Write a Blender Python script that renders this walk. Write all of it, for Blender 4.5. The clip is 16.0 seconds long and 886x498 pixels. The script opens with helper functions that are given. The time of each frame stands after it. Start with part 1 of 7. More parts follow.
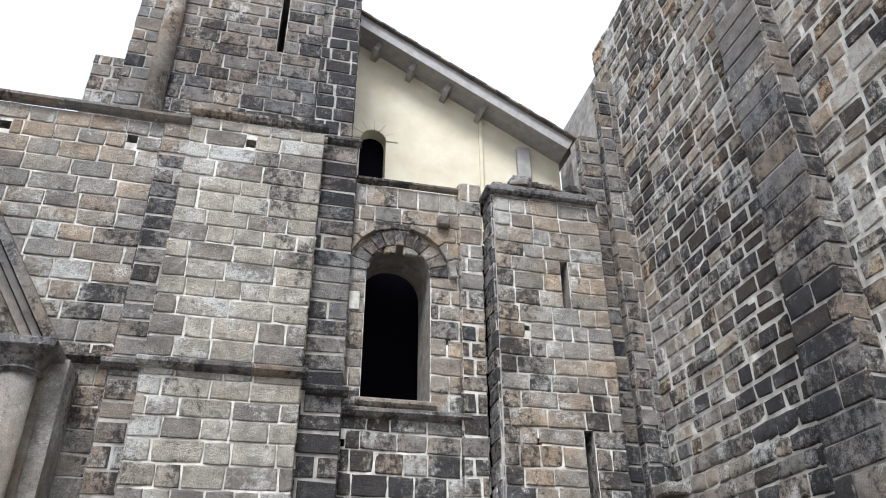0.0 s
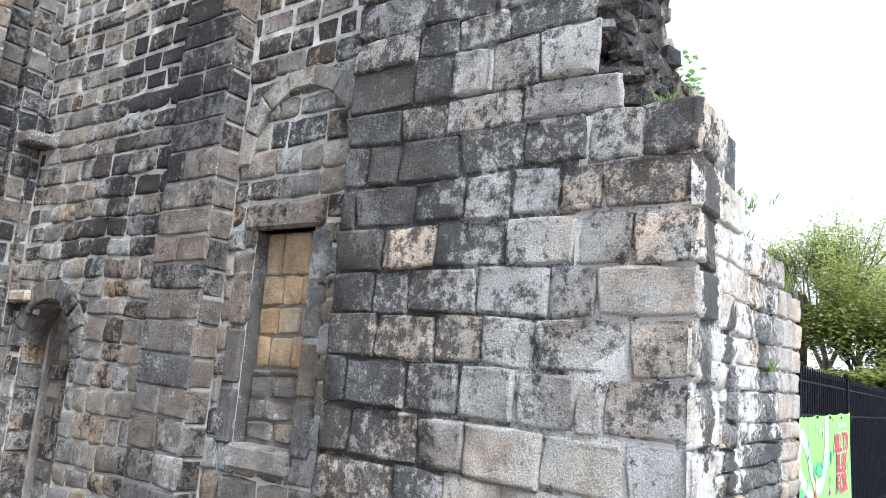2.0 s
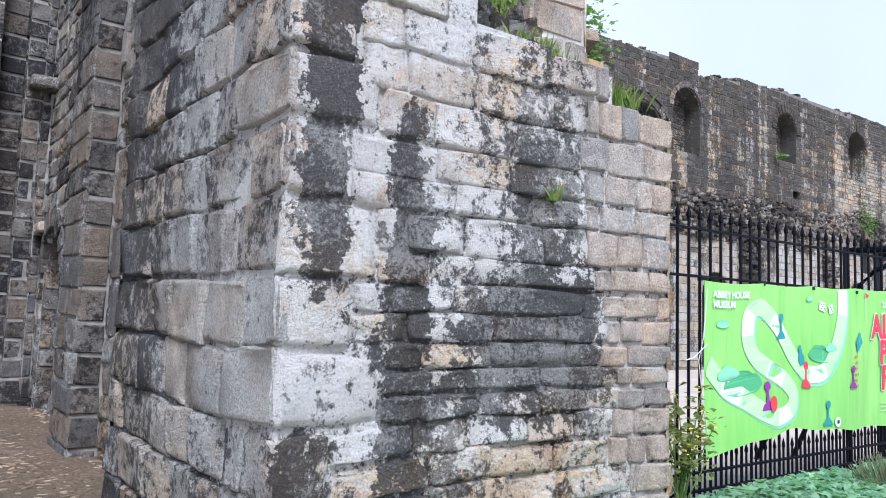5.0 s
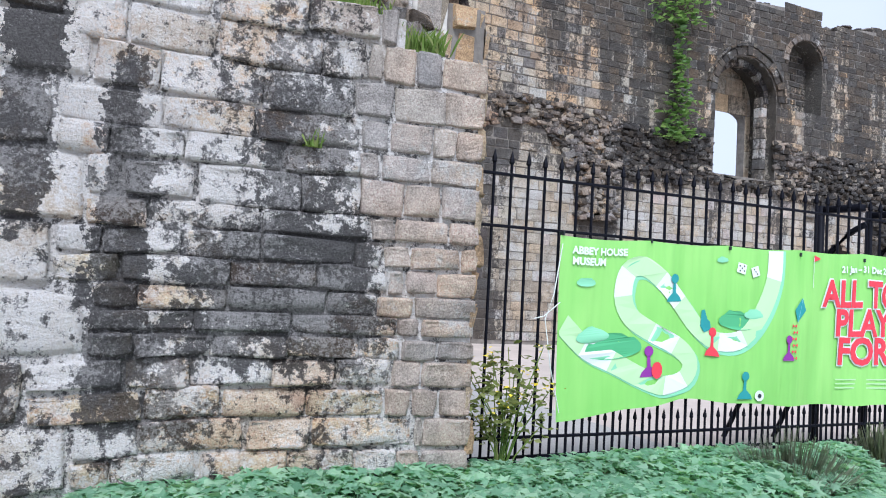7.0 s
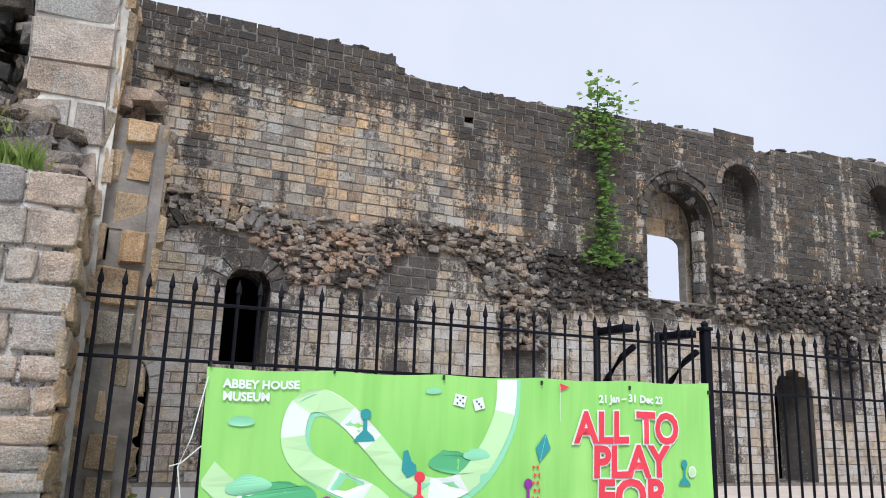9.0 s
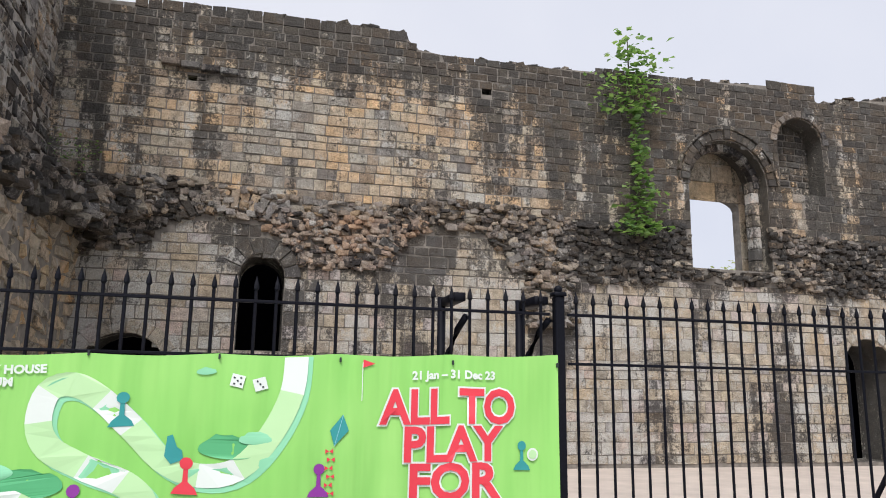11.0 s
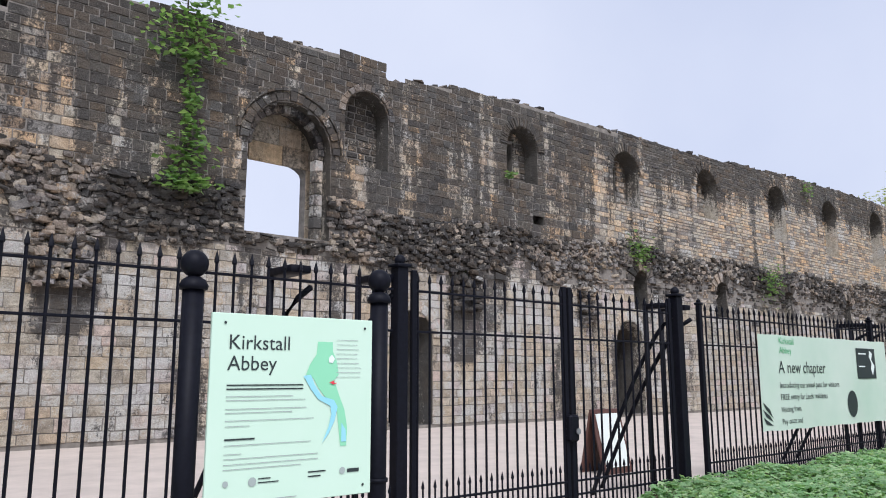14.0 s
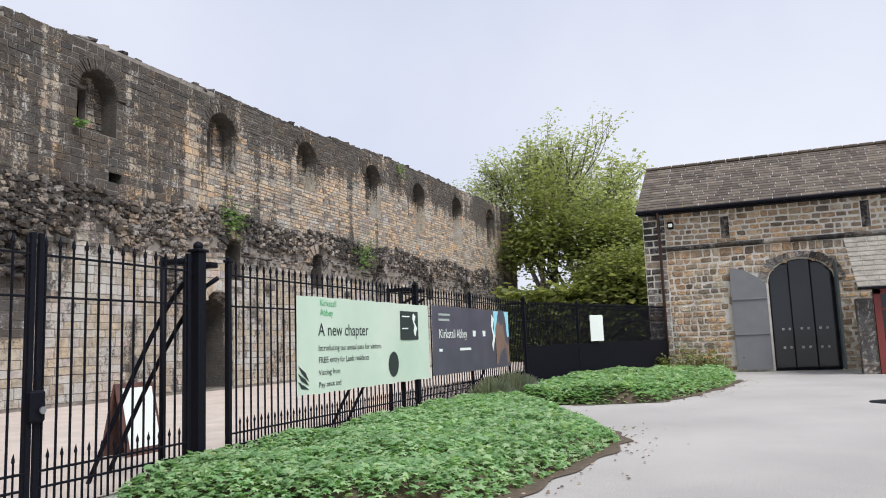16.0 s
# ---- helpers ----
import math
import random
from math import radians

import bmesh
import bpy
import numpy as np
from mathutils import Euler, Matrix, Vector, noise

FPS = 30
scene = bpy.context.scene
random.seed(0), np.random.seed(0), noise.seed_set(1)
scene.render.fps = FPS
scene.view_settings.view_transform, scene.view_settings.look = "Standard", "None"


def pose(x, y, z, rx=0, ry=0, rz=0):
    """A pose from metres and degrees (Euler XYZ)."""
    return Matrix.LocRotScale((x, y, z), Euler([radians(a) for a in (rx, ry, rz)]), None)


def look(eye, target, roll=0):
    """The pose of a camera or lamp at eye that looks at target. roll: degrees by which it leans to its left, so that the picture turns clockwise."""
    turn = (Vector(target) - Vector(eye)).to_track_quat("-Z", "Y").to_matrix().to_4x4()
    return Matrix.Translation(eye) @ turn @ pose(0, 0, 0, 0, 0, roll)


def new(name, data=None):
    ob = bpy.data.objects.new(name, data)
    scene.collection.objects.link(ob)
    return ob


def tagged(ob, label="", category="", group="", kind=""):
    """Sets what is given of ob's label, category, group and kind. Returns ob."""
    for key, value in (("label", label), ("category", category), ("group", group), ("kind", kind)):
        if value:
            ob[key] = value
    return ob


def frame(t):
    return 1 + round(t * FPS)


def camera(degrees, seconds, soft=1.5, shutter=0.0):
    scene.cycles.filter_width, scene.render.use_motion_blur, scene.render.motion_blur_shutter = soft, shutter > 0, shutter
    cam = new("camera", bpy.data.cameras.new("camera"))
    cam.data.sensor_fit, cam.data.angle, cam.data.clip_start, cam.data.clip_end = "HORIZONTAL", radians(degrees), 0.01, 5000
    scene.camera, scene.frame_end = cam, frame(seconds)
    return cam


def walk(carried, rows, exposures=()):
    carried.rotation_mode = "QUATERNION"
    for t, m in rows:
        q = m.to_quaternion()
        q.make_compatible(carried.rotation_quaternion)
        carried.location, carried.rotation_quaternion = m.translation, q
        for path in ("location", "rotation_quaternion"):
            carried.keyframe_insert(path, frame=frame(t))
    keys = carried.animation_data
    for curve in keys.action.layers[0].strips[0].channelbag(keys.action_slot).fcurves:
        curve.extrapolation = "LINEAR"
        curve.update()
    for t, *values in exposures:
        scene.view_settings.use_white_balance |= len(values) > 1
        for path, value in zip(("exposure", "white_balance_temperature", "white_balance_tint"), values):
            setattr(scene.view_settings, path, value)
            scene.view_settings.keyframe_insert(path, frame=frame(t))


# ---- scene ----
cam = camera(60.9, 16.0, 1.0)
PATH = [
    (0, (0.096, 0.132, 1.815), (0.502, 1.811, 2.824), -0.3),
    (0.5, (0.276, 0.037, 1.732), (0.936, 1.742, 2.544), 1.1),
    (0.9, (0.46, 0.006, 1.685), (1.476, 1.596, 2.348), 2.3),
    (1, (0.493, -0.008, 1.677), (1.596, 1.539, 2.303), 2.3),
    (1.5, (0.795, -0.061, 1.601), (2.227, 1.251, 2.078), 3.5),
    (2, (1.215, -0.261, 1.521), (2.795, 0.917, 1.859), 4.5),
    (2.5, (1.644, -0.49, 1.469), (3.258, 0.672, 1.682), 5.3),
    (3, (2.136, -0.646, 1.453), (3.72, 0.565, 1.603), 5.5),
    (3.2, (2.331, -0.734, 1.443), (3.879, 0.524, 1.587), 5.5),
    (5.3, (4.332, -2.162, 1.025), (5.472, -0.527, 1.194), 1.5),
    (5.5, (4.527, -2.306, 1.008), (5.644, -0.654, 1.159), 1.5),
    (6, (4.993, -2.662, 1.016), (5.995, -0.934, 1.121), 1.9),
    (6.5, (5.449, -2.891, 1.002), (6.343, -1.103, 1.077), 2.3),
    (7, (5.977, -3.031, 1.03), (6.798, -1.209, 1.123), 3.1),
    (7.5, (6.531, -3.191, 1.052), (7.325, -1.365, 1.244), 3.4),
    (8, (7.141, -3.199, 1.096), (7.939, -1.402, 1.461), 2.3),
    (8.2, (7.388, -3.219, 1.131), (8.188, -1.434, 1.55), 1.7),
    (10.3, (9.782, -3.628, 1.16), (10.35, -1.762, 1.599), 2.5),
    (10.5, (10.0, -3.621, 1.175), (10.53, -1.74, 1.602), 2.1),
    (11, (10.539, -3.637, 1.178), (11.024, -1.737, 1.57), 0.8),
    (11.5, (11.082, -3.603, 1.139), (11.614, -1.709, 1.498), -0.7),
    (12, (11.624, -3.536, 1.13), (12.276, -1.676, 1.472), -1.4),
    (12.5, (12.15, -3.638, 1.092), (12.939, -1.832, 1.43), -1.5),
    (13, (12.647, -3.655, 1.081), (13.566, -1.91, 1.418), -1.3),
    (13.5, (13.149, -3.686, 1.082), (14.211, -2.026, 1.421), -1.0),
    (14, (13.648, -3.765, 1.055), (14.907, -2.247, 1.39), -0.1),
    (14.5, (14.109, -3.774, 1.029), (15.567, -2.445, 1.357), 0.4),
    (15, (14.517, -3.882, 1.003), (16.139, -2.754, 1.312), 0.2),
    (15.5, (14.821, -4.034, 0.988), (16.575, -3.113, 1.265), -0.9),
    (16, (15.115, -4.043, 0.922), (16.954, -3.297, 1.173), -2.2),
]
EXPOSURES = [(0, 1.04, 5950, 10), (1, 1.32, 5900, 11), (2, 1.36, 5700, 9), (3, 1.04, 5600, 10), (5.5, 0.76, 5550, 14), (8, 0.54, 5700, 13), (10.5, 0.4, 6500, 13), (12.5, 0.44, 5900, 12), (14.5, 0.38, 5950, 15), (16, 0.45, 6250, 13)]
walk(cam, [(t, look(eye, target, roll)) for t, eye, target, roll in PATH], EXPOSURES)

# ---- world and light ----
def make_world():
    w = bpy.data.worlds.new("overcast_sky")
    scene.world = w
    w.use_nodes = True
    nt = w.node_tree
    nt.nodes.clear()
    sky = nt.nodes.new("ShaderNodeTexSky")
    sky.sky_type = "NISHITA"
    sky.sun_disc = False
    sky.sun_elevation, sky.sun_rotation = radians(52), radians(200)
    sky.dust_density, sky.air_density = 3.0, 1.0
    # thin cloud cover with soft variation
    tc = nt.nodes.new("ShaderNodeTexCoord")
    nz = nt.nodes.new("ShaderNodeTexNoise")
    nz.inputs["Scale"].default_value, nz.inputs["Detail"].default_value = 1.6, 5
    rp = nt.nodes.new("ShaderNodeValToRGB")
    rp.color_ramp.elements[0].position, rp.color_ramp.elements[0].color = 0.35, (6.9, 7.3, 8.3, 1)
    rp.color_ramp.elements[1].position, rp.color_ramp.elements[1].color = 0.7, (8.6, 8.8, 9.3, 1)
    mx = nt.nodes.new("ShaderNodeMix")
    mx.data_type = "RGBA"
    mx.inputs[0].default_value = 0.86
    bg = nt.nodes.new("ShaderNodeBackground")
    bg.inputs["Strength"].default_value = 0.08
    out = nt.nodes.new("ShaderNodeOutputWorld")
    nt.links.new(tc.outputs["Generated"], nz.inputs["Vector"])
    nt.links.new(nz.outputs[0], rp.inputs[0])
    nt.links.new(sky.outputs[0], mx.inputs[6])
    nt.links.new(rp.outputs[0], mx.inputs[7])
    nt.links.new(mx.outputs[2], bg.inputs[0])
    nt.links.new(bg.outputs[0], out.inputs[0])


make_world()
sun_data = bpy.data.lights.new("sun", "SUN")
sun_data.energy, sun_data.angle, sun_data.color = 2.45, radians(22), (1.0, 0.98, 0.95)
sun = new("sun", sun_data)
sun.matrix_world = look((0, 0, 0), (0.25, 0.55, -0.8))


# ---- materials ----
class Nodes:
    """Short hand for node trees."""

    def __init__(self, name):
        self.m = bpy.data.materials.new(name)
        self.m.use_nodes = True
        self.t = self.m.node_tree
        self.b = self.t.nodes["Principled BSDF"]

    def add(self, kind, **sets):
        n = self.t.nodes.new(kind)
        for k, v in sets.items():
            setattr(n, k, v)
        return n

    def link(self, a, b):
        self.t.links.new(a, b)

    def pos(self, sx=1, sy=1, sz=1):
        g = self.add("ShaderNodeNewGeometry")
        m = self.add("ShaderNodeVectorMath", operation="MULTIPLY")
        self.link(g.outputs["Position"], m.inputs[0])
        m.inputs[1].default_value = (sx, sy, sz)
        return m.outputs[0]

    def noise(self, scale, detail=4, vec=None, rough=0.6):
        n = self.add("ShaderNodeTexNoise")
        n.inputs["Scale"].default_value, n.inputs["Detail"].default_value, n.inputs["Roughness"].default_value = scale, detail, rough
        self.link(vec or self.pos(), n.inputs["Vector"])
        return n.outputs[0]

    def math(self, op, a, b=0.5, clamp=False):
        n = self.add("ShaderNodeMath", operation=op, use_clamp=clamp)
        for i, v in enumerate((a, b)):
            if isinstance(v, (int, float)):
                n.inputs[i].default_value = v
            else:
                self.link(v, n.inputs[i])
        return n.outputs[0]

    def ramp(self, fac, stops, interp="LINEAR"):
        r = self.add("ShaderNodeValToRGB")
        e = r.color_ramp.elements
        r.color_ramp.interpolation = interp
        while len(e) < len(stops):
            e.new(0.5)
        for k, (p, c) in zip(e, stops):
            k.position = p
            k.color = (c, c, c, 1) if isinstance(c, (int, float)) else (*c, 1)
        self.link(fac, r.inputs[0])
        return r.outputs[0]

    def mix(self, fac, a, b, blend="MIX"):
        n = self.add("ShaderNodeMix", data_type="RGBA", blend_type=blend)
        for i, v in ((0, fac), (6, a), (7, b)):
            if isinstance(v, (int, float)):
                n.inputs[i].default_value = v
            elif isinstance(v, tuple):
                n.inputs[i].default_value = (*v, 1)
            else:
                self.link(v, n.inputs[i])
        return n.outputs[2]

    def rand(self):
        """One random value for each piece, whether it is an object or an island of a mesh."""
        a = self.add("ShaderNodeObjectInfo").outputs["Random"]
        b = self.add("ShaderNodeNewGeometry").outputs["Random Per Island"]
        return self.math("FRACT", self.math("ADD", a, b), 0)

    def axis(self, i):
        s = self.add("ShaderNodeSeparateXYZ")
        self.link(self.pos(), s.inputs[0])
        return s.outputs[i]

    def bump(self, height, strength=0.4, dist=0.02):
        n = self.add("ShaderNodeBump")
        n.inputs["Strength"].default_value, n.inputs["Distance"].default_value = strength, dist
        self.link(height, n.inputs["Height"])
        self.link(n.outputs[0], self.b.inputs["Normal"])

    def done(self, color, rough=0.9, metal=0.0, spec=None):
        for key, v in (("Base Color", color), ("Roughness", rough), ("Metallic", metal)):
            if isinstance(v, tuple):
                self.b.inputs[key].default_value = (*v, 1)
            elif isinstance(v, (int, float)):
                self.b.inputs[key].default_value = v
            else:
                self.link(v, self.b.inputs[key])
        if spec is not None:
            self.b.inputs["Specular IOR Level"].default_value = spec
        return self.m


def stone_material(name, palette, soot=0.5, soot_scale=0.45, pale=0.4, stains=(), lime=(0.55, 0.54, 0.5), stretch=0.4, relief=0.85, spread=0.16, crumb=0.55, streak=0.0, tone=1.0, crust=0.25, warm=0.4, sootc=(0.02, 0.02, 0.023)):
    """Weathered sandstone: a tone for each stone, soot in large patches and streaks, pale bloom, grain. soot, pale: how much of each."""
    n = Nodes(name)
    r = n.rand()
    col = n.ramp(r, [(i / max(1, len(palette) - 1), c) for i, c in enumerate(palette)])
    mott = n.noise(5, 6, rough=0.7)
    col = n.mix(0.8, col, n.ramp(mott, [(0.3, 0.3), (0.72, 0.85)]), "OVERLAY")
    if tone != 1.0:
        col = n.mix(1.0, col, (tone, tone, tone), "MULTIPLY")
    # warm, iron-stained stones and patches
    w = n.math("ADD", n.noise(0.8, 3), n.math("MULTIPLY", n.math("FRACT", n.math("MULTIPLY", r, 11.3), 0), 0.35))
    col = n.mix(n.ramp(w, [(0.55, 0.0), (0.9, warm)]), col, (1.5, 1.05, 0.65), "MULTIPLY")
    # pale bloom, in ragged spots
    p = n.math("ADD", n.noise(1.1, 3), n.math("MULTIPLY", n.noise(14, 8, rough=0.75), 0.8))
    p = n.math("ADD", p, n.math("MULTIPLY", n.math("FRACT", n.math("MULTIPLY", r, 7.13), 0), 0.22))
    lo = 1.22 - 0.35 * pale
    col = n.mix(n.ramp(n.math("MULTIPLY", p, 0.6), [(lo * 0.6, 0.0), (lo * 0.6 + 0.09, 0.85)]), col, lime)
    # soot
    s = n.math("ADD", n.noise(soot_scale, 4, n.pos(1, 1, stretch)), n.math("MULTIPLY", n.noise(4, 5, n.pos(1, 1, 0.35), 0.7), 0.35))
    s = n.math("ADD", s, n.math("MULTIPLY", n.math("SUBTRACT", n.noise(11, 10, rough=0.82), 0.25), crumb))
    s = n.math("ADD", s, n.math("MULTIPLY", n.math("FRACT", n.math("MULTIPLY", r, 3.7), 0), spread))
    if streak:
        s = n.math("ADD", s, n.math("MULTIPLY", n.math("SUBTRACT", n.noise(1.5, 5, n.pos(1.3, 1.3, 0.09)), 0.5), streak))
    for axis, c, half, zc, zh, amount in stains:
        fray = n.math("MULTIPLY", n.math("SUBTRACT", n.noise(7.0, 6, rough=0.75), 0.5), 0.6 if half < 1.5 else 0.9)
        a = n.math("SUBTRACT", 1, n.math("POWER", n.math("DIVIDE", n.math("SUBTRACT", n.math("ADD", n.axis(axis), fray), c), half), 2), True)
        b = n.math("SUBTRACT", 1, n.math("POWER", n.math("DIVIDE", n.math("SUBTRACT", n.math("ADD", n.axis(2), fray), zc), zh), 4), True)
        s = n.math("ADD", s, n.math("MULTIPLY", n.math("MULTIPLY", a, b), amount))
    t = 0.67 - 0.2 * soot
    fac = n.ramp(n.math("MULTIPLY", s, 0.6), [(t - 0.02, 0.0), (t + 0.04, 0.94)])
    col = n.mix(fac, col, n.mix(0.07, sootc, col))
    # white crust over all, in crumbs
    cr = n.math("ADD", n.noise(2.3, 3), n.math("MULTIPLY", n.noise(38, 7, rough=0.8), 1.1))
    crf = n.ramp(n.math("MULTIPLY", cr, 0.5), [(0.66 - 0.16 * crust, 0.0), (0.7 - 0.16 * crust, 0.85)])
    col = n.mix(n.math("MULTIPLY", crf, n.math("SUBTRACT", 1, n.math("MULTIPLY", fac, 0.72))), col, lime)
    grain = n.noise(90, 3)
    col = n.mix(0.6, col, n.ramp(grain, [(0.3, 0.2), (0.7, 0.82)]), "OVERLAY")
    n.bump(n.math("ADD", n.noise(15, 9, rough=0.75), n.math("MULTIPLY", grain, 0.3)), relief, 0.075)
    return n.done(col, 0.93, spec=0.25)


GREY = [(0.2, 0.185, 0.165), (0.27, 0.245, 0.21), (0.23, 0.215, 0.195), (0.31, 0.28, 0.235), (0.18, 0.165, 0.15), (0.28, 0.25, 0.205), (0.24, 0.23, 0.21), (0.33, 0.295, 0.24)]
DARK = [(0.14, 0.135, 0.13), (0.19, 0.18, 0.165), (0.12, 0.115, 0.11), (0.23, 0.21, 0.185), (0.16, 0.155, 0.15)]
BUFF = [(0.4, 0.35, 0.27), (0.46, 0.4, 0.31), (0.36, 0.32, 0.26), (0.48, 0.41, 0.3), (0.41, 0.38, 0.32), (0.34, 0.3, 0.24), (0.5, 0.45, 0.36)]
MIXED = [(0.3, 0.27, 0.22), (0.17, 0.16, 0.15), (0.38, 0.32, 0.24), (0.22, 0.205, 0.19), (0.32, 0.3, 0.27), (0.13, 0.125, 0.12), (0.42, 0.32, 0.21), (0.25, 0.24, 0.23), (0.2, 0.17, 0.15)]
M_FRONT = stone_material("front_stone", GREY, 0.25, pale=0.35, crumb=0.8, crust=0.35, stains=((2, 4.0, 2.6, 4.0, 2.6, 0.12), (2, 1.0, 3.0, 1.0, 3.0, 0.22)))
M_BUFF_FRONT = stone_material("buttress_stone", [(0.37, 0.34, 0.28), (0.41, 0.375, 0.31), (0.34, 0.315, 0.265)] + GREY[3:6], 0.08, pale=0.45, tone=0.85, warm=0.1, crumb=0.8, crust=0.35)
M_UPPER = stone_material("dark_stone", DARK, 0.4, pale=0.2, crumb=0.9, crust=0.3)
M_FLANK = stone_material("flank_stone", MIXED, 0.33, pale=0.4, spread=0.25, crumb=0.9, crust=0.5, warm=0.25)
M_PIER = stone_material("pier_stone", [(0.44, 0.41, 0.37), (0.32, 0.3, 0.28), (0.52, 0.46, 0.38), (0.38, 0.36, 0.33), (0.27, 0.255, 0.24), (0.54, 0.45, 0.35), (0.43, 0.42, 0.39)], -0.07, pale=0.65, crumb=1.4, spread=0.2, crust=0.66, relief=0.9, sootc=(0.05, 0.049, 0.05),
                        stains=((1, 3.9, 1.3, 2.6, 2.2, 0.2), (2, 9.0, 5.5, 9.0, 5.5, -0.12)))
M_ARCH = stone_material("pale_arch_stone", [(0.3, 0.28, 0.25), (0.24, 0.225, 0.2), (0.33, 0.3, 0.27)], 0.1, pale=0.4, crust=0.45)
M_END = stone_material("end_stone", [(0.6, 0.53, 0.42), (0.66, 0.58, 0.48), (0.55, 0.48, 0.4), (0.64, 0.53, 0.4), (0.58, 0.46, 0.32), (0.52, 0.47, 0.41), (0.68, 0.58, 0.46)], -0.82, pale=0.85, soot_scale=0.9, crumb=2.4, spread=0.05, crust=0.8, relief=0.9, lime=(0.82, 0.79, 0.74), sootc=(0.016, 0.016, 0.019),
                       stains=((0, 5.59, 0.15, 2.1, 0.98, 1.0), (0, 5.52, 0.17, 0.38, 0.2, 0.5), (0, 6.05, 0.15, 1.2, 1.0, 0.95), (0, 6.9, 0.62, 1.0, 0.34, 0.55), (0, 6.95, 0.3, 1.5, 0.75, 0.36), (0, 6.75, 0.85, 0.66, 0.2, 0.3), (0, 6.3, 0.5, 0.3, 0.16, 0.14)))
M_PINK = stone_material("pinkish_repair_stone", [(0.48, 0.42, 0.37), (0.41, 0.37, 0.33), (0.53, 0.47, 0.4), (0.36, 0.34, 0.32)], -0.3, pale=0.3, crumb=0.6)
M_MAIN = stone_material("range_stone", BUFF[:5] + GREY[2:5], 0.36, soot_scale=0.3, pale=0.35, stretch=0.4, spread=0.17, streak=1.15, crumb=1.4, crust=0.3, warm=0.6, sootc=(0.047, 0.044, 0.041),
                        stains=((2, 9.6, 1.9, 9.6, 3.0, 0.1), (0, 23, 9, 8, 3.8, 0.06), (0, 55, 22, 7.4, 1.9, -0.42), (0, 12.0, 4.8, 6.6, 2.3, -0.22)))
M_MAIN_LOW = stone_material("range_low_stone", [tuple(c * 0.92 for c in b) for b in BUFF] + [(0.44, 0.38, 0.35), (0.4, 0.38, 0.36)], 0.08, soot_scale=0.5, pale=0.6, stretch=0.5, spread=0.16, streak=0.7, crumb=1.0, warm=0.2, crust=0.5, sootc=(0.05, 0.046, 0.044), stains=((2, 4.6, 0.9, 4.5, 1.2, 0.2), (0, 17.4, 0.7, 2.7, 0.9, 0.4), (0, 28.3, 0.9, 2.6, 1.5, 0.35), (0, 14.2, 0.5, 1.4, 1.3, 0.3)))
M_RUBBLE = stone_material("rubble_stone", MIXED, 0.42, pale=0.15, soot_scale=0.3, crumb=0.8, spread=0.35, warm=0.3, sootc=(0.03, 0.029, 0.028), stains=((0, 11.5, 2.6, 5.0, 2.0, -0.4), (0, 21, 3.5, 5.0, 1.5, 0.15)))
M_RUBBLE_WARM = stone_material("warm_rubble_stone", [(0.36, 0.27, 0.2), (0.3, 0.26, 0.22), (0.4, 0.32, 0.25), (0.2, 0.18, 0.165), (0.33, 0.24, 0.18)], 0.2, pale=0.2, crumb=0.8, spread=0.3, warm=0.4)
M_BARN = stone_material("barn_stone", [(0.15, 0.125, 0.1), (0.52, 0.42, 0.29), (0.25, 0.2, 0.15), (0.46, 0.36, 0.25), (0.13, 0.11, 0.09), (0.56, 0.46, 0.33), (0.2, 0.165, 0.13)], -0.15, pale=0.2, warm=0.5, sootc=(0.04, 0.034, 0.028))
M_OCHRE_SOOT = stone_material("window_back_stone", BUFF[:4] + [(0.46, 0.33, 0.18)], 0.35, pale=0.2, crumb=0.8, sootc=(0.09, 0.08, 0.065))
M_OCHRE = stone_material("ochre_stone", [(0.45, 0.35, 0.23), (0.37, 0.29, 0.19), (0.5, 0.4, 0.27), (0.34, 0.31, 0.25)], 0.05, pale=0.1)


def simple(name, color, rough=0.6, metal=0.0, vary=0.2, scale=8, bump=0.0, spec=None):
    n = Nodes(name)
    c = n.mix(vary, color, n.ramp(n.noise(scale, 6), [(0.3, 0.25), (0.7, 0.8)]), "OVERLAY")
    if bump:
        n.bump(n.noise(scale * 3, 6), bump, 0.02)
    return n.done(c, rough, metal, spec)


M_MORTAR = simple("mortar", (0.5, 0.475, 0.42), 0.95, vary=0.8, scale=6, bump=0.5)
M_MORTAR_PALE = simple("pale_mortar", (0.66, 0.62, 0.54), 0.95, vary=0.4, scale=6, bump=0.3)
M_MORTAR_MID = simple("grey_mortar", (0.3, 0.28, 0.25), 0.95, vary=0.8, scale=6, bump=0.5)
M_MORTAR_DARK = simple("old_mortar", (0.2, 0.18, 0.155), 0.95, vary=0.7, scale=5, bump=0.6)
# near black, for sheets that paint the shade inside openings
M_SHADE = simple("interior_shade", (0.004, 0.004, 0.006), 1.0, spec=0.0)
M_IRON = simple("black_iron", (0.0055, 0.006, 0.010), 0.55, 0.0, vary=0.5, scale=30, spec=0.12)
M_CREAM = simple("cream_render", (0.62, 0.56, 0.42), 0.9, vary=0.25, scale=2, bump=0.15)
M_TIMBER = simple("grey_painted_timber", (0.3, 0.285, 0.27), 0.7, vary=0.35, scale=6)
ns = Nodes("stone_slates")
M_SLATE = ns.done(ns.mix(0.5, ns.ramp(ns.rand(), [(0, (0.07, 0.055, 0.042)), (0.5, (0.11, 0.088, 0.067)), (1, (0.16, 0.13, 0.1))]), ns.ramp(ns.noise(4, 6), [(0.3, 0.25), (0.7, 0.8)]), "OVERLAY"), 0.85)
na = Nodes("pale_asphalt")
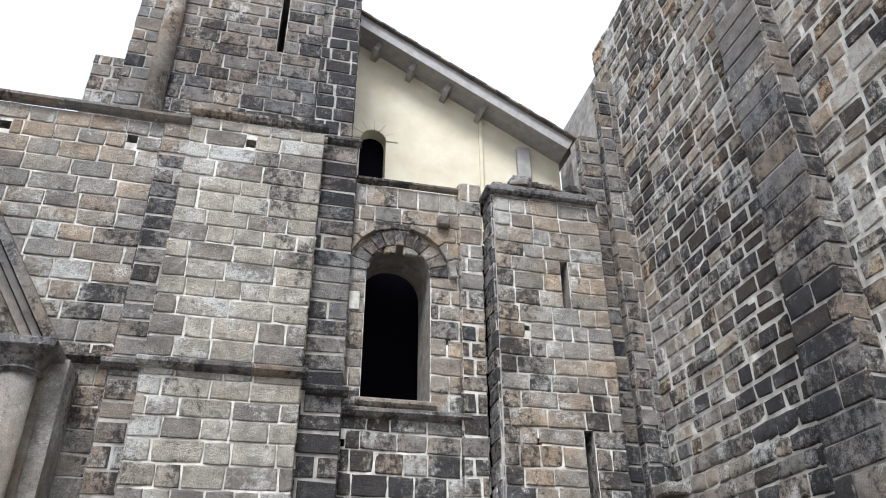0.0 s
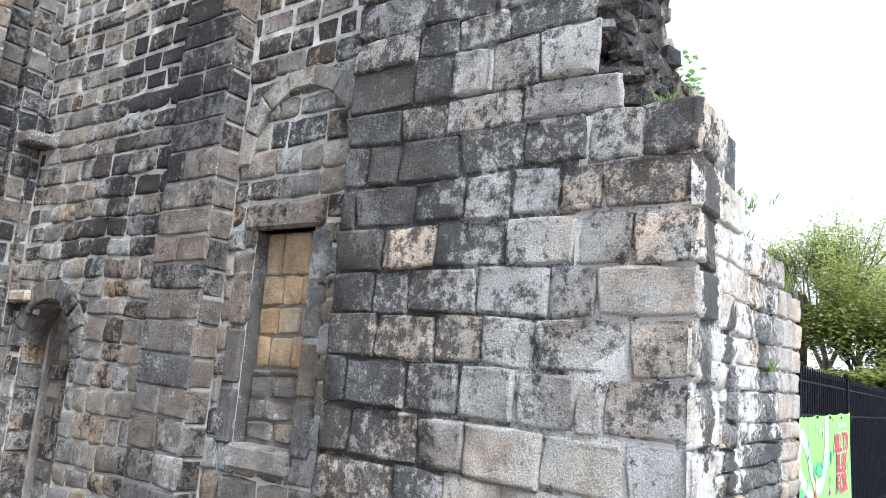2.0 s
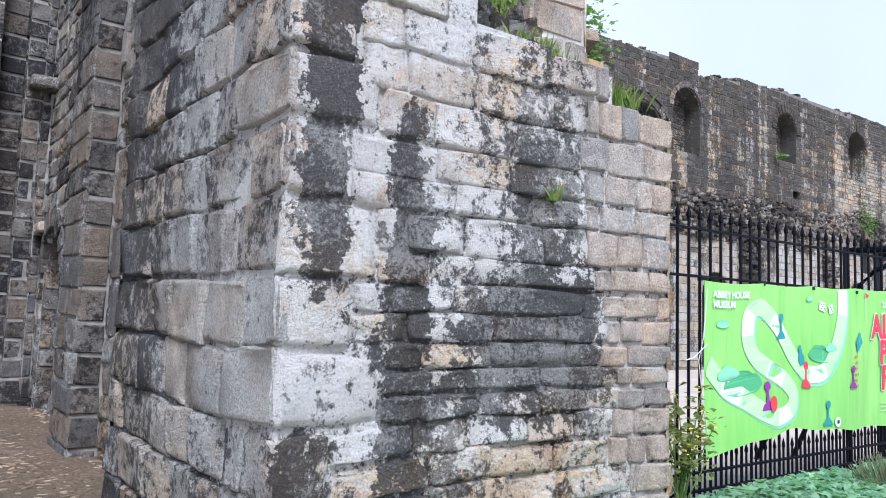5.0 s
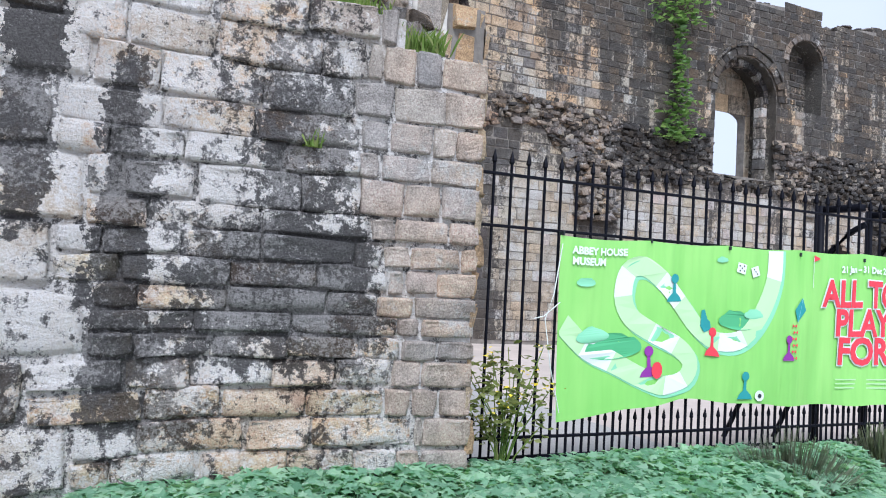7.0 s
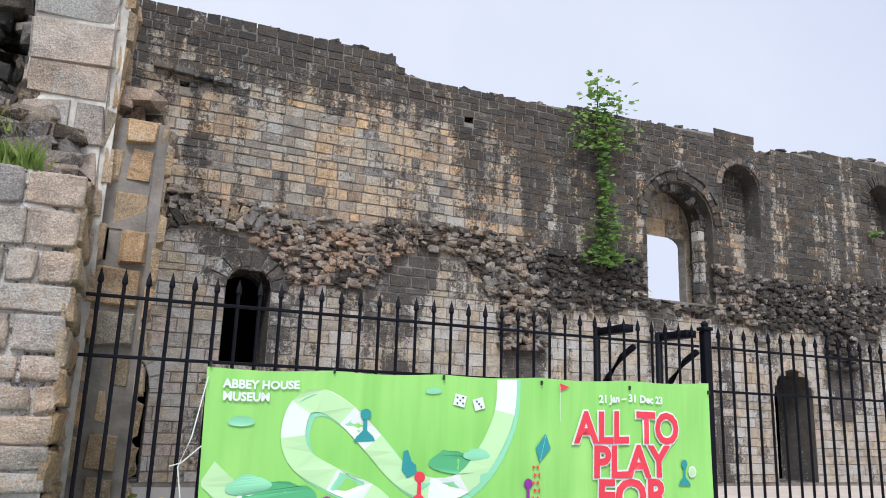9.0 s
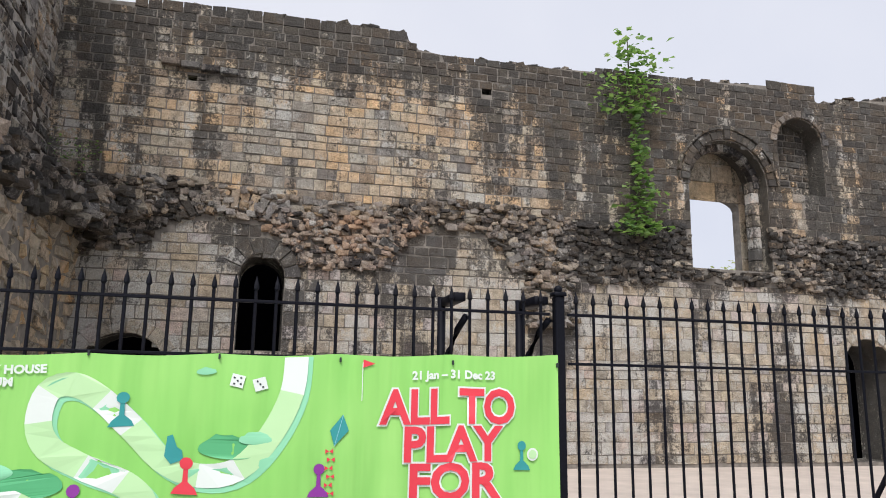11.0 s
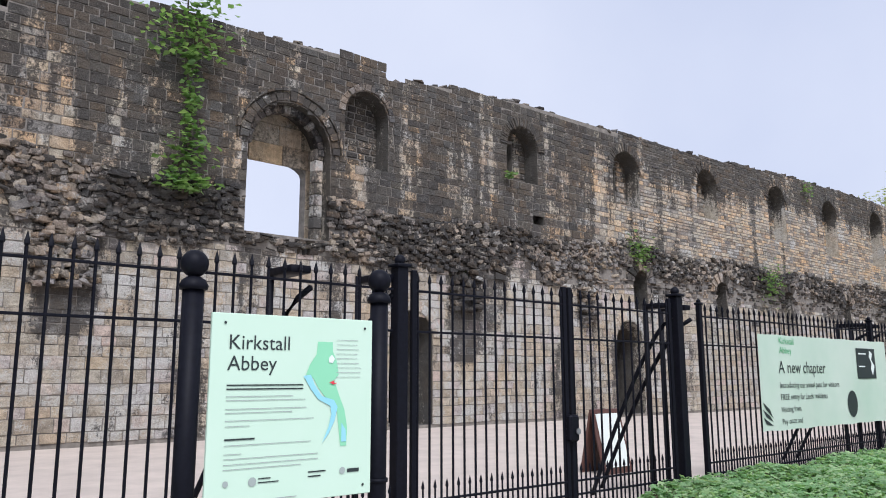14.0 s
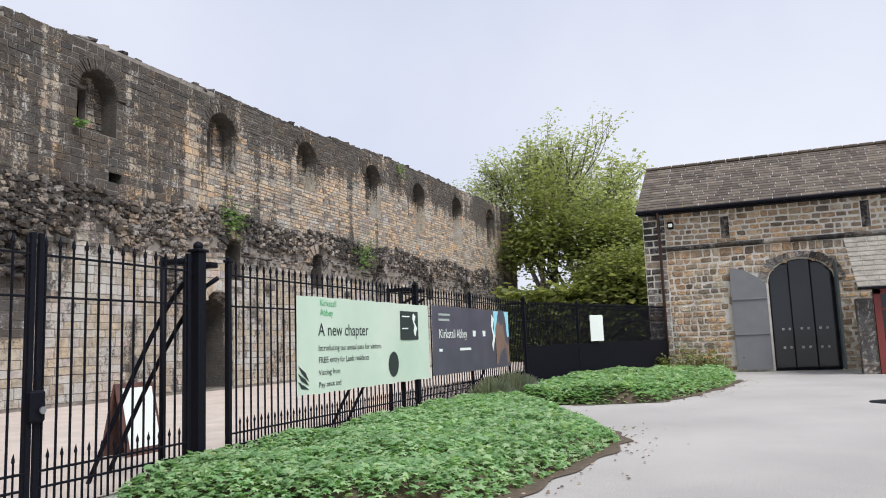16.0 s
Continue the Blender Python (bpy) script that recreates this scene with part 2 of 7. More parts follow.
ca = na.mix(0.5, na.ramp(na.noise(0.35, 4), [(0.35, (0.34, 0.325, 0.3)), (0.65, (0.42, 0.4, 0.37))]), na.ramp(na.noise(60, 5), [(0.3, 0.3), (0.7, 0.72)]), "OVERLAY")
ca = na.mix(na.ramp(na.noise(3.0, 8, rough=0.8), [(0.6, 0.0), (0.72, 0.5)]), ca, (0.2, 0.185, 0.165))
na.bump(na.noise(90, 4), 0.4, 0.01)
M_ASPHALT = na.done(ca, 0.9)
M_GRAVEL = simple("sandy_paving", (0.5, 0.43, 0.37), 0.95, vary=0.25, scale=1.5, bump=0.2)
M_SOIL = simple("soil", (0.1, 0.075, 0.05), 0.95, vary=0.6, scale=9, bump=0.8)
cb = Nodes("bark_pieces")
M_BARK_CHIP = cb.done(cb.ramp(cb.rand(), [(0, (0.09, 0.06, 0.04)), (0.6, (0.26, 0.18, 0.12)), (1, (0.5, 0.4, 0.28))]), 0.95)
M_BARK = simple("bark", (0.12, 0.1, 0.08), 0.95, vary=0.6, scale=12, bump=0.8)
M_GLASS_DARK = simple("dark_glass", (0.015, 0.018, 0.02), 0.06, vary=0.0, spec=0.6)
M_SHUTTER = simple("grey_shutter_paint", (0.2, 0.205, 0.21), 0.6, vary=0.15, scale=2)
M_RED = simple("dark_red_paint", (0.2, 0.035, 0.03), 0.5, vary=0.2)


def leaf_material(name, a, b, c):
    n = Nodes(name)
    col = n.ramp(n.rand(), [(0, a), (0.5, b), (1, c)])
    col = n.mix(0.3, col, n.ramp(n.noise(1.3, 3), [(0.3, 0.3), (0.7, 0.8)]), "OVERLAY")
    m = n.done(col, 0.55, spec=0.3)
    tr = n.add("ShaderNodeBsdfTranslucent")
    mx = n.add("ShaderNodeMixShader")
    mx.inputs[0].default_value = 0.4
    n.link(n.mix(1.0, col, (1.6, 1.6, 1.0), "MULTIPLY"), tr.inputs[0])
    out = n.t.nodes["Material Output"]
    n.link(n.b.outputs[0], mx.inputs[1])
    n.link(tr.outputs[0], mx.inputs[2])
    n.link(mx.outputs[0], out.inputs["Surface"])
    return m


M_IVY = leaf_material("ground_leaf", (0.12, 0.26, 0.15), (0.21, 0.38, 0.24), (0.34, 0.5, 0.34))
M_IVY_BRIGHT = leaf_material("bright_ground_leaf", (0.13, 0.25, 0.1), (0.23, 0.39, 0.18), (0.4, 0.52, 0.29))
M_TREE = leaf_material("tree_leaf", (0.12, 0.15, 0.045), (0.18, 0.21, 0.065), (0.27, 0.29, 0.11))
M_TREE_B = leaf_material("pale_tree_leaf", (0.28, 0.32, 0.14), (0.36, 0.4, 0.2), (0.42, 0.46, 0.26))
M_CREEPER = leaf_material("creeper_leaf", (0.09, 0.17, 0.055), (0.15, 0.26, 0.09), (0.25, 0.36, 0.14))
M_GRASS = leaf_material("grass_blade", (0.12, 0.2, 0.04), (0.18, 0.28, 0.06), (0.3, 0.33, 0.12))
M_FLOWER = simple("yellow_petal", (0.75, 0.6, 0.03), 0.6)


# ---- building helpers ----
def mesh_of(name, verts, faces, mats, smooth=False, parent=None, index=None):
    me = bpy.data.meshes.new(name)
    me.from_pydata([tuple(v) for v in verts], [], faces)
    for m in (mats if isinstance(mats, (list, tuple)) else [mats]):
        me.materials.append(m)
    if smooth:
        me.shade_smooth()
    if index is not None:
        me.polygons.foreach_set("material_index", index)
    me.update()
    ob = new(name, me)
    ob.parent = parent
    return ob


def part(name, bm, mat, parent=None, label="", smooth=False):
    me = bpy.data.meshes.new(name)
    bm.to_mesh(me)
    bm.free()
    me.materials.append(mat)
    if smooth:
        me.shade_smooth()
    ob = new(name, me)
    ob.parent = parent
    return tagged(ob, label)


def empty(name, x, y, z, label, category, group=""):
    ob = new(name)
    ob.empty_display_size = 0.2
    ob.matrix_world = pose(x, y, z)
    return tagged(ob, label, category, group)


def box_into(bm, x0, x1, y0, y1, z0, z1, bev=0.0):
    vs = [bm.verts.new((x, y, z)) for x in (x0, x1) for y in (y0, y1) for z in (z0, z1)]
    fs = [bm.faces.new([vs[i] for i in f]) for f in ((0, 1, 3, 2), (4, 6, 7, 5), (0, 4, 5, 1), (2, 3, 7, 6), (0, 2, 6, 4), (1, 5, 7, 3))]
    if bev:
        edges = list({e for f in fs for e in f.edges})
        bmesh.ops.bevel(bm, geom=edges, offset=bev, segments=1, affect="EDGES")


def boxes(name, items, mat, parent=None, label="", bev=0.01):
    bm = bmesh.new()
    for b in items:
        box_into(bm, *b, bev=bev)
    return part(name, bm, mat, parent, label)


def tube(bm, pts, radii, sides=8, cap=True):
    """A tube through the points, with a radius at each."""
    rings = []
    for i, p in enumerate(pts):
        p = Vector(p)
        d = (Vector(pts[min(i + 1, len(pts) - 1)]) - Vector(pts[max(i - 1, 0)])).normalized()
        a = d.orthogonal().normalized() if abs(d.z) < 0.99 else Vector((1, 0, 0))
        a = (a - d * a.dot(d)).normalized()
        b = d.cross(a)
        rings.append([bm.verts.new(p + (a * math.cos(2 * math.pi * k / sides) + b * math.sin(2 * math.pi * k / sides)) * radii[i]) for k in range(sides)])
    for r, s in zip(rings, rings[1:]):
        for k in range(sides):
            bm.faces.new((r[k], r[(k + 1) % sides], s[(k + 1) % sides], s[k]))
    if cap:
        bm.faces.new(rings[0][::-1])
        bm.faces.new(rings[-1])


class Face:
    """A wall face: u runs along it, n points out of it, z is up."""

    def __init__(self, o, u, n):
        self.o, self.u, self.n = Vector(o), Vector(u), Vector(n)

    def at(self, a, z, d=0.0):
        return self.o + self.u * a + self.n * d + Vector((0, 0, z))

    def matrix(self, a, z, d=0.0):
        p = self.at(a, z, d)
        m = Matrix.Identity(4)
        for i in range(3):
            m[i][0], m[i][1], m[i][2], m[i][3] = self.u[i], self.n[i], (0, 0, 1)[i], p[i]
        return m


def arch_hole(c, half, z0, spring, pointed=1.0):
    """An arched opening: returns its outline and its width at a height."""
    pts = [(c - half, z0), (c + half, z0)]
    pts += [(c + half * math.cos(a), spring + half * pointed * math.sin(a)) for a in np.linspace(0, math.pi, 11)]

    def span(z):
        if z < z0 or z > spring + half * pointed:
            return None
        h = half if z < spring else half * math.sqrt(max(0, 1 - ((z - spring) / (half * pointed)) ** 2))
        return c - h, c + h
    return pts, span


def rect_hole(a, b, z0, z1):
    return [(a, z0), (b, z0), (b, z1), (a, z1)], lambda z: (a, b) if z0 < z < z1 else None


def slab(name, face, outline, holes, front, thick, mat, parent=None, label="", jamb=None):
    """A solid wall with its openings, from its outline in (u, z)."""
    from mathutils.geometry import delaunay_2d_cdt
    loops = [outline] + [h[0] for h in holes]
    flat, edges = [], []
    for lp in loops:
        k = len(flat)
        flat += lp
        edges += [(k + i, k + (i + 1) % len(lp)) for i in range(len(lp))]
    vs, _, fs, _, _, _ = delaunay_2d_cdt([Vector(p) for p in flat], edges, [], 0, 1e-5)

    def within(x, y, lp):
        odd = False
        for i in range(len(lp)):
            (ax, ay), (bx, by) = lp[i], lp[i - 1]
            if (ay > y) != (by > y) and x < (bx - ax) * (y - ay) / (by - ay) + ax:
                odd = not odd
        return odd
    tris = []
    for t in fs:
        cx, cy = sum(vs[i].x for i in t) / 3, sum(vs[i].y for i in t) / 3
        if within(cx, cy, outline) and not any(within(cx, cy, h[0]) for h in holes):
            tris.append(t)
    edge_loops = loops
    flat = [(v.x, v.y) for v in vs]
    n = len(flat)
    verts = [face.at(a, z, front) for a, z in flat] + [face.at(a, z, front - thick) for a, z in flat]
    faces = [tuple(t) for t in tris] + [tuple(i + n for i in reversed(t)) for t in tris]
    idx = [0] * len(faces)
    k = len(verts)
    for li, lp in enumerate(edge_loops):
        for i in range(len(lp)):
            p, q = lp[i], lp[(i + 1) % len(lp)]
            verts += [face.at(*p, front), face.at(*q, front), face.at(*q, front - thick), face.at(*p, front - thick)]
            faces.append((k, k + 1, k + 2, k + 3))
            k += 4
            idx.append(1 if li and jamb else 0)
    ob = mesh_of(name, verts, faces, [mat, jamb] if jamb else [mat], parent=parent, index=idx)
    bm = bmesh.new()
    bm.from_mesh(ob.data)
    bmesh.ops.remove_doubles(bm, verts=bm.verts, dist=1e-5)
    bmesh.ops.recalc_face_normals(bm, faces=bm.faces)
    bm.to_mesh(ob.data)
    bm.free()
    if label or not parent:
        tagged(ob, label, "", "", "structure" if not parent else "")
    return ob


def wave(u, z, amount):
    """How far a course of old masonry rises or sinks here, and its slope."""
    k = 0.55

    def at(x):
        return amount * (noise.noise(Vector((x * k, z * 0.4, 3.1))) * 2.2 + 0.5 * noise.noise(Vector((x * 1.9, z * 1.1, 8.4))))
    return at(u), (at(u + 0.1) - at(u - 0.1)) / 0.2


def block(w, h, rng, bev=0.02, depth=0.05, rough=0.006, fine=False):
    """A weathered stone block about its centre, in (u, n, z), its face slightly swollen and its corners out of true."""
    bev = min(bev, 0.22 * min(w, h))
    skew = min(rough * 1.6, 0.08 * h)
    corner = [[(rng.uniform(-1, 1) * skew, rng.uniform(-1, 1) * skew) for _ in range(2)] for _ in range(2)]
    if fine:
        us = [0, bev * 0.3, bev, min(bev * 1.7, w * 0.3), w * 0.37, w * 0.65, w - min(bev * 1.7, w * 0.3), w - bev, w - bev * 0.3, w]
        zs = [0, bev * 0.3, bev, min(bev * 1.7, h * 0.36), h * 0.5, h - min(bev * 1.7, h * 0.36), h - bev, h - bev * 0.3, h]
        prof = [-depth, -bev * 0.4, 0.0]
    else:
        us, zs, prof = [0, bev, w - bev, w], [0, bev, h - bev, h], [-depth, 0.0]
    verts, faces = [], []
    tu, tz = rng.uniform(-1, 1) * rough * 1.5, rng.uniform(-1, 1) * rough * 1.5
    for j, z in enumerate(zs):
        for i, u in enumerate(us):
            ring = min(i, j, len(us) - 1 - i, len(zs) - 1 - j)
            d = prof[min(ring, len(prof) - 1)]
            su = (u / w - 0.5) * 2
            sz = (z / h - 0.5) * 2
            if ring >= 1:
                d += rng.uniform(-1, 1) * rough + tu * su + tz * sz + 0.3 * bev * (1 - su * su) * (1 - sz * sz)
            pull = 0.3 * bev if (abs(su) * abs(sz) > 0.6) else 0
            ju = rng.uniform(-1, 1) * bev * 0.25
            jz = rng.uniform(-1, 1) * bev * 0.25
            fu, fz = u / w, z / h
            for a, b, wt in ((0, 0, (1 - fu) * (1 - fz)), (1, 0, fu * (1 - fz)), (0, 1, (1 - fu) * fz), (1, 1, fu * fz)):
                ju += wt * corner[a][b][0]
                jz += wt * corner[a][b][1]
            verts.append((u - w / 2 - su * pull + ju, d, z - h / 2 - sz * pull + jz))
    nu = len(us)
    for j in range(len(zs) - 1):
        for i in range(nu - 1):
            a = j * nu + i
            faces.append((a, a + 1, a + nu + 1, a + nu))
    return verts, faces


def lay(rng, u0, u1, z0, z1, h, w, holes=(), top=None, hj=0.12, joint=0.011, wj=0.4):
    """Stones in courses over a face, cut round its openings and under its top."""
    out = []
    z = z0
    while z < z1 - 0.03:
        zh = min(h * rng.uniform(1 - hj, 1 + hj), z1 - z)
        if z1 - z - zh < h * 0.4:
            zh = z1 - z
        zm = z + zh / 2
        spans = [(u0, u1)]
        for _, f in holes:
            s = f(zm)
            if s:
                nxt = []
                for a, b in spans:
                    if s[1] <= a or s[0] >= b:
                        nxt.append((a, b))
                    else:
                        if s[0] - a > 0.05:
                            nxt.append((a, s[0]))
                        if b - s[1] > 0.05:
                            nxt.append((s[1], b))
                spans = nxt
        for a, b in spans:
            u = a
            first = rng.uniform(0.4, 1.0)
            while u < b - 0.02:
                ww = w * rng.uniform(1 - wj, 1 + wj) * first
                first = 1.0
                if b - u - ww < w * 0.35:
                    ww = b - u
                if not top or zm < top(u + ww / 2):
                    out.append((u + joint / 2, u + ww - joint / 2, z + joint / 2, z + zh - joint / 2))
                u += ww
        z += zh
    return out


def joined_stones(name, face, stones, mat, parent, rng, bev=0.02, depth=0.05, rough=0.006, proud=0.0, fine=False, label=""):
    verts, faces = [], []
    for a, b, c, d in stones:
        v, f = block(b - a, d - c, rng, bev, depth, rough, fine)
        k = len(verts)
        off = proud * rng.uniform(-1, 1)
        ca, cz = (a + b) / 2, (c + d) / 2
        dz, slope = wave(ca, cz, rough * 2.2)
        for x, y, z in v:
            verts.append(face.at(ca + x, cz + z + dz + slope * x, y + off))
        flip = face.u.cross(face.n).z < 0
        faces += [tuple(k + i for i in (q[::-1] if not flip else q)) for q in f]
    if not verts:
        return None
    ob = mesh_of(name, verts, faces, mat, fine, parent)
    return tagged(ob, label, "", "", "stuff")


PIECES = []


def single_stones(name, face, stones, mat, parent, rng, bev=0.02, depth=0.05, rough=0.006, proud=0.0):
    """The same, each stone an object; made at the end of the file."""
    PIECES.append((name, face, stones, mat, parent, rng, bev, depth, rough, proud))


def finish_pieces():
    cache = {}
    for name, face, stones, mat, parent, rng, bev, depth, rough, proud in PIECES:
        flip = face.u.cross(face.n).z < 0
        for a, b, c, d in stones:
            w, h = b - a, d - c
            key = (round(w / 0.05), round(h / 0.03), rng.randrange(3), mat.name, bev, rough, flip)
            if key not in cache:
                bw, bh = max(1, key[0]) * 0.05, max(1, key[1]) * 0.03
                v, f = block(bw, bh, rng, bev, depth, rough, True)
                me = bpy.data.meshes.new(name)
                me.from_pydata(v, [], [q if flip else q[::-1] for q in f])
                me.materials.append(mat)
                me.shade_smooth()
                cache[key] = (me, bw, bh)
            me, bw, bh = cache[key]
            ob = new(name, me)
            ob.parent = parent
            dz, slope = wave((a + b) / 2, (c + d) / 2, rough * 2.2)
            ob.matrix_basis = face.matrix((a + b) / 2, (c + d) / 2 + dz, proud * rng.uniform(-1, 1)) @ Matrix.Rotation(-math.atan(slope), 4, "Y") @ Matrix.Diagonal((w / bw, 1, h / bh, 1))


def split(stones, test, limit=300):
    near, rest = [], []
    for s in stones:
        (near if len(near) < limit and test((s[0] + s[1]) / 2, (s[2] + s[3]) / 2) else rest).append(s)
    return near, rest


def voussoirs(name, face, c, spring, r0, r1, n, mat, parent, rng, proud=0.02, depth=0.12, a0=0.0, a1=math.pi, pointed=1.0, gap=0.012, label=""):
    """Wedge stones round an arch, in one mesh of loose stones."""
    verts, faces = [], []
    for k in range(n):
        t0 = a0 + (a1 - a0) * k / n
        t1 = a0 + (a1 - a0) * (k + 1) / n
        g = gap / r0
        t0 += g / 2
        t1 -= g / 2
        p = proud * rng.uniform(0.3, 1.2)
        q = []
        rr1 = r1 * rng.uniform(0.97, 1.03)
        for t, r in ((t0, r0), (t1, r0), (t1, rr1), (t0, rr1)):
            q.append((c + r * math.cos(t), spring + r * pointed * math.sin(t)))
        m = (sum(x for x, _ in q) / 4, sum(z for _, z in q) / 4)
        b = 0.1
        k0 = len(verts)
        for x, z in q:
            verts.append(face.at(x, z, p - depth))
        for x, z in q:
            verts.append(face.at(x, z, p - 0.012))
        for x, z in q:
            verts.append(face.at(x + (m[0] - x) * b, z + (m[1] - z) * b, p + rng.uniform(-0.004, 0.004)))
        for i in range(4):
            j = (i + 1) % 4
            faces.append((k0 + i, k0 + j, k0 + 4 + j, k0 + 4 + i))
            faces.append((k0 + 4 + i, k0 + 4 + j, k0 + 8 + j, k0 + 8 + i))
        faces.append((k0 + 8, k0 + 9, k0 + 10, k0 + 11))
    ob = mesh_of(name, verts, faces, mat, False, parent)
    bm = bmesh.new()
    bm.from_mesh(ob.data)
    bmesh.ops.recalc_face_normals(bm, faces=bm.faces)
    bm.to_mesh(ob.data)
    bm.free()
    return tagged(ob, label)


def rubble_at(verts, faces, p, size, rng):
    """A rough lump of stone into a list: eight corners and six swollen faces, turned a little."""
    k = len(verts)
    turn = Matrix.Rotation(rng.uniform(-0.5, 0.5), 3, "Z") @ Matrix.Rotation(rng.gauss(0, 0.16), 3, "Y")
    quads = ((0, 3, 2, 1), (4, 5, 6, 7), (0, 1, 5, 4), (1, 2, 6, 5), (2, 3, 7, 6), (3, 0, 4, 7))
    base = [(-1, -1, -1), (1, -1, -1), (1, 1, -1), (-1, 1, -1), (-1, -1, 1), (1, -1, 1), (1, 1, 1), (-1, 1, 1)]
    pts = [Vector([b[i] * size[i] / 2 * rng.uniform(0.55, 0.98) for i in range(3)]) for b in base]
    for q in quads:
        m = (pts[q[0]] + pts[q[1]] + pts[q[2]] + pts[q[3]]) / 4
        pts.append(m * rng.uniform(1.05, 1.35))
    c = Vector(p)
    verts += [c + turn @ v for v in pts]
    for i, q in enumerate(quads):
        faces += [(k + q[a], k + q[(a + 1) % 4], k + 8 + i) for a in range(4)]


def lumps(name, places, mat, parent, rng, label=""):
    verts, faces = [], []
    for p, s in places:
        rubble_at(verts, faces, p, s, rng)
    ob = mesh_of(name, verts, faces, mat, False, parent)
    return tagged(ob, label, "", "", "stuff")


def leaf_cloud(name, places, mat, rng, size=0.08, parent=None, label="", up=0.6, shape=0):
    """Many small folded leaves as one mesh. places: points; each leaf has a crease."""
    verts, faces = [], []
    for p in places:
        s = size * rng.uniform(0.6, 1.35)
        a = rng.uniform(0, 6.283)
        tilt = rng.gauss(0, 1 - up)
        t = Vector((math.cos(a), math.sin(a), rng.uniform(-0.5, 0.3))).normalized()
        side = t.cross(Vector((math.sin(tilt) * math.cos(a * 3), math.sin(tilt) * math.sin(a * 3), math.cos(tilt)))).normalized()
        nrm = side.cross(t)
        q = Vector(p)
        k = len(verts)
        if shape:
            # five pointed lobes round a stalk
            verts.append(q - t * s * 0.3)
            for a5, r5 in ((-1.9, 0.45), (-1.45, 0.25), (-0.9, 0.6), (-0.45, 0.3), (0, 0.7), (0.45, 0.3), (0.9, 0.6), (1.45, 0.25), (1.9, 0.45)):
                verts.append(q + (t * math.cos(a5) + side * math.sin(a5)) * s * r5 - nrm * s * 0.18 * abs(a5) * r5)
            faces += [(k, k + i5, k + i5 + 1) for i5 in range(1, 9)]
            continue
        verts += [q - t * s * 0.5, q + side * s * 0.42 + nrm * s * 0.12, q + t * s * 0.6, q - side * s * 0.42 + nrm * s * 0.12]
        faces += [(k, k + 1, k + 2), (k, k + 2, k + 3)]
    ob = mesh_of(name, verts, faces, mat, False, parent)
    return tagged(ob, label, "", "", "stuff" if not parent else "")


R = random.Random(7)
GROUND = -0.35


def ground_z(x, y=0.0):
    t = min(1, max(0, x / 5.5))
    return 0.1 * (1 - t) + (-0.32) * t - 0.03 * min(1, max(0, (x - 6) / 8))


# ---- ground ----
def build_ground():
    xs = [-3000, -200, -30] + [i for i in range(-12, 50, 1)] + [80, 300, 3000]
    ys = [-3000, -200, -30] + [i for i in range(-12, 16, 1)] + [40, 300, 3000]
    verts = [(x, y, ground_z(x, y)) for y in ys for x in xs]
    n = len(xs)
    faces = [(j * n + i, j * n + i + 1, (j + 1) * n + i + 1, (j + 1) * n + i) for j in range(len(ys) - 1) for i in range(n - 1)]
    g = mesh_of("ground", verts, faces, M_ASPHALT, True)
    tagged(g, "pale worn tarmac yard", "", "", "structure")
    # sandy paving inside the fence
    v = [(8, 1.6, GROUND + 0.012), (75, 1.6, GROUND + 0.012), (75, 13.2, GROUND + 0.012), (8, 13.2, GROUND + 0.012)]
    tagged(mesh_of("pavement", v, [(0, 1, 2, 3)], M_GRAVEL), "pinkish sandy paving inside the iron fence", "", "", "structure")
    # lawn and bark by the flank wall
    bark = Nodes("bark_chips")
    c = bark.mix(bark.ramp(bark.noise(1.2, 4), [(0.4, 0.0), (0.7, 0.6)]), bark.ramp(bark.noise(22, 6, rough=0.85), [(0.35, (0.06, 0.042, 0.03)), (0.52, (0.2, 0.135, 0.09)), (0.68, (0.42, 0.32, 0.22))]), (0.1, 0.085, 0.05))
    bark.bump(bark.noise(22, 6), 1.0, 0.04)
    mb = bark.done(c, 0.95)
    rng = random.Random(3)
    vs, fs = [], []
    pts = [(x, y) for y in (1.5, 3, 4.5, 6, 7.5, 9, 10.2) for x in (-8, -4, 0, 2, 3.5, 4.6, 5.8)]
    for x, y in pts:
        vs.append((x, y, ground_z(x) + 0.02))
    fs = [(j * 7 + i, j * 7 + i + 1, j * 7 + i + 8, j * 7 + i + 7) for j in range(6) for i in range(6)]
    tagged(mesh_of("ground_strip", vs, fs, mb), "brown bark mulch along the wall foot", "", "", "structure")
    chips = [((x, y, ground_z(x) + 0.025), (rng.uniform(0.03, 0.1), rng.uniform(0.015, 0.04), 0.02)) for x, y in ((rng.uniform(1.5, 5.8), rng.uniform(1.6, 9.5)) for _ in range(4500))]
    lumps("bark_chips", chips, M_BARK_CHIP, None, rng, "loose brown bark chips over the mulch")
    places = [(rng.uniform(-3, 4.6), rng.uniform(1.6, 9)) for _ in range(6000)]
    grass_tufts("grass", [(x, y, ground_z(x) + 0.02) for x, y in places if x < 4.6 - 0.25 * abs(y - 4)], rng, 0.09, None, "short green grass in front of the ruined wall")


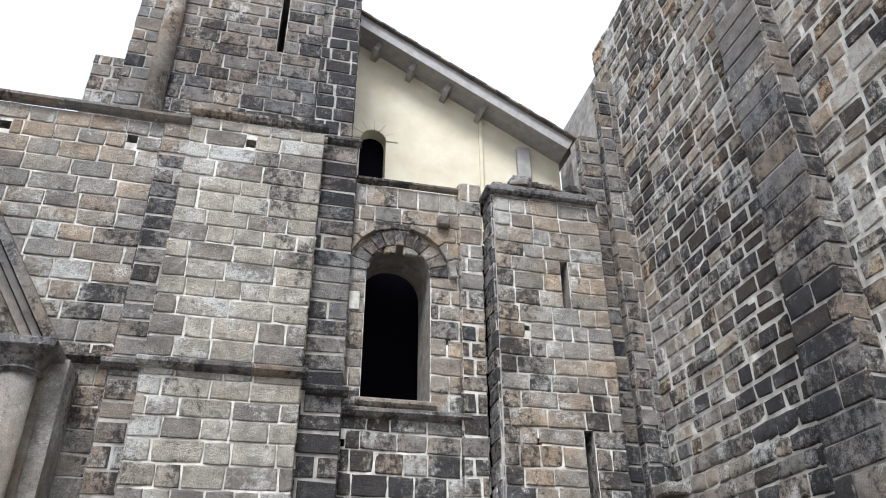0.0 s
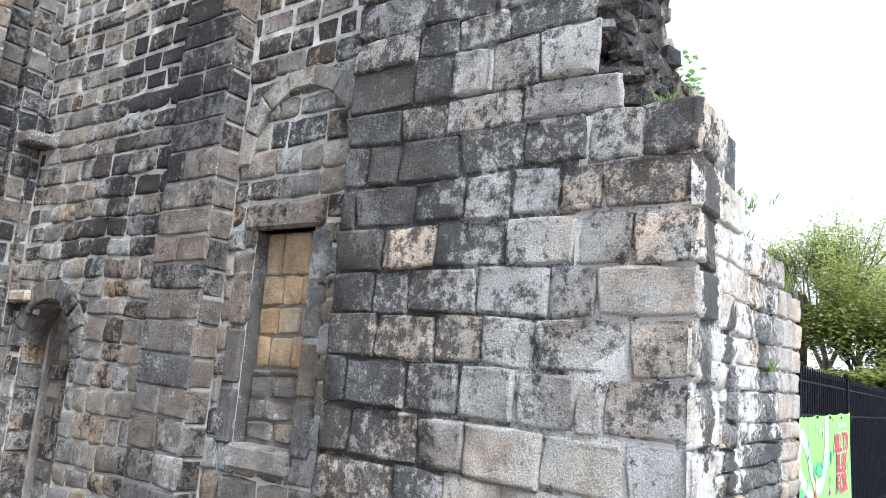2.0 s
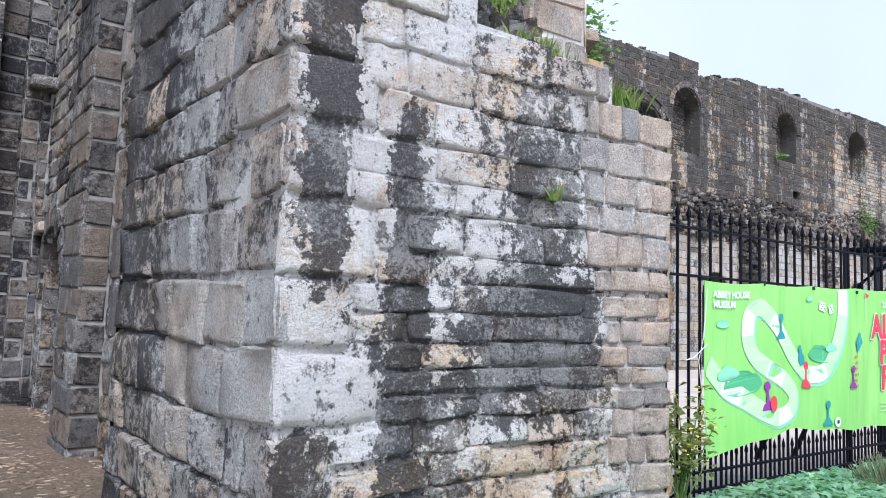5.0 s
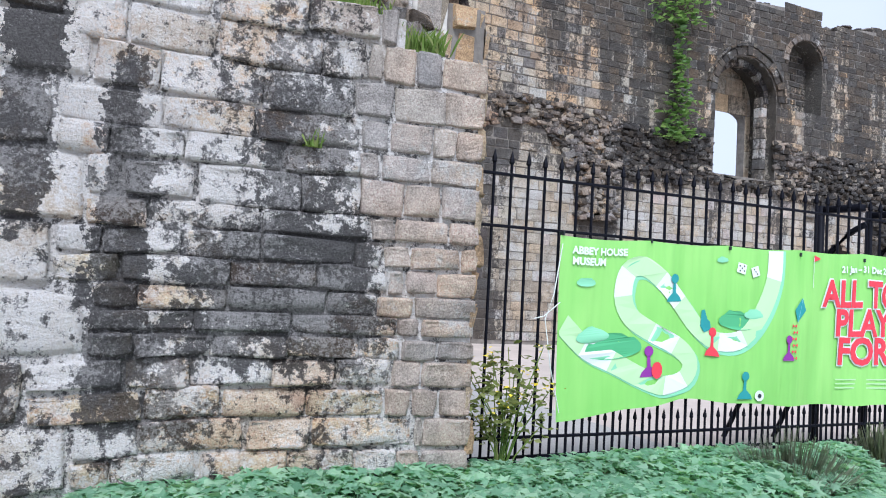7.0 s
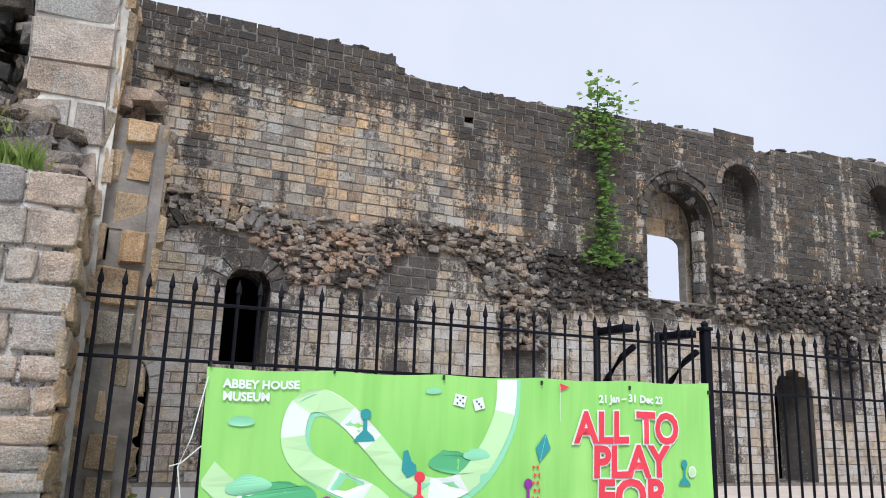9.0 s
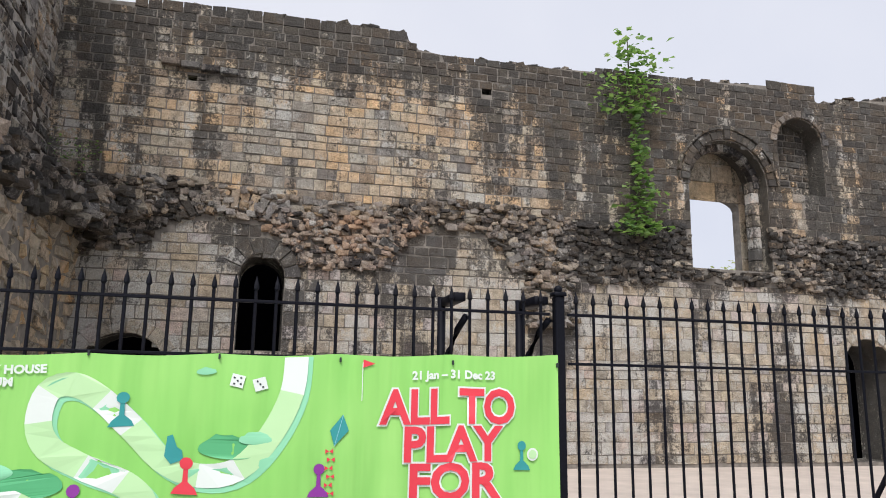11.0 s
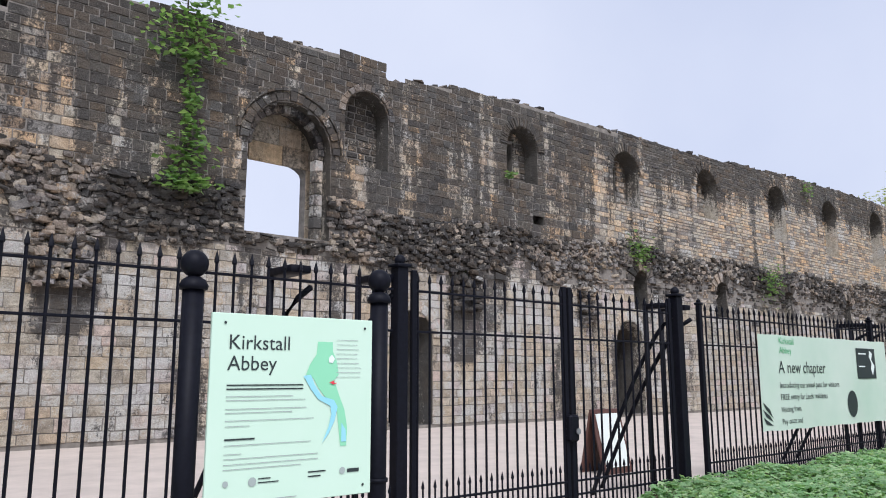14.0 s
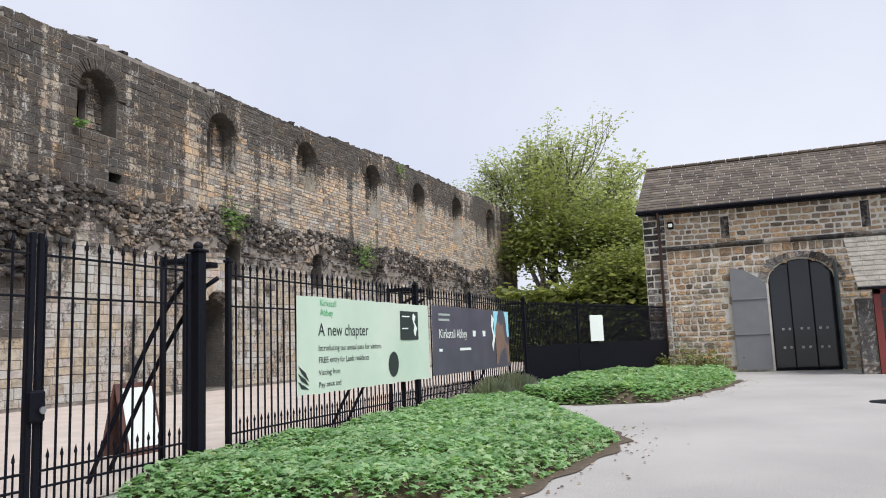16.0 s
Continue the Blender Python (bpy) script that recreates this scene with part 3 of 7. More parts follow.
def grass_tufts(name, places, rng, h, parent, label):
    verts, faces = [], []
    for x, y, z in places:
        for _ in range(3):
            a = rng.uniform(0, 6.28)
            b = h * rng.uniform(0.6, 1.4)
            lean = rng.uniform(0.1, 0.7) * b
            dx, dy = math.cos(a), math.sin(a)
            w = 0.006 + h * 0.02
            k = len(verts)
            ox, oy = x + rng.uniform(-0.03, 0.03), y + rng.uniform(-0.03, 0.03)
            verts += [(ox - dy * w, oy + dx * w, z), (ox + dy * w, oy - dx * w, z), (ox + dx * lean * 0.4, oy + dy * lean * 0.4, z + b * 0.6), (ox + dx * lean, oy + dy * lean, z + b)]
            faces += [(k, k + 1, k + 2), (k, k + 2, k + 3)]
    ob = mesh_of(name, verts, faces, M_GRASS, False, parent)
    return tagged(ob, label, "", "", "stuff")


build_ground()

# ---- west front: the tall wall that faces the walk ----
WY = 10.2
F_WEST = Face((0.06, WY, 0.08), (1, 0, 0), (0, -1, 0))


def shifted(face, d):
    return Face(face.o + face.n * d, face.u, face.n)


def stone_wall(name, face, u0, u1, z0, z1, h, w, mat, rng, holes=(), thick=0.5, near=None, label="", top=None, outline=None,
               mortar=M_MORTAR, bev=0.018, rough=0.006, proud=0.004, limit=300, recess=0.02, parent=None, fine=False, hj=0.12, side=0.0):
    mortar = M_MORTAR_MID if mat is M_UPPER and mortar is M_MORTAR else mortar
    out = outline or [(u0 + 0.02, z0), (u1 - 0.02, z0), (u1 - 0.02, z1), (u0 + 0.02, z1)]
    base = slab(name, face, out, list(holes), -recess, thick, mortar, parent, label, jamb=mat)
    stones = lay(rng, u0, u1, z0, z1, h, w, holes, top, hj=hj)
    if near:
        a, stones = split(stones, near, limit)
        single_stones("stone", face, a, mat, base, rng, bev, 0.05, rough, proud)
    joined_stones("stonework", face, stones, mat, base, rng, bev, 0.05, rough, proud, fine)
    if side:
        for u, sgn in ((u0, -1), (u1, 1)):
            fs = Face(face.at(u, 0) - face.n * side, face.n, face.u * sgn)
            joined_stones("side_stonework", fs, lay(rng, 0.0, side - 0.01, z0, z1, h, 1.0), mat, base, rng, bev, 0.03, rough, 0.002)
    return base


def band(name, face, u0, u1, z0, z1, out, mat, parent, bev=0.02):
    """A moulded string course with a sloped top."""
    prof = [(0, z0), (out * 0.55, z0 + (z1 - z0) * 0.15), (out, z0 + (z1 - z0) * 0.45), (out, z0 + (z1 - z0) * 0.75), (out * 0.4, z1), (0, z1)]
    n = max(1, round((u1 - u0) / 0.8))
    verts, faces = [], []
    for k in range(n):
        a = u0 + (u1 - u0) * k / n + (0.004 if k else 0)
        b = u0 + (u1 - u0) * (k + 1) / n - (0.004 if k < n - 1 else 0)
        k0 = len(verts)
        dz = R.uniform(-0.006, 0.006)
        for u in (a, b):
            for d, z in prof:
                verts.append(face.at(u, z + dz, d))
        m = len(prof)
        for i in range(m):
            faces.append((k0 + i, k0 + (i + 1) % m, k0 + m + (i + 1) % m, k0 + m + i))
        faces += [tuple(k0 + i for i in range(m))[::-1], tuple(k0 + m + i for i in range(m))]
    ob = mesh_of(name, verts, faces, mat, False, parent)
    bm = bmesh.new()
    bm.from_mesh(ob.data)
    bmesh.ops.recalc_face_normals(bm, faces=bm.faces)
    bm.to_mesh(ob.data)
    bm.free()
    return ob


def build_west():
    rng = random.Random(11)
    f = F_WEST
    # left bay
    put = [rect_hole(u, u + 0.16, z, z + 0.15) for u, z in ((-2.55, 9.05), (-4.35, 9.0), (-2.7, 4.45), (-4.6, 7.6))]
    wl = stone_wall("wall_left_bay", f, -9, -1.98, 0, 9.5, 0.29, 0.5, M_FRONT, rng, put, 0.6, label="wall of squared grey-buff stone with a moulded coping", near=lambda u, z: u > -4.6 and z > 4)
    band("coping", f, -9, -1.95, 9.5, 9.66, 0.14, M_UPPER, wl)
    band("string_course", f, -9, -2.1, 5.42, 5.55, 0.13, M_UPPER, wl)
    # the buttress: three steps
    wa = stone_wall("wall_buttress_side", shifted(f, 0.18), -2.02, 1.02, 0, 9.55, 0.28, 0.8, M_UPPER, rng, (), 0.5, side=0.18, label="dark stepped edge of the great buttress")
    wb = stone_wall("wall_buttress", shifted(f, 0.36), -1.6, 0.45, 0, 9.45, 0.29, 0.5, M_BUFF_FRONT, rng, [rect_hole(-0.75, -0.6, 9.0, 9.15)], 0.5, side=0.18, near=lambda u, z: z > 3.5, label="broad flat buttress of squared buff stone")
    band("coping", shifted(f, 0.36), -1.64, 0.5, 9.45, 9.62, 0.09, M_UPPER, wb)
    band("coping", shifted(f, 0.18), -2.06, -1.64, 9.4, 9.56, 0.09, M_UPPER, wa)
    band("coping", shifted(f, 0.18), 0.5, 1.06, 9.4, 9.56, 0.09, M_UPPER, wa)
    band("string_course", shifted(f, 0.36), -1.66, 0.51, 5.3, 5.46, 0.12, M_UPPER, wb)
    band("string_course", shifted(f, 0.18), -2.1, -1.66, 5.3, 5.46, 0.12, M_UPPER, wa)
    band("string_course", shifted(f, 0.18), 0.51, 1.08, 5.15, 5.3, 0.12, M_UPPER, wa)
    # the tower above
    ft = Face((0.06, WY + 0.5, 0.08), (1, 0, 0), (0, -1, 0))
    wt = stone_wall("wall_tower", ft, -3.05, 0.55, 9.3, 15.5, 0.29, 0.45, M_UPPER, rng, [rect_hole(-0.55, -0.42, 11.9, 13.4), rect_hole(-0.62, -0.48, 10.6, 10.75)], 2.0, near=lambda u, z: z < 12.5 and u > -2.9, limit=160,
                    label="dark sooted upper tower of squared stone")
    stone_wall("wall_tower_edge", shifted(ft, 0.14), 0.25, 0.95, 9.5, 15.5, 0.28, 0.34, M_UPPER, rng, (), 1.2, side=0.14, label="stepped dark pilaster on the tower corner")
    bm = bmesh.new()
    tube(bm, [(-2.35, WY + 0.42, 9.6), (-2.35, WY + 0.42, 15.5)], [0.17, 0.17], 12)
    part("shaft", bm, M_UPPER, wt, "", True)
    stone_wall("wall_tower_back", Face((0, WY + 0.9, 0), (1, 0, 0), (0, -1, 0)), -3.6, -3.0, 9.3, 11.6, 0.29, 0.3, M_UPPER, rng, (), 1.0, label="lower stepped shoulder of the tower")
    # added black sheet: painted shade behind the small wall holes
    boxes("hole_shade", [(-9.0, 0.9, WY + 0.64, WY + 0.74, 0, 9.3)], M_SHADE, wt, bev=0)
    # black sheet behind the slits and windows, their inner shade put into colour
    boxes("inner_shade", [(-3.0, 5.2, WY + 1.6, WY + 1.9, 0, 9.0)], M_SHADE, wt, bev=0)
    # window bay
    win = arch_hole(1.77, 0.5, 5.2, 7.25)
    holes = [win, rect_hole(2.42, 2.55, 8.2, 8.4), rect_hole(2.5, 2.58, 6.15, 6.3), rect_hole(1.0, 1.1, 4.55, 4.65)]
    ww = stone_wall("wall_window_bay", f, 0.95, 2.9, 0, 8.85, 0.28, 0.4, M_FRONT, rng, holes, 0.9, near=lambda u, z: z > 3.5, label="stone wall bay round a tall round-headed window")
    voussoirs("voussoir_ring", f, 1.77, 7.25, 0.5, 0.78, 11, M_UPPER, ww, rng, 0.03)
    voussoirs("hood_mould", f, 1.77, 7.25, 0.8, 0.9, 9, M_FRONT, ww, rng, 0.09)
    band("sill_string", f, 0.98, 2.85, 4.95, 5.1, 0.14, M_UPPER, ww)
    band("sill", f, 1.2, 2.35, 5.1, 5.24, 0.1, M_FRONT, ww)
    band("coping", f, 0.95, 2.9, 8.85, 8.97, 0.08, M_UPPER, ww)
    boxes("corbel_block", [(2.42, 2.62, WY - 0.16, WY, 8.22, 8.42)], M_UPPER, ww, bev=0.03)
    bm = bmesh.new()
    box_into(bm, 1.08, 1.25, WY - 0.03, WY, 6.65, 6.95, 0.01)
    part("pale_patch_stone", bm, M_MORTAR, ww)
    # pilaster and turret
    stone_wall("wall_pilaster", shifted(f, 0.12), 2.72, 3.1, 0, 9.05, 0.28, 0.34, M_FRONT, rng, (), 0.5, side=0.12, label="narrow stone pilaster beside the window")
    fs = shifted(f, 0.45)
    slits = [rect_hole(4.25, 4.38, 6.6, 7.55), rect_hole(3.62, 3.7, 7.3, 7.4), rect_hole(3.6, 3.68, 6.3, 6.38), rect_hole(4.38, 4.52, 3.6, 4.85), rect_hole(3.66, 3.74, 4.6, 4.7), rect_hole(3.2, 3.3, 3.3, 3.42), rect_hole(3.7, 3.8, 3.0, 3.1)]
    wu = stone_wall("wall_turret", fs, 3.2, 5.0, 0, 8.75, 0.27, 0.42, M_FRONT, rng, slits, 0.3, near=lambda u, z: z > 2, label="square stair turret with narrow slit windows")
    side = Face((3.2, WY, 0), (0, -1, 0), (-1, 0, 0))
    stone_wall("wall_turret_side", side, 0.0, 0.45, 0, 8.75, 0.27, 0.4, M_UPPER, rng, (), 0.3, label="side of the stair turret")
    boxes("turret_cap", [(3.12, 5.05, WY - 0.55, WY + 0.3, 8.75, 8.86), (3.25, 5.05, WY - 0.4, WY + 0.3, 8.86, 9.02), (3.5, 5.05, WY - 0.25, WY + 0.3, 9.02, 9.15)], M_UPPER, wu, bev=0.03)
    # black sheet that paints the shade within the turret's slits and holes
    boxes("slit_shade", [(3.25, 4.95, WY - 0.12, WY - 0.08, 0.2, 8.6)], M_SHADE, wu, bev=0)
    lumps("turret_rubble", [((rng.uniform(3.4, 5.0), WY - 0.15 + rng.uniform(-0.15, 0.3), 9.15 + rng.uniform(-0.05, 0.08)), (rng.uniform(0.15, 0.4), 0.3, 0.16)) for _ in range(26)], M_RUBBLE, wu, rng)
    # the plinth that carries the front down to the sloping ground
    stone_wall("wall_plinth", shifted(f, 0.44), 3.2, 5.75, -0.6, 0.01, 0.3, 0.5, M_UPPER, rng, (), 0.5, label="dark stone plinth at the foot of the stair turret")
    stone_wall("wall_plinth_low", f, -9, 3.2, -0.6, 0.01, 0.3, 0.5, M_UPPER, rng, (), 0.5, label="dark stone plinth of the tall front")
    # stepped corner shafts up to the flank
    stone_wall("wall_corner_shaft", shifted(f, 0.2), 4.95, 5.35, 0, 10.4, 0.28, 0.5, M_UPPER, rng, (), 0.4, side=0.2, label="dark corner pilaster")
    stone_wall("wall_corner_strip", shifted(f, 0.42), 5.3, 5.75, 0, 11.6, 0.28, 0.5, M_UPPER, rng, (), 0.5, side=0.2, label="dark corner pilaster")


build_west()


# ---- rendered gable behind ----
def build_gable():
    y = 12.6
    house = empty("gabled_building", 3.5, y, 9, "cream rendered gable end under a boarded roof verge", "building")
    f = Face((0, y, 0), (1, 0, 0), (0, -1, 0))
    k = 1.24
    x0, z0, x1, z1 = 0.8, 14.85, 5.85, 12.0
    win = arch_hole(1.62, 0.27, 8.0, 11.75)
    w = slab("wall", f, [(0.2, 7), (5.75, 7), (5.75, z1 - 0.15), (0.2, z0 + 0.1)], [win], 0, 0.3, M_CREAM)
    w.parent = house
    w["kind"] = ""
    w.matrix_parent_inverse = house.matrix_world.inverted()
    bits = []
    # black sheet in the opening, the room's shade given as colour
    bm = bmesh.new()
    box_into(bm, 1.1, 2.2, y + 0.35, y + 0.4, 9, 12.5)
    bits.append(part("window", bm, M_SHADE, None))
    rng = random.Random(5)
    bits.append(voussoirs("arch_surround", f, 1.62, 11.75, 0.27, 0.52, 6, M_CREAM, None, rng, 0.02, 0.04))
    d = Vector((x1 - x0, 0, z1 - z0)).normalized()
    up = Vector((-d.z, 0, d.x))

    def board(name, a, b, o0, o1, y0, y1, mat, label=""):
        p, q = Vector((x0, 0, z0)) + d * a, Vector((x0, 0, z0)) + d * b
        vs = []
        for yy in (y0, y1):
            for r, o in ((p, o0), (q, o0), (q, o1), (p, o1)):
                v = r + up * o
                vs.append((v.x, yy, v.z))
        ob = mesh_of(name, vs, [(0, 1, 2, 3), (7, 6, 5, 4), (0, 4, 5, 1), (1, 5, 6, 2), (2, 6, 7, 3), (3, 7, 4, 0)], mat)
        tagged(ob, label)
        return ob
    L = (Vector((x1, 0, z1)) - Vector((x0, 0, z0))).length
    bits.append(board("bargeboard", -0.6, L, -0.26, 0.02, y - 0.62, y - 0.56, M_TIMBER, "grey painted bargeboard"))
    bits.append(board("soffit", -0.6, L, -0.2, -0.14, y - 0.56, y, M_TIMBER))
    n = 22
    for i in range(n):
        a = -0.6 + (L + 0.65) * i / n
        bits.append(board("slate", a, a + (L + 0.65) / n + 0.06, 0.02 + 0.012 * (i % 2), 0.06 + 0.012 * (i % 2), y - 0.72, y + 3.0, M_SLATE))
    for a in (1.0, 1.9, 2.8, 3.7):
        bits.append(board("purlin_end", a, a + 0.12, -0.42, -0.2, y - 0.4, y, M_TIMBER))
    bits.append(boxes("quoin_strip", [(3.92, 4.0, y - 0.06, y, 8, 12.7)], M_CREAM, None))
    bits.append(boxes("corner_stone_post", [(4.75, 5.05, y - 0.16, y, 9, 12.05)], M_TIMBER, None, bev=0.03))
    for b in bits:
        b.parent = house
        b.matrix_parent_inverse = house.matrix_world.inverted()


build_gable()


# ---- flank wall: the long wall at right angles, with its ashlar pier and broken end ----
FX = 5.72
F_FLANK = Face((FX, 0, 0), (0, 1, 0), (-1, 0, 0))


def pier_top(y):
    return 3.25 if y < 1.75 else 30


def build_flank():
    rng = random.Random(23)
    f = F_FLANK
    door = arch_hole(8.88, 0.6, -0.5, 1.5)
    niche = rect_hole(4.52, 5.28, 0.72, 2.74)
    slot = rect_hole(9.9, 10.05, 5, 5.2)
    w = stone_wall("wall_flank", f, 3.8, 10.4, -0.5, 13.0, 0.245, 0.37, M_FLANK, rng, [door, niche], 0.3, bev=0.028, near=lambda u, z: z < 4.6 and u < 9.3, limit=300,
                   label="tall ruined wall of dark and buff squared stone with a blocked arch", rough=0.009, proud=0.012, hj=0.2, recess=0.024)
    # the blocked doorway in its recess, with ochre stones above and small rubble below
    fn = shifted(f, -0.14)
    ochre = lay(rng, 4.54, 5.26, 1.5, 2.74, 0.27, 0.3)
    low = lay(rng, 4.54, 5.26, 0.86, 1.5, 0.16, 0.3, hj=0.3)
    slab("blocking", fn, [(4.45, 0.6), (5.35, 0.6), (5.35, 2.8), (4.45, 2.8)], [], -0.025, 0.2, M_MORTAR_DARK, w)
    single_stones("stone", fn, ochre, M_OCHRE, w, rng, 0.02, 0.05, 0.006, 0.004)
    single_stones("stone", fn, low, M_FLANK, w, rng, 0.02, 0.05, 0.012, 0.008)
    boxes("lintel", [(FX - 0.05, FX + 0.2, 4.4, 5.42, 2.74, 2.98)], M_UPPER, w, bev=0.03)
    boxes("sill", [(FX - 0.04, FX + 0.25, 4.5, 5.3, 0.6, 0.82)], M_PIER, w, bev=0.03)
    boxes("jamb_stone", [(FX - 0.03, FX + 0.1, 5.29, 5.5, z, z + 0.5) for z in (0.8, 1.33, 1.86)] + [(FX - 0.03, FX + 0.1, 4.3, 4.51, z, z + 0.46) for z in (0.78, 1.27, 1.76, 2.25)], M_UPPER, w, bev=0.025)
    voussoirs("blind_arch", f, 4.8, 3.42, 0.66, 0.87, 8, M_ARCH, w, rng, 0.06, 0.1, -0.05, math.pi + 0.35)
    boxes("arch_jamb", [(FX - 0.04, FX + 0.1, 3.87, 4.1, z, z + 0.38) for z in (1.0, 1.4, 1.8, 2.2, 2.6, 3.0)], M_UPPER, w, bev=0.02)
    # arched doorway in the corner
    voussoirs("door_arch", f, 8.88, 1.5, 0.6, 0.85, 9, M_UPPER, w, rng, 0.05, 0.25)
    joined_stones("jamb_stones", Face((FX, 9.47, 0), (1, 0, 0), (0, -1, 0)), lay(rng, 0.02, 0.34, -0.5, 1.6, 0.25, 0.34), M_FLANK, w, rng, 0.015, 0.03, 0.006, 0.004)
    fd = shifted(f, -0.32)
    slab("doorway_back", fd, [(8.1, -0.5), (9.3, -0.5), (9.3, 2.4), (8.1, 2.4)], [], -0.03, 0.2, M_MORTAR_DARK, w)
    joined_stones("stonework", fd, lay(rng, 8.1, 9.3, -0.5, 2.4, 0.24, 0.35), M_FLANK, w, rng, 0.02, 0.05, 0.01, 0.008)
    boxes("corbel_ledge", [(FX - 0.32, FX + 0.1, 9.45, 9.95, 4.05, 4.22)], M_UPPER, w, bev=0.03)
    boxes("hood_block", [(FX - 0.12, FX + 0.1, 9.3, 9.75, 2.05, 2.2)], M_PIER, w, bev=0.03)
    # pilaster with chamfered plinth
    fp = shifted(f, 0.28)
    p = stone_wall("wall_flank_pilaster", fp, 5.62, 6.45, -0.5, 13.0, 0.29, 0.8, M_UPPER, rng, (), 0.3, side=0.28, near=lambda u, z: z < 7, label="dark flat pilaster on the flank wall", limit=60)
    # corner pilaster against the west front
    stone_wall("wall_corner_pilaster", shifted(f, 0.14), 9.75, 10.2, -0.5, 11.6, 0.28, 0.6, M_UPPER, rng, (), 0.2, side=0.14, label="corner pilaster of the flank wall")


build_flank()

PX, PY = 5.39, 1.07
QUOIN_Z = [-0.5, -0.08, 0.25, 0.57, 0.92, 1.26, 1.61, 1.95, 2.27, 2.6, 2.93, 3.27]


def build_pier():
    """The proud ashlar pier and its end face."""
    rng = random.Random(31)
    f = Face((PX, 0, 0), (0, 1, 0), (-1, 0, 0))

    def top(y):
        return 3.28 if y < 1.62 else (3.9 + (y - 1.62) * 5.5 if y < 3 else 20)
    out = [(PY + 0.06, -0.5), (3.88, -0.5), (3.88, 11.5), (3.0, 10.2), (2.7, 7.4), (2.4, 5.9), (2.15, 4.6), (1.9, 3.5), (1.8, 3.2), (PY + 0.06, 3.26)]
    w = slab("wall_pier", f, out, [], -0.03, 0.9, M_PIER, None, "proud pier of large pale weathered ashlar blocks")
    st = []
    for k, (z0, z1) in enumerate(zip(QUOIN_Z, QUOIN_Z[1:])):
        corner = (0.36, 0.58)[k % 2] * rng.uniform(0.9, 1.1)
        st.append((PY, PY + corner, z0 + 0.003, z1 - 0.003))
        st += lay(rng, PY + corner, 3.9, z0, z1, z1 - z0, 0.5, (), top, joint=0.004)
    st += lay(rng, PY, 3.9, QUOIN_Z[-1], 12, 0.31, 0.52, (), top, hj=0.2, joint=0.004)
    a, b = split(st, lambda u, z: z < 5.2, 260)
    single_stones("stone", f, a, M_PIER, w, rng, 0.021, 0.04, 0.012, 0.013)
    joined_stones("stonework", f, b, M_PIER, w, rng, 0.03, 0.05, 0.012, 0.01, True)
    rag = []
    for _ in range(700):
        z = 3.3 + 6.2 * rng.random() ** 1.5
        yy = 1.6 + max(0, z - 3.4) * 0.16
        rag.append(((rng.uniform(5.6, 6.5), yy + rng.uniform(-0.04, 0.12), z), (rng.uniform(0.12, 0.32), rng.uniform(0.12, 0.3), rng.uniform(0.09, 0.2))))
    lumps("broken_edge", rag, M_RUBBLE, w, rng, "rough broken edge of the wall core")
    # its return to the flank plane
    fr = Face((PX, 3.9, 0), (1, 0, 0), (0, 1, 0))
    joined_stones("stonework", fr, lay(rng, 0, 0.34, -0.5, 12, 0.3, 0.3), M_PIER, w, rng)
    # the end face: big quoins at the corner, low courses beside them, pinkish repairs at the far edge
    fe = Face((0, PY, 0), (1, 0, 0), (0, -1, 0))
    tops = [(5.95, 3.26), (6.45, 2.9), (7.0, 2.66), (7.52, 2.6), (8.07, 2.42)]

    def etop(x):
        for a, z in tops:
            if x < a:
                return z
        return 2.42
    prof = [(PX + 0.02, -0.5), (8.05, -0.5)]
    for k in range(4, -1, -1):
        a, z = tops[k]
        prof += [(min(a, 8.05), z - 0.02), ((tops[k - 1][0] if k else PX + 0.02), z - 0.02)]
    e = slab("wall_end", fe, prof, [], -0.026, 0.75, M_END, None, "broken wall end of weathered buff ashlar with black and white stains")
    # each quoin: its foot, its head, its width, and the heads of the courses beside it
    quoins = [(-0.5, -0.08, 0.4, (-0.3, -0.08)), (-0.08, 0.25, 0.5, (0.07, 0.25)), (0.25, 0.57, 0.29, (0.41, 0.57)), (0.57, 0.92, 0.54, (0.7, 0.82, 0.95)), (0.92, 1.26, 0.36, (1.1, 1.25)),
              (1.26, 1.61, 0.49, (1.4, 1.61)), (1.61, 1.95, 0.34, (1.77, 1.96)), (1.95, 2.27, 0.48, (2.18,)), (2.27, 2.6, 0.36, (2.4, 2.62)), (2.6, 2.93, 0.5, (2.9,)), (2.93, 3.27, 0.55, (3.27,))]
    qs, se, pk = [], [], []
    foot = -0.5
    for z0, z1, qx, heads in quoins:
        qs.append((PX, PX + qx - 0.008, z0 + 0.006, z1 - 0.006))
        for head in heads:
            end = 7.28 + 0.3 * min(1, max(0, (1.9 - head) / 1.3)) + rng.uniform(-0.12, 0.12)
            row = lay(rng, PX + qx, end, foot, head, head - foot, 0.44, joint=0.004, wj=0.3)
            se += [q for q in row if head < etop((q[0] + q[1]) / 2) + 0.05]
            row = lay(rng, end, 8.07, foot, head, head - foot, 0.27, joint=0.012)
            pk += [q for q in row if head < etop((q[0] + q[1]) / 2) + 0.05]
            foot = head
    single_stones("quoin", fe, qs, M_END, e, rng, 0.03, 0.045, 0.01, 0.012)
    single_stones("stone", fe, se, M_END, e, rng, 0.017, 0.035, 0.011, 0.01)
    single_stones("stone", fe, pk, M_PINK, e, rng, 0.014, 0.035, 0.007, 0.007)
    # far return of the end
    fx = Face((8.08, PY, 0), (0, 1, 0), (1, 0, 0))
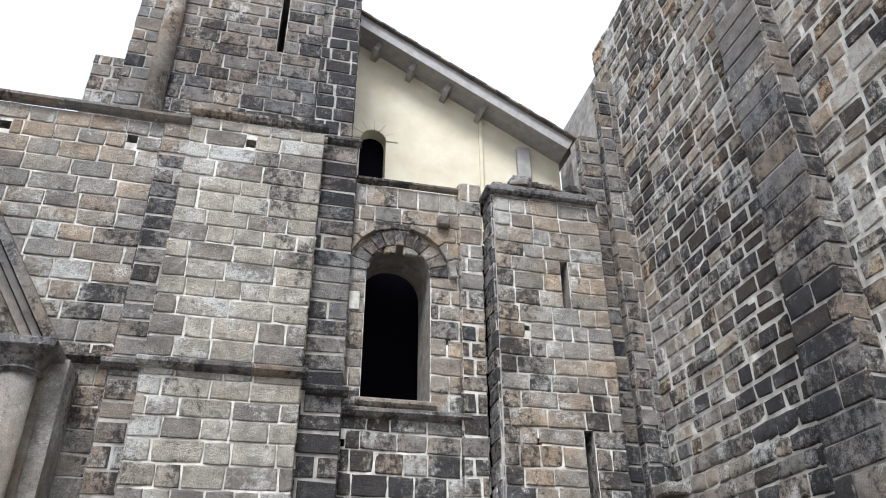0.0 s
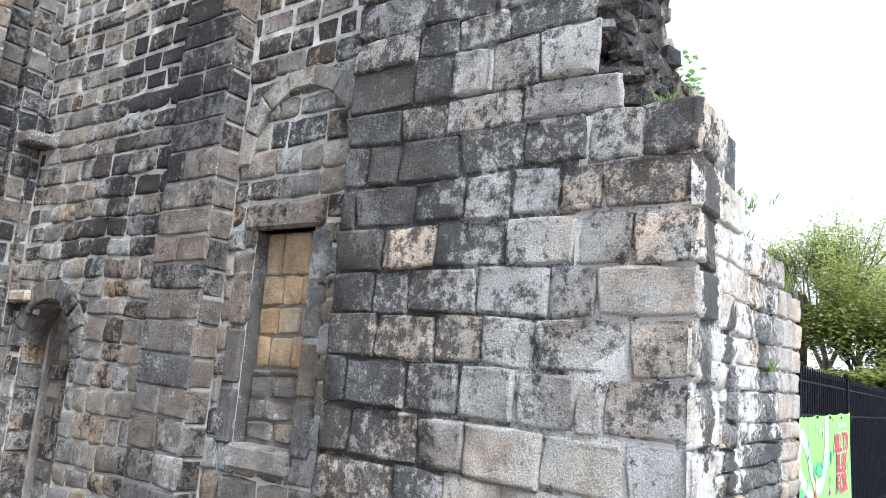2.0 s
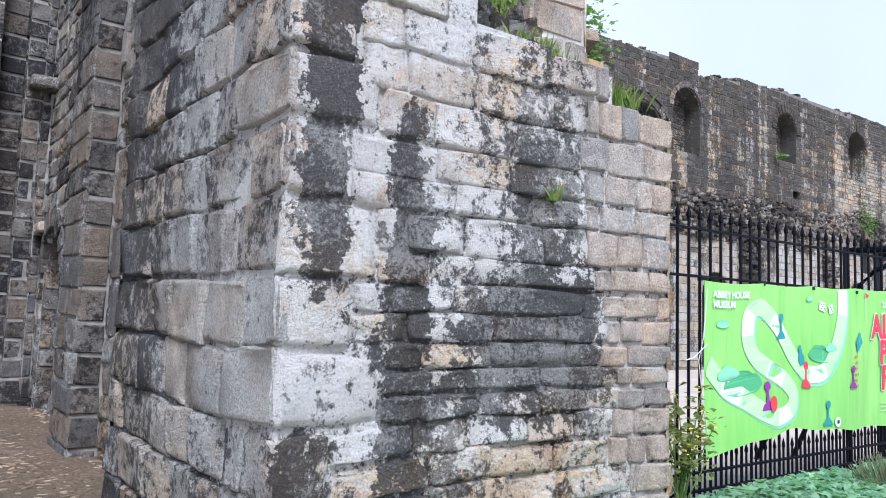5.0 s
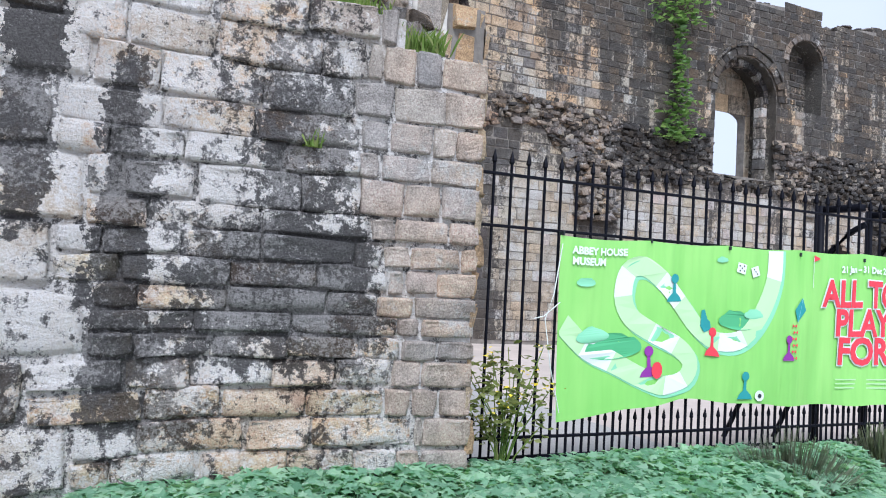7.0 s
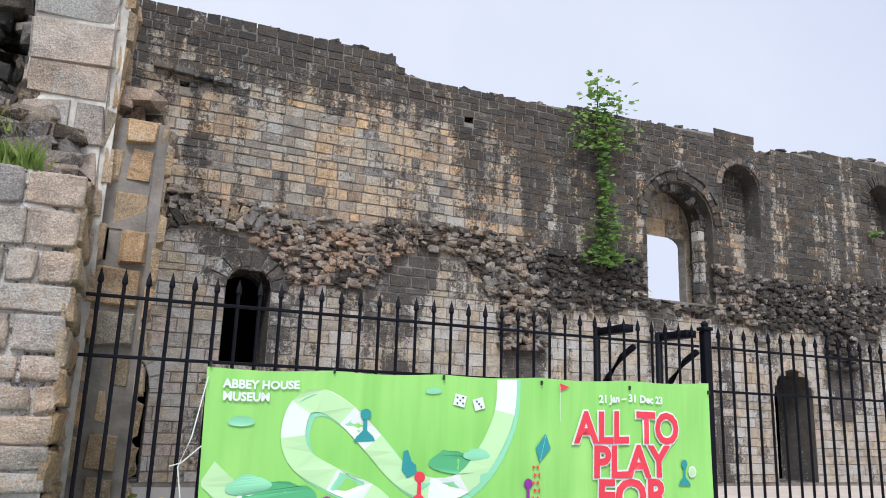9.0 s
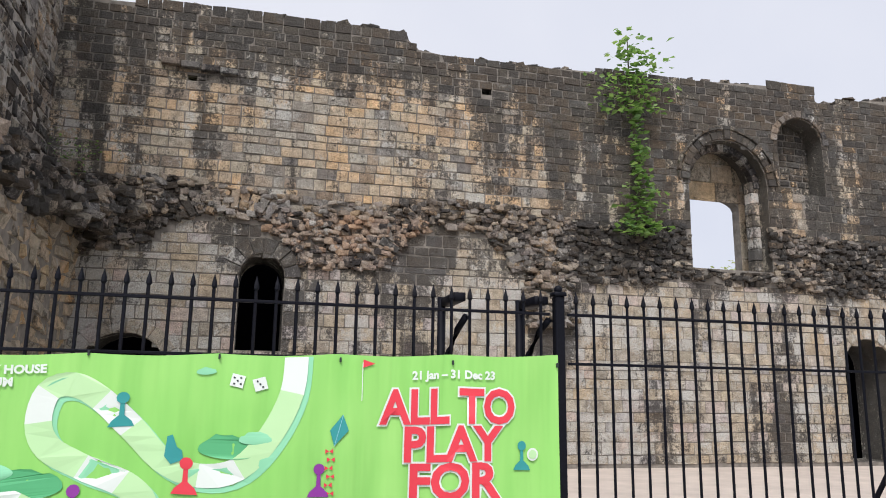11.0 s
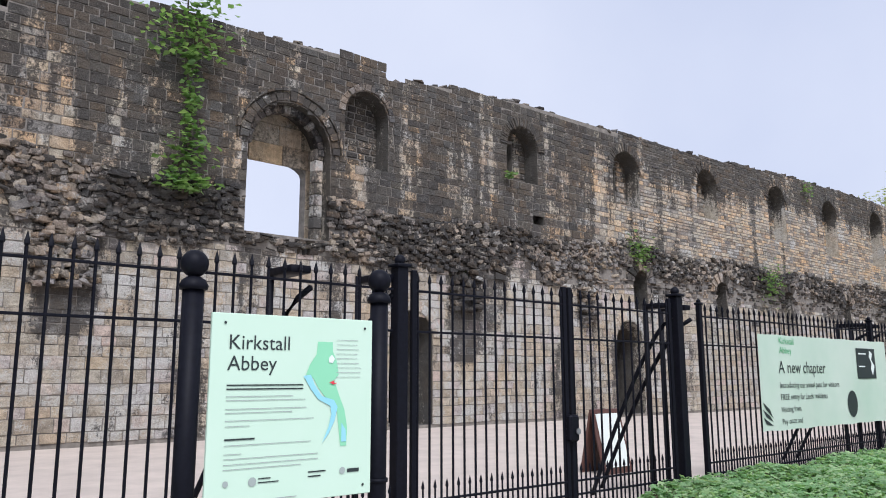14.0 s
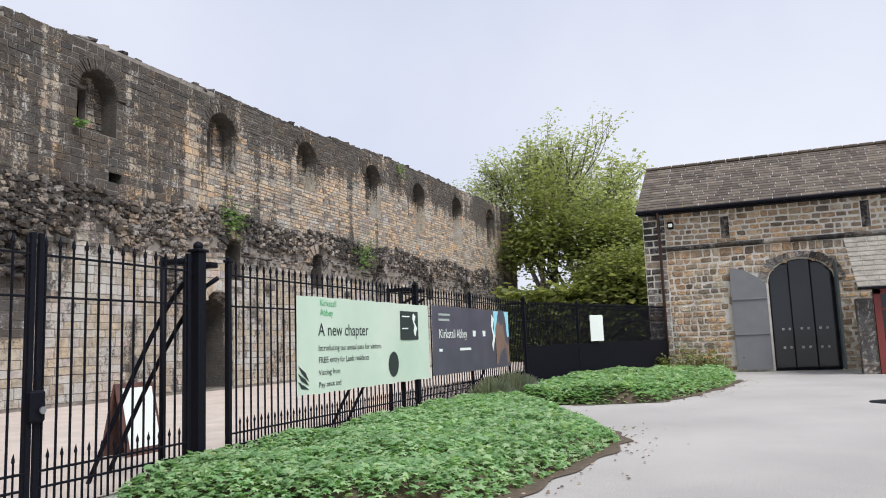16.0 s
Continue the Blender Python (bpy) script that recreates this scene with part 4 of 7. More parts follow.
    joined_stones("stonework", fx, lay(rng, 0, 1.3, -0.5, 2.4, 0.23, 0.36), M_OCHRE, e, rng, 0.02, 0.05, 0.012, 0.01, True)
    slab("return_core", fx, [(0.06, -0.5), (1.3, -0.5), (1.3, 2.38), (0.06, 2.38)], [], -0.03, 0.6, M_MORTAR_DARK, e)
    # rubble core rising behind the capping
    pl = []
    for i in range(1500):
        y = rng.uniform(1.35, 3.0)
        x = rng.uniform(5.6, 7.9)
        lim = 2.35 + max(0, (y - 1.5)) * 1.6 + max(0, (7.7 - x)) * 0.5 + max(0, (y - 1.9)) * 3.2
        z = min(lim, 9.5) * rng.uniform(0.86, 1.0) if i % 3 else rng.uniform(2, max(2.1, min(lim, 9.5)))
        pl.append(((x, y, z), (rng.uniform(0.12, 0.34), rng.uniform(0.12, 0.3), rng.uniform(0.08, 0.2))))
    lumps("rubble_core", pl, M_RUBBLE, e, rng, "rough broken rubble core of the wall")
    # upright ashlar edge of the break, thick lower wall and the thin upper wall behind
    fq = Face((0, 1.85, 0), (1, 0, 0), (0, -1, 0))
    stone_wall("wall_break_edge", fq, 7.55, 8.08, 2.2, 4.3, 0.3, 0.46, M_PINK, rng, (), 1.4, label="broken upright edge of pale squared stone", rough=0.012, proud=0.008, side=0.3)
    stone_wall("wall_break_inner", Face((8.15, 0, 0), (0, 1, 0), (1, 0, 0)), 1.87, 3.1, -0.5, 4.3, 0.26, 0.4, M_OCHRE, rng, (), 0.4, label="ochre stained inner side of the broken wall", rough=0.012, proud=0.03)
    stone_wall("wall_stub", Face((0, 1.95, 0), (1, 0, 0), (0, -1, 0)), 8.0, 8.42, -0.5, 3.1, 0.26, 0.34, M_OCHRE, rng, [rect_hole(8.1, 8.26, 2.1, 2.32)], 0.9, label="ochre stained broken stub of wall behind the railings", mortar=M_MORTAR_DARK, rough=0.012, proud=0.03, bev=0.025)
    stone_wall("wall_stub_side", Face((8.5, 0, 0), (0, 1, 0), (1, 0, 0)), 1.96, 2.85, -0.5, 3.1, 0.26, 0.34, M_OCHRE, rng, (), 0.3, label="ochre side of the broken wall stub", mortar=M_MORTAR_DARK, rough=0.012, proud=0.03, bev=0.025)
    pl = [((rng.uniform(7.9, 8.45), rng.uniform(2.05, 3.0), 3.07 + rng.uniform(0, 0.25)), (rng.uniform(0.15, 0.32), rng.uniform(0.15, 0.3), rng.uniform(0.1, 0.2))) for _ in range(60)]
    lumps("stub_rubble", pl, M_RUBBLE_WARM, e, rng)
    fi = Face((6.2, 0, 0), (0, 1, 0), (1, 0, 0))
    stone_wall("wall_flank_inner", fi, 2.0, 13.2, -0.5, 13, 0.24, 0.36, M_FLANK, rng, [rect_hole(8.0, 9.4, -0.5, 2.6)], 0.14, label="inner face of the tall ruined wall, dark rough stone", mortar=M_MORTAR_MID, rough=0.015, proud=0.02)
    fl = Face((7.0, 0, 0), (0, 1, 0), (1, 0, 0))
    low = stone_wall("wall_flank_low", fl, 3.1, 12.98, -0.5, 4.4, 0.24, 0.36, M_OCHRE_SOOT, rng, (), 0.8, label="thick lower ruined wall of rough ochre and grey stone", mortar=M_MORTAR_DARK, rough=0.03, proud=0.05)
    pl = []
    for _ in range(900):
        yy = rng.uniform(2.6, 13)
        t = rng.random()
        bulge = 0.9 * max(0, 1 - abs(yy - 11.5) / 2.0)
        xx = 6.25 + (0.8 + bulge) * t
        zz = 4.3 + (1 - t) * (1.0 + 0.6 * bulge) + rng.uniform(-0.25, 0.1)
        pl.append(((xx, yy, zz), (rng.uniform(0.2, 0.45), rng.uniform(0.2, 0.45), rng.uniform(0.12, 0.25))))
    lumps("sloping_rubble", pl, M_RUBBLE, low, rng, "sloping broken rubble")


build_pier()


# ---- the long range wall ----
MZ = 0.25
F_MAIN = Face((0.12, 13.0, MZ), (1, 0, 0), (0, -1, 0))
WINDOWS = [(30.85, 0.72, 7.1, 8.25), (36.4, 0.8, 7.1, 8.4), (41.95, 0.78, 7.35, 8.7), (48.0, 0.85, 7.1, 8.9), (53.6, 0.85, 6.9, 9.0), (59.6, 0.85, 6.9, 9.2), (66.3, 0.85, 7.4, 9.4)]


def range_top(x):
    pts = [(5, 9.47), (9, 9.63), (13.8, 9.72), (13.9, 9.32), (15.4, 9.17), (18, 9.3), (21, 9.42), (25.2, 9.65), (25.3, 9.12), (27, 9.5), (31, 9.85), (36, 9.9), (41, 10.0), (50, 10.5), (60, 10.7), (72, 10.8)]
    for (a, p), (b, q) in zip(pts, pts[1:]):
        if x <= b:
            return p + (q - p) * (x - a) / (b - a)
    return 10.8


def build_range():
    rng = random.Random(41)
    f = F_MAIN
    big = arch_hole(22.4, 1.18, 4.3, 6.62)
    nic = arch_hole(24.72, 0.72, 6.4, 7.95)
    wins = [arch_hole(*w) for w in WINDOWS]
    low = arch_hole(10.62, 0.48, 1.9, 3.5)
    door = arch_hole(26.3, 0.75, -0.5, 1.9)
    larch = arch_hole(7.95, 0.9, -0.5, 1.3)
    door2 = arch_hole(36.2, 0.8, -0.5, 2.0)
    smalls = [arch_hole(c, 0.42, 3.2, 4.25, 1.3) for c in (37.0, 42.6, 48.4, 54.8, 60.7, 67.0)]
    LUNETTES = [arch_hole(14.9, 1.5, 3.3, 3.6, 0.85), arch_hole(9.7, 1.75, 3.3, 3.5, 0.75), arch_hole(30.8, 0.85, 3.3, 3.7, 1.15)]
    puts = [rect_hole(15.6, 15.85, 8.3, 8.5), rect_hole(8.75, 8.95, 7.75, 7.95), rect_hole(31.3, 31.8, 5.7, 6.1)]
    ys = [(x, range_top(x) - 0.05) for x in np.arange(5.5, 73.1, 0.5)]
    out = [(5.5, -0.6), (72.5, -0.6)] + ys[::-1]
    out = [p for p in out if p[0] <= 72.5]
    holes = [big, nic, low, door, door2, larch] + wins + puts + smalls
    w = slab("wall_range", f, out, holes, -0.018, 1.3, M_MORTAR_DARK, None, "long ruined range wall of sooted buff stone with round-headed windows", jamb=M_MAIN)

    def top(x):
        return range_top(x)
    upper = lay(rng, 5.5, 36, 5.3, 9.7, 0.22, 0.36, holes, top, hj=0.25)
    up_near, up_rest = split(upper, lambda u, z: 17 < u < 29, 300)
    single_stones("stone", f, up_near, M_MAIN, w, rng, 0.009, 0.03, 0.005, 0.008)
    far = lay(rng, 36, 72.5, 5.3, 11, 0.14, 0.42, holes, top, hj=0.3, joint=0.014)
    joined_stones("stonework", f, up_rest + far, M_MAIN, w, rng, 0.009, 0.03, 0.005, 0.01)
    for h_ in LUNETTES:
        def crown(x, h_=h_):
            z = 3.9
            while h_[1](z + 0.03) and h_[1](z + 0.03)[0] < x < h_[1](z + 0.03)[1]:
                z += 0.05
            return z
        lo, hi = h_[1](3.95)
        joined_stones("lunette_stonework", f, lay(rng, lo, hi, 3.9, 5.2, 0.26, 0.42, holes, crown, hj=0.2), M_MAIN_LOW, w, rng, 0.01, 0.03, 0.006, 0.008)
    rub = lay(rng, 5.5, 72.5, 3.9, 5.3, 0.15, 0.26, holes + LUNETTES, None, hj=0.3, wj=0.5)
    joined_stones("rough_band", f, rub, M_RUBBLE, w, rng, 0.03, 0.1, 0.03, 0.07)
    lowst = lay(rng, 5.5, 72.5, -0.5, 3.9, 0.26, 0.42, holes, None, hj=0.2)
    ln, lr = split(lowst, lambda u, z: 14 < u < 22 and z > 0, 240)
    single_stones("stone", f, ln, M_MAIN_LOW, w, rng, 0.008, 0.03, 0.005, 0.006)
    joined_stones("stonework_low", f, lr, M_MAIN_LOW, w, rng, 0.008, 0.03, 0.005, 0.006)
    # ragged rubble along the top and sprinkled through the broken band
    pl = []
    x = 5.6
    while x < 72:
        s = rng.uniform(0.14, 0.36)
        big_ragged = x > 25.3 or 8 < x < 20
        n = 3 if big_ragged else 2
        for k in range(n):
            pl.append(((x, 13.0 + 0.2 + rng.uniform(0, 0.8), MZ + range_top(x) + rng.uniform(-0.14, 0.09 if big_ragged else 0.02)), (s * 1.1, 0.4, rng.uniform(0.1, 0.22))))
        x += s * 0.7
    lumps("ragged_top", pl, M_RUBBLE, w, rng)
    pl = []
    for _ in range(5600):
        x = 5.6 + 60 * rng.random() ** 1.35
        lo, hi = (4.15, 5.65) if x < 33 else (4.9, 5.85)
        z = lo + (hi - lo) * rng.random() + 0.15 * math.sin(x * 0.9)
        pl.append(((x, 12.98 + rng.uniform(-0.05, 0.06), z), (rng.uniform(0.14, 0.36), rng.uniform(0.12, 0.24), rng.uniform(0.08, 0.19))))
    # rough stubs of cross walls, broken off above the ashlar
    for cx, hw, za, zb in ((17.4, 0.6, 2.9, 4.4), (28.4, 0.55, 3.0, 4.8), (34.0, 0.4, 2.9, 4.9)):
        for _ in range(170):
            pl.append(((cx + rng.uniform(-hw, hw), 12.95 + rng.uniform(-0.12, 0.06), rng.uniform(za, zb)), (rng.uniform(0.16, 0.38), rng.uniform(0.15, 0.3), rng.uniform(0.09, 0.2))))
    pl = [p for p in pl if not any(f_[1](p[0][2] - MZ) and f_[1](p[0][2] - MZ)[0] < p[0][0] - 0.12 < f_[1](p[0][2] - MZ)[1] for f_ in LUNETTES)]
    pl = [p for p in pl if not (21.1 < p[0][0] < 23.7 and p[0][2] > 4.4) and not any(abs(p[0][0] - c - 0.12) < 0.75 and p[0][2] < 5.3 for c in (37.0, 42.6, 48.4, 54.8, 60.7, 67.0))]
    warm = [p for p in pl if 10.6 < p[0][0] < 14.5 and p[0][2] < 5.2]
    lumps("broken_band", [p for p in pl if p not in warm], M_RUBBLE, w, rng)
    lumps("warm_rubble", warm, M_RUBBLE_WARM, w, rng)
    # the torn vault in the corner: a sloping web under a fan of tilted slabs
    web = []
    for _ in range(420):
        t = rng.random()
        x = 6.4 + 2.2 * t
        web.append(((x, 12.85 - 0.75 * (1 - t) * rng.random(), 4.35 + 0.7 * t + rng.uniform(0.0, 0.9 - 0.55 * t)), (rng.uniform(0.2, 0.42), rng.uniform(0.2, 0.42), rng.uniform(0.12, 0.24))))
    lumps("vault_web", web, M_RUBBLE, w, rng)
    # arch rings
    voussoirs("window_arch", f, 22.4, 6.62, 1.2, 1.44, 21, M_MAIN, w, rng, 0.07, 0.15)
    voussoirs("window_hood", f, 22.4, 6.62, 1.46, 1.54, 21, M_MAIN, w, rng, 0.1, 0.15)
    voussoirs("inner_order", shifted(f, -0.3), 22.4, 6.62, 0.96, 1.17, 17, M_UPPER, w, rng, 0.04, 0.2)
    boxes("order_jamb", [(23.4, 23.64, 13.3, 13.6, z, z + 0.3) for z in np.arange(4.6, 6.9, 0.31)] + [(21.16, 21.4, 13.3, 13.6, z, z + 0.3) for z in np.arange(5.25, 6.9, 0.31)], M_MAIN_LOW, w, bev=0.02)
    voussoirs("niche_arch", f, 24.72, 7.95, 0.74, 0.92, 13, M_UPPER, w, rng, 0.05, 0.15)
    for c, h, z0, sp in WINDOWS:
        voussoirs("window_arch", f, c, sp, h, h + 0.3, 36, M_MAIN, w, rng, 0.05, 0.12)
    voussoirs("low_window_arch", f, 10.62, 3.5, 0.5, 0.85, 8, M_MAIN_LOW, w, rng, 0.05, 0.15)
    voussoirs("door_arch", f, 26.3, 1.9, 0.76, 1.05, 11, M_MAIN_LOW, w, rng, 0.04, 0.15)
    voussoirs("door_arch", f, 36.2, 2.0, 0.82, 1.12, 11, M_MAIN_LOW, w, rng, 0.04, 0.15)
    voussoirs("low_arch", f, 7.95, 1.3, 0.9, 1.2, 12, M_MAIN_LOW, w, rng, 0.04, 0.15)
    # vault springers: broken arcs of thin slabs
    for c, sp, r, a0, a1 in ((9.9, 3.5, 1.45, 1.0, 2.2), (7.0, 3.9, 0.9, 0.15, 0.75), (7.45, 4.2, 0.55, 0.4, 1.5), (14.9, 3.5, 1.5, 1.95, 2.95), (14.9, 3.5, 1.5, 0.25, 1.15), (30.8, 3.75, 0.9, 0.0, 3.14), (37.0, 4.25, 0.46, 0.0, 3.14), (42.6, 4.25, 0.46, 0, 3.14), (48.4, 4.25, 0.46, 0, 3.14), (54.8, 4.25, 0.46, 0, 3.14), (60.7, 4.25, 0.46, 0, 3.14), (67, 4.25, 0.46, 0, 3.14)):
        voussoirs("vault_springer", f, c, sp, r, r + 0.42, max(5, int((a1 - a0) * r / 0.17)), M_RUBBLE, w, rng, 0.12, 0.25, a0, a1, gap=0.03)
    # backs of the blind windows and niche, and of the great window
    fb = shifted(f, -0.62)
    for c, h, z0, sp in WINDOWS + [(24.72, 0.72, 6.4, 7.95)]:
        gap = [rect_hole(c - 0.3, c + 0.15, z0 + 0.05, sp + 0.3)] if c < 40 and c > 30 else []
        joined_stones("blocking", fb, lay(rng, c - h - 0.1, c + h + 0.1, z0 - 0.1, sp + h, 0.2, 0.36, gap), M_MAIN, w, rng)
        slab("blocking_core", fb, [(c - h - 0.1, z0 - 0.1), (c + h + 0.1, z0 - 0.1), (c + h + 0.1, sp + h + 0.1), (c - h - 0.1, sp + h + 0.1)], gap, -0.03, 0.3, M_MORTAR_DARK, w)
    fg = shifted(f, -1.0)
    hole = arch_hole(22.37, 1.03, 3.9, 6.2, 0.36)
    slab("window_back", fg, [(21.0, 3.9), (23.9, 3.9), (23.9, 8.4), (21.0, 8.4)], [hole], -0.03, 0.3, M_MORTAR_DARK, w)
    joined_stones("stonework", fg, lay(rng, 21.0, 23.9, 3.9, 8.4, 0.5, 1.1, [hole], joint=0.004), M_OCHRE_SOOT, w, rng, 0.006, 0.03, 0.003)
    boxes("ledge_strip", [(8.3 + k * 0.42, 8.7 + k * 0.42, 12.85, 13.0, 8.35 - k * 0.03, 8.5 - k * 0.03) for k in range(4)], M_UPPER, w, bev=0.02)
    # added black sheets: painted shade behind the doors, low window and other openings
    boxes("opening_shade", [(6, 21, 15.5, 15.8, -0.4, 5.0), (25, 28.5, 15.5, 15.8, -0.4, 4.0), (34.5, 38.5, 14.6, 14.8, -0.4, 2.4), (29.5, 38, 14.6, 14.8, 5.5, 9.6), (34, 70, 14.6, 14.8, 2.5, 5.4)], M_SHADE, w, bev=0)
    # pier-like projection and stains seat
    boxes("stone_bracket", [(x, x + 0.35, 12.75, 13.0, 3.2, 3.45) for x in (39.0, 45.0)] + [(25.0, 25.6, 12.9, 13.0, 3.6, 3.67)], M_UPPER, w, bev=0.04)


build_range()


# ---- iron fence ----
def bar_mesh(z0, z1, r, spear=0.1):
    bm = bmesh.new()
    tube(bm, [(0, 0, z0), (0, 0, z1 - spear)], [r, r], 6)
    tube(bm, [(0, 0, z1 - spear), (0, 0, z1 - spear * 0.85), (0, 0, z1 - spear * 0.6), (0, 0, z1)], [r * 0.8, r * 1.7, r * 1.5, r * 0.1], 5)
    me = bpy.data.meshes.new("bar")
    bm.to_mesh(me)
    bm.free()
    me.materials.append(M_IRON)
    return me


BAR, DOG = bar_mesh(-0.3, 1.96, 0.0115), bar_mesh(-0.28, 0.2, 0.009, 0.08)
FENCE = empty("iron_fence", 8.1, 1.4, GROUND, "long black iron railing with spear tops along the bed", "fence")


def rail(name, a, b, z, mat=M_IRON, w=0.012, h=0.02, parent=None, y=0.0):
    bm = bmesh.new()
    box_into(bm, a, b, y - w, y + w, z - h / 2, z + h / 2, 0.003)
    return part(name, bm, mat, parent)


def fence_panel(x0, y0, x1, y1, label, step=0.132, dog=True, name="panel", kick=False):
    L = math.hypot(x1 - x0, y1 - y0)
    p = new(name)
    p.matrix_world = pose(x0, y0, 0, 0, 0, math.degrees(math.atan2(y1 - y0, x1 - x0)))
    if name == "panel":
        p.parent = FENCE
        p.matrix_parent_inverse = FENCE.matrix_world.inverted()
        tagged(p, label)
    else:
        tagged(p, label, "gate", "gate leaves")
    for z in (1.79, 1.44, 0.03, -0.1):
        rail("rail", 0, L, z, parent=p)
    n = int(L / step)
    for i in range(n):
        o = new("bar", BAR)
        o.parent = p
        o.location = ((i + 0.5) * L / n, 0, R.uniform(-0.004, 0.004))
        if dog:
            o = new("dog_bar", DOG)
            o.parent = p
            o.location = ((i + 1) * L / n - 0.003 if i < n - 1 else (i + 0.9) * L / n, 0, 0)
    if kick:
        bm = bmesh.new()
        box_into(bm, 0, L, -0.03, -0.016, -0.34, 0.8, 0.003)
        part("kick_panel", bm, M_IRON, p)
    return p


def post(x, y, w, top, label, cap=True, name="fence_post"):
    bm = bmesh.new()
    box_into(bm, -w / 2, w / 2, -w / 2, w / 2, GROUND - 0.05, top, 0.006)
    p = part(name, bm, M_IRON)
    p.parent = FENCE
    p.location = (x - 8.1, y - 1.4, -GROUND)
    tagged(p, label)
    if cap:
        bm = bmesh.new()
        box_into(bm, -w * 0.68, w * 0.68, -w * 0.68, w * 0.68, top, top + 0.03, 0.005)
        bmesh.ops.create_uvsphere(bm, u_segments=10, v_segments=7, radius=w * 0.45, matrix=Matrix.Translation((0, 0, top + 0.03 + w * 0.3)))
        part("cap", bm, M_IRON, p, "", True)
    return p


def stay(x, y, sx, sy, top=1.75):
    """A curved back stay from a post to the ground behind."""
    bm = bmesh.new()
    pts = [(x + sx * s * (0.55 + 0.45 * s), y + sy * s, top - (top - GROUND) * (s ** 1.5)) for s in [k / 9 for k in range(10)]]
    tube(bm, pts, [0.026] * 10, 6)
    box_into(bm, min(x, x + sx * 0.35), max(x, x + sx * 0.35), y, y + sy * 0.3, 1.86, 1.92, 0.004)
    tube(bm, [(x + sx * 0.3, y + sy * 0.3, 1.93), (x + sx * 0.3, y + sy * 0.3, GROUND)], [0.032, 0.032], 6)
    o = part("fence_stay", bm, M_IRON, None, "black iron back stay bracing the fence", True)
    tagged(o, "black iron back stay bracing the fence", "brace", "fence stays")


def build_fence():
    y = 1.4
    fence_panel(8.12, y, 12.62, y, "black iron railing panel carrying the green banner")
    fence_panel(12.76, y, 17.38, y, "black iron railing panel behind the map board")
    fence_panel(22.12, y, 27.1, y, "black iron railing panel carrying the pale banner")
    fence_panel(27.2, y, 33.8, y, "black iron railing panel carrying the dark banner")
    fence_panel(33.9, y, 41.95, -1.25, "black iron railing with solid lower boards meeting the barn", step=0.068, dog=False, kick=True)
    for x, w, top, cap in ((12.69, 0.07, 1.92, False), (17.45, 0.11, 1.98, True), (21.55, 0.12, 2.0, True), (22.05, 0.06, 1.93, False), (27.15, 0.07, 1.95, False), (29.9, 0.06, 1.93, False), (33.85, 0.09, 1.98, True), (36.4, 0.07, 1.95, False)):
        yy = y if x < 34 else y - (x - 33.9) * 0.33
        post(x, yy, w, top, "square black iron fence post")
    # double gate
    for a, b in ((17.58, 19.56), (19.6, 21.42)):
        g = fence_panel(a, y, b, y, "black iron gate leaf, closed", name="iron_gate")
        for u in (0.02, b - a - 0.02):
            bm = bmesh.new()
            box_into(bm, u - 0.025, u + 0.025, -0.02, 0.02, -0.3, 1.97, 0.004)
            part("gate_stile", bm, M_IRON, g)
    bm = bmesh.new()
    box_into(bm, -0.07, 0.07, -0.05, 0.03, 0.42, 0.68, 0.02)
    lk = part("gate_lock", bm, M_IRON, None)
    lk.location = (19.58, y - 0.03, 0)
    tagged(lk, "black metal lock box on the closed gate", "lock")
    bm = bmesh.new()
    tube(bm, [(0.01, -0.07, 0.52), (0.01, -0.085, 0.52)], [0.03, 0.03], 10)
    part("lock_plate", bm, simple("worn_steel", (0.35, 0.35, 0.36), 0.35, 0.8), lk)
    for x, sx, sy in ((12.0, -0.25, 1.3), (12.62, -0.3, 1.2), (16.6, -0.5, 1.3), (17.4, -0.4, 1.2), (17.45, 0.5, -0.35), (21.5, -0.5, 0.9), (21.9, -0.35, 1.2), (27.1, -0.6, 1.3), (27.6, -0.6, 1.3), (33.8, -0.5, 1.2)):
        if sy > 0:
            stay(x, y + 0.02, sx, sy)


build_fence()


# ---- banners and boards ----
def flat(name, pts, mat, place, parent, off=0.0, label=""):
    """A flat printed shape, laid on a surface by place(u, v, offset)."""
    from mathutils.geometry import tessellate_polygon
    tris = tessellate_polygon([[Vector((a, b, 0)) for a, b in pts]])
    ob = mesh_of(name, [place(a, b, off) for a, b in pts], [tuple(t) for t in tris], mat, parent=parent)
    return tagged(ob, label)


def text_shape(name, body, size, u, v, mat, place, parent, off, align="LEFT", heavy=0.0, label="", width=0.0):
    cu = bpy.data.curves.new(name, "FONT")
    cu.body, cu.size, cu.align_x, cu.offset = body, size, align, heavy
    cu.resolution_u = 3
    ob = bpy.data.objects.new(name, cu)
    scene.collection.objects.link(ob)
    bpy.context.view_layer.update()
    me = bpy.data.meshes.new_from_object(ob)
    bpy.data.objects.remove(ob)
    span = max(vt.co.x for vt in me.vertices) - min(vt.co.x for vt in me.vertices)
    wide = width / span if width else 1.0
    for vt in me.vertices:
        vt.co = place(u + vt.co.x * wide, v + vt.co.y, off)
    me.materials.clear()
    me.materials.append(mat)
    o = new(name, me)
    o.parent = parent
    return tagged(o, label, "", "", "stuff")


def ink(name, c, rough=0.55):
    return simple(name, c, rough, vary=0.05, scale=3)


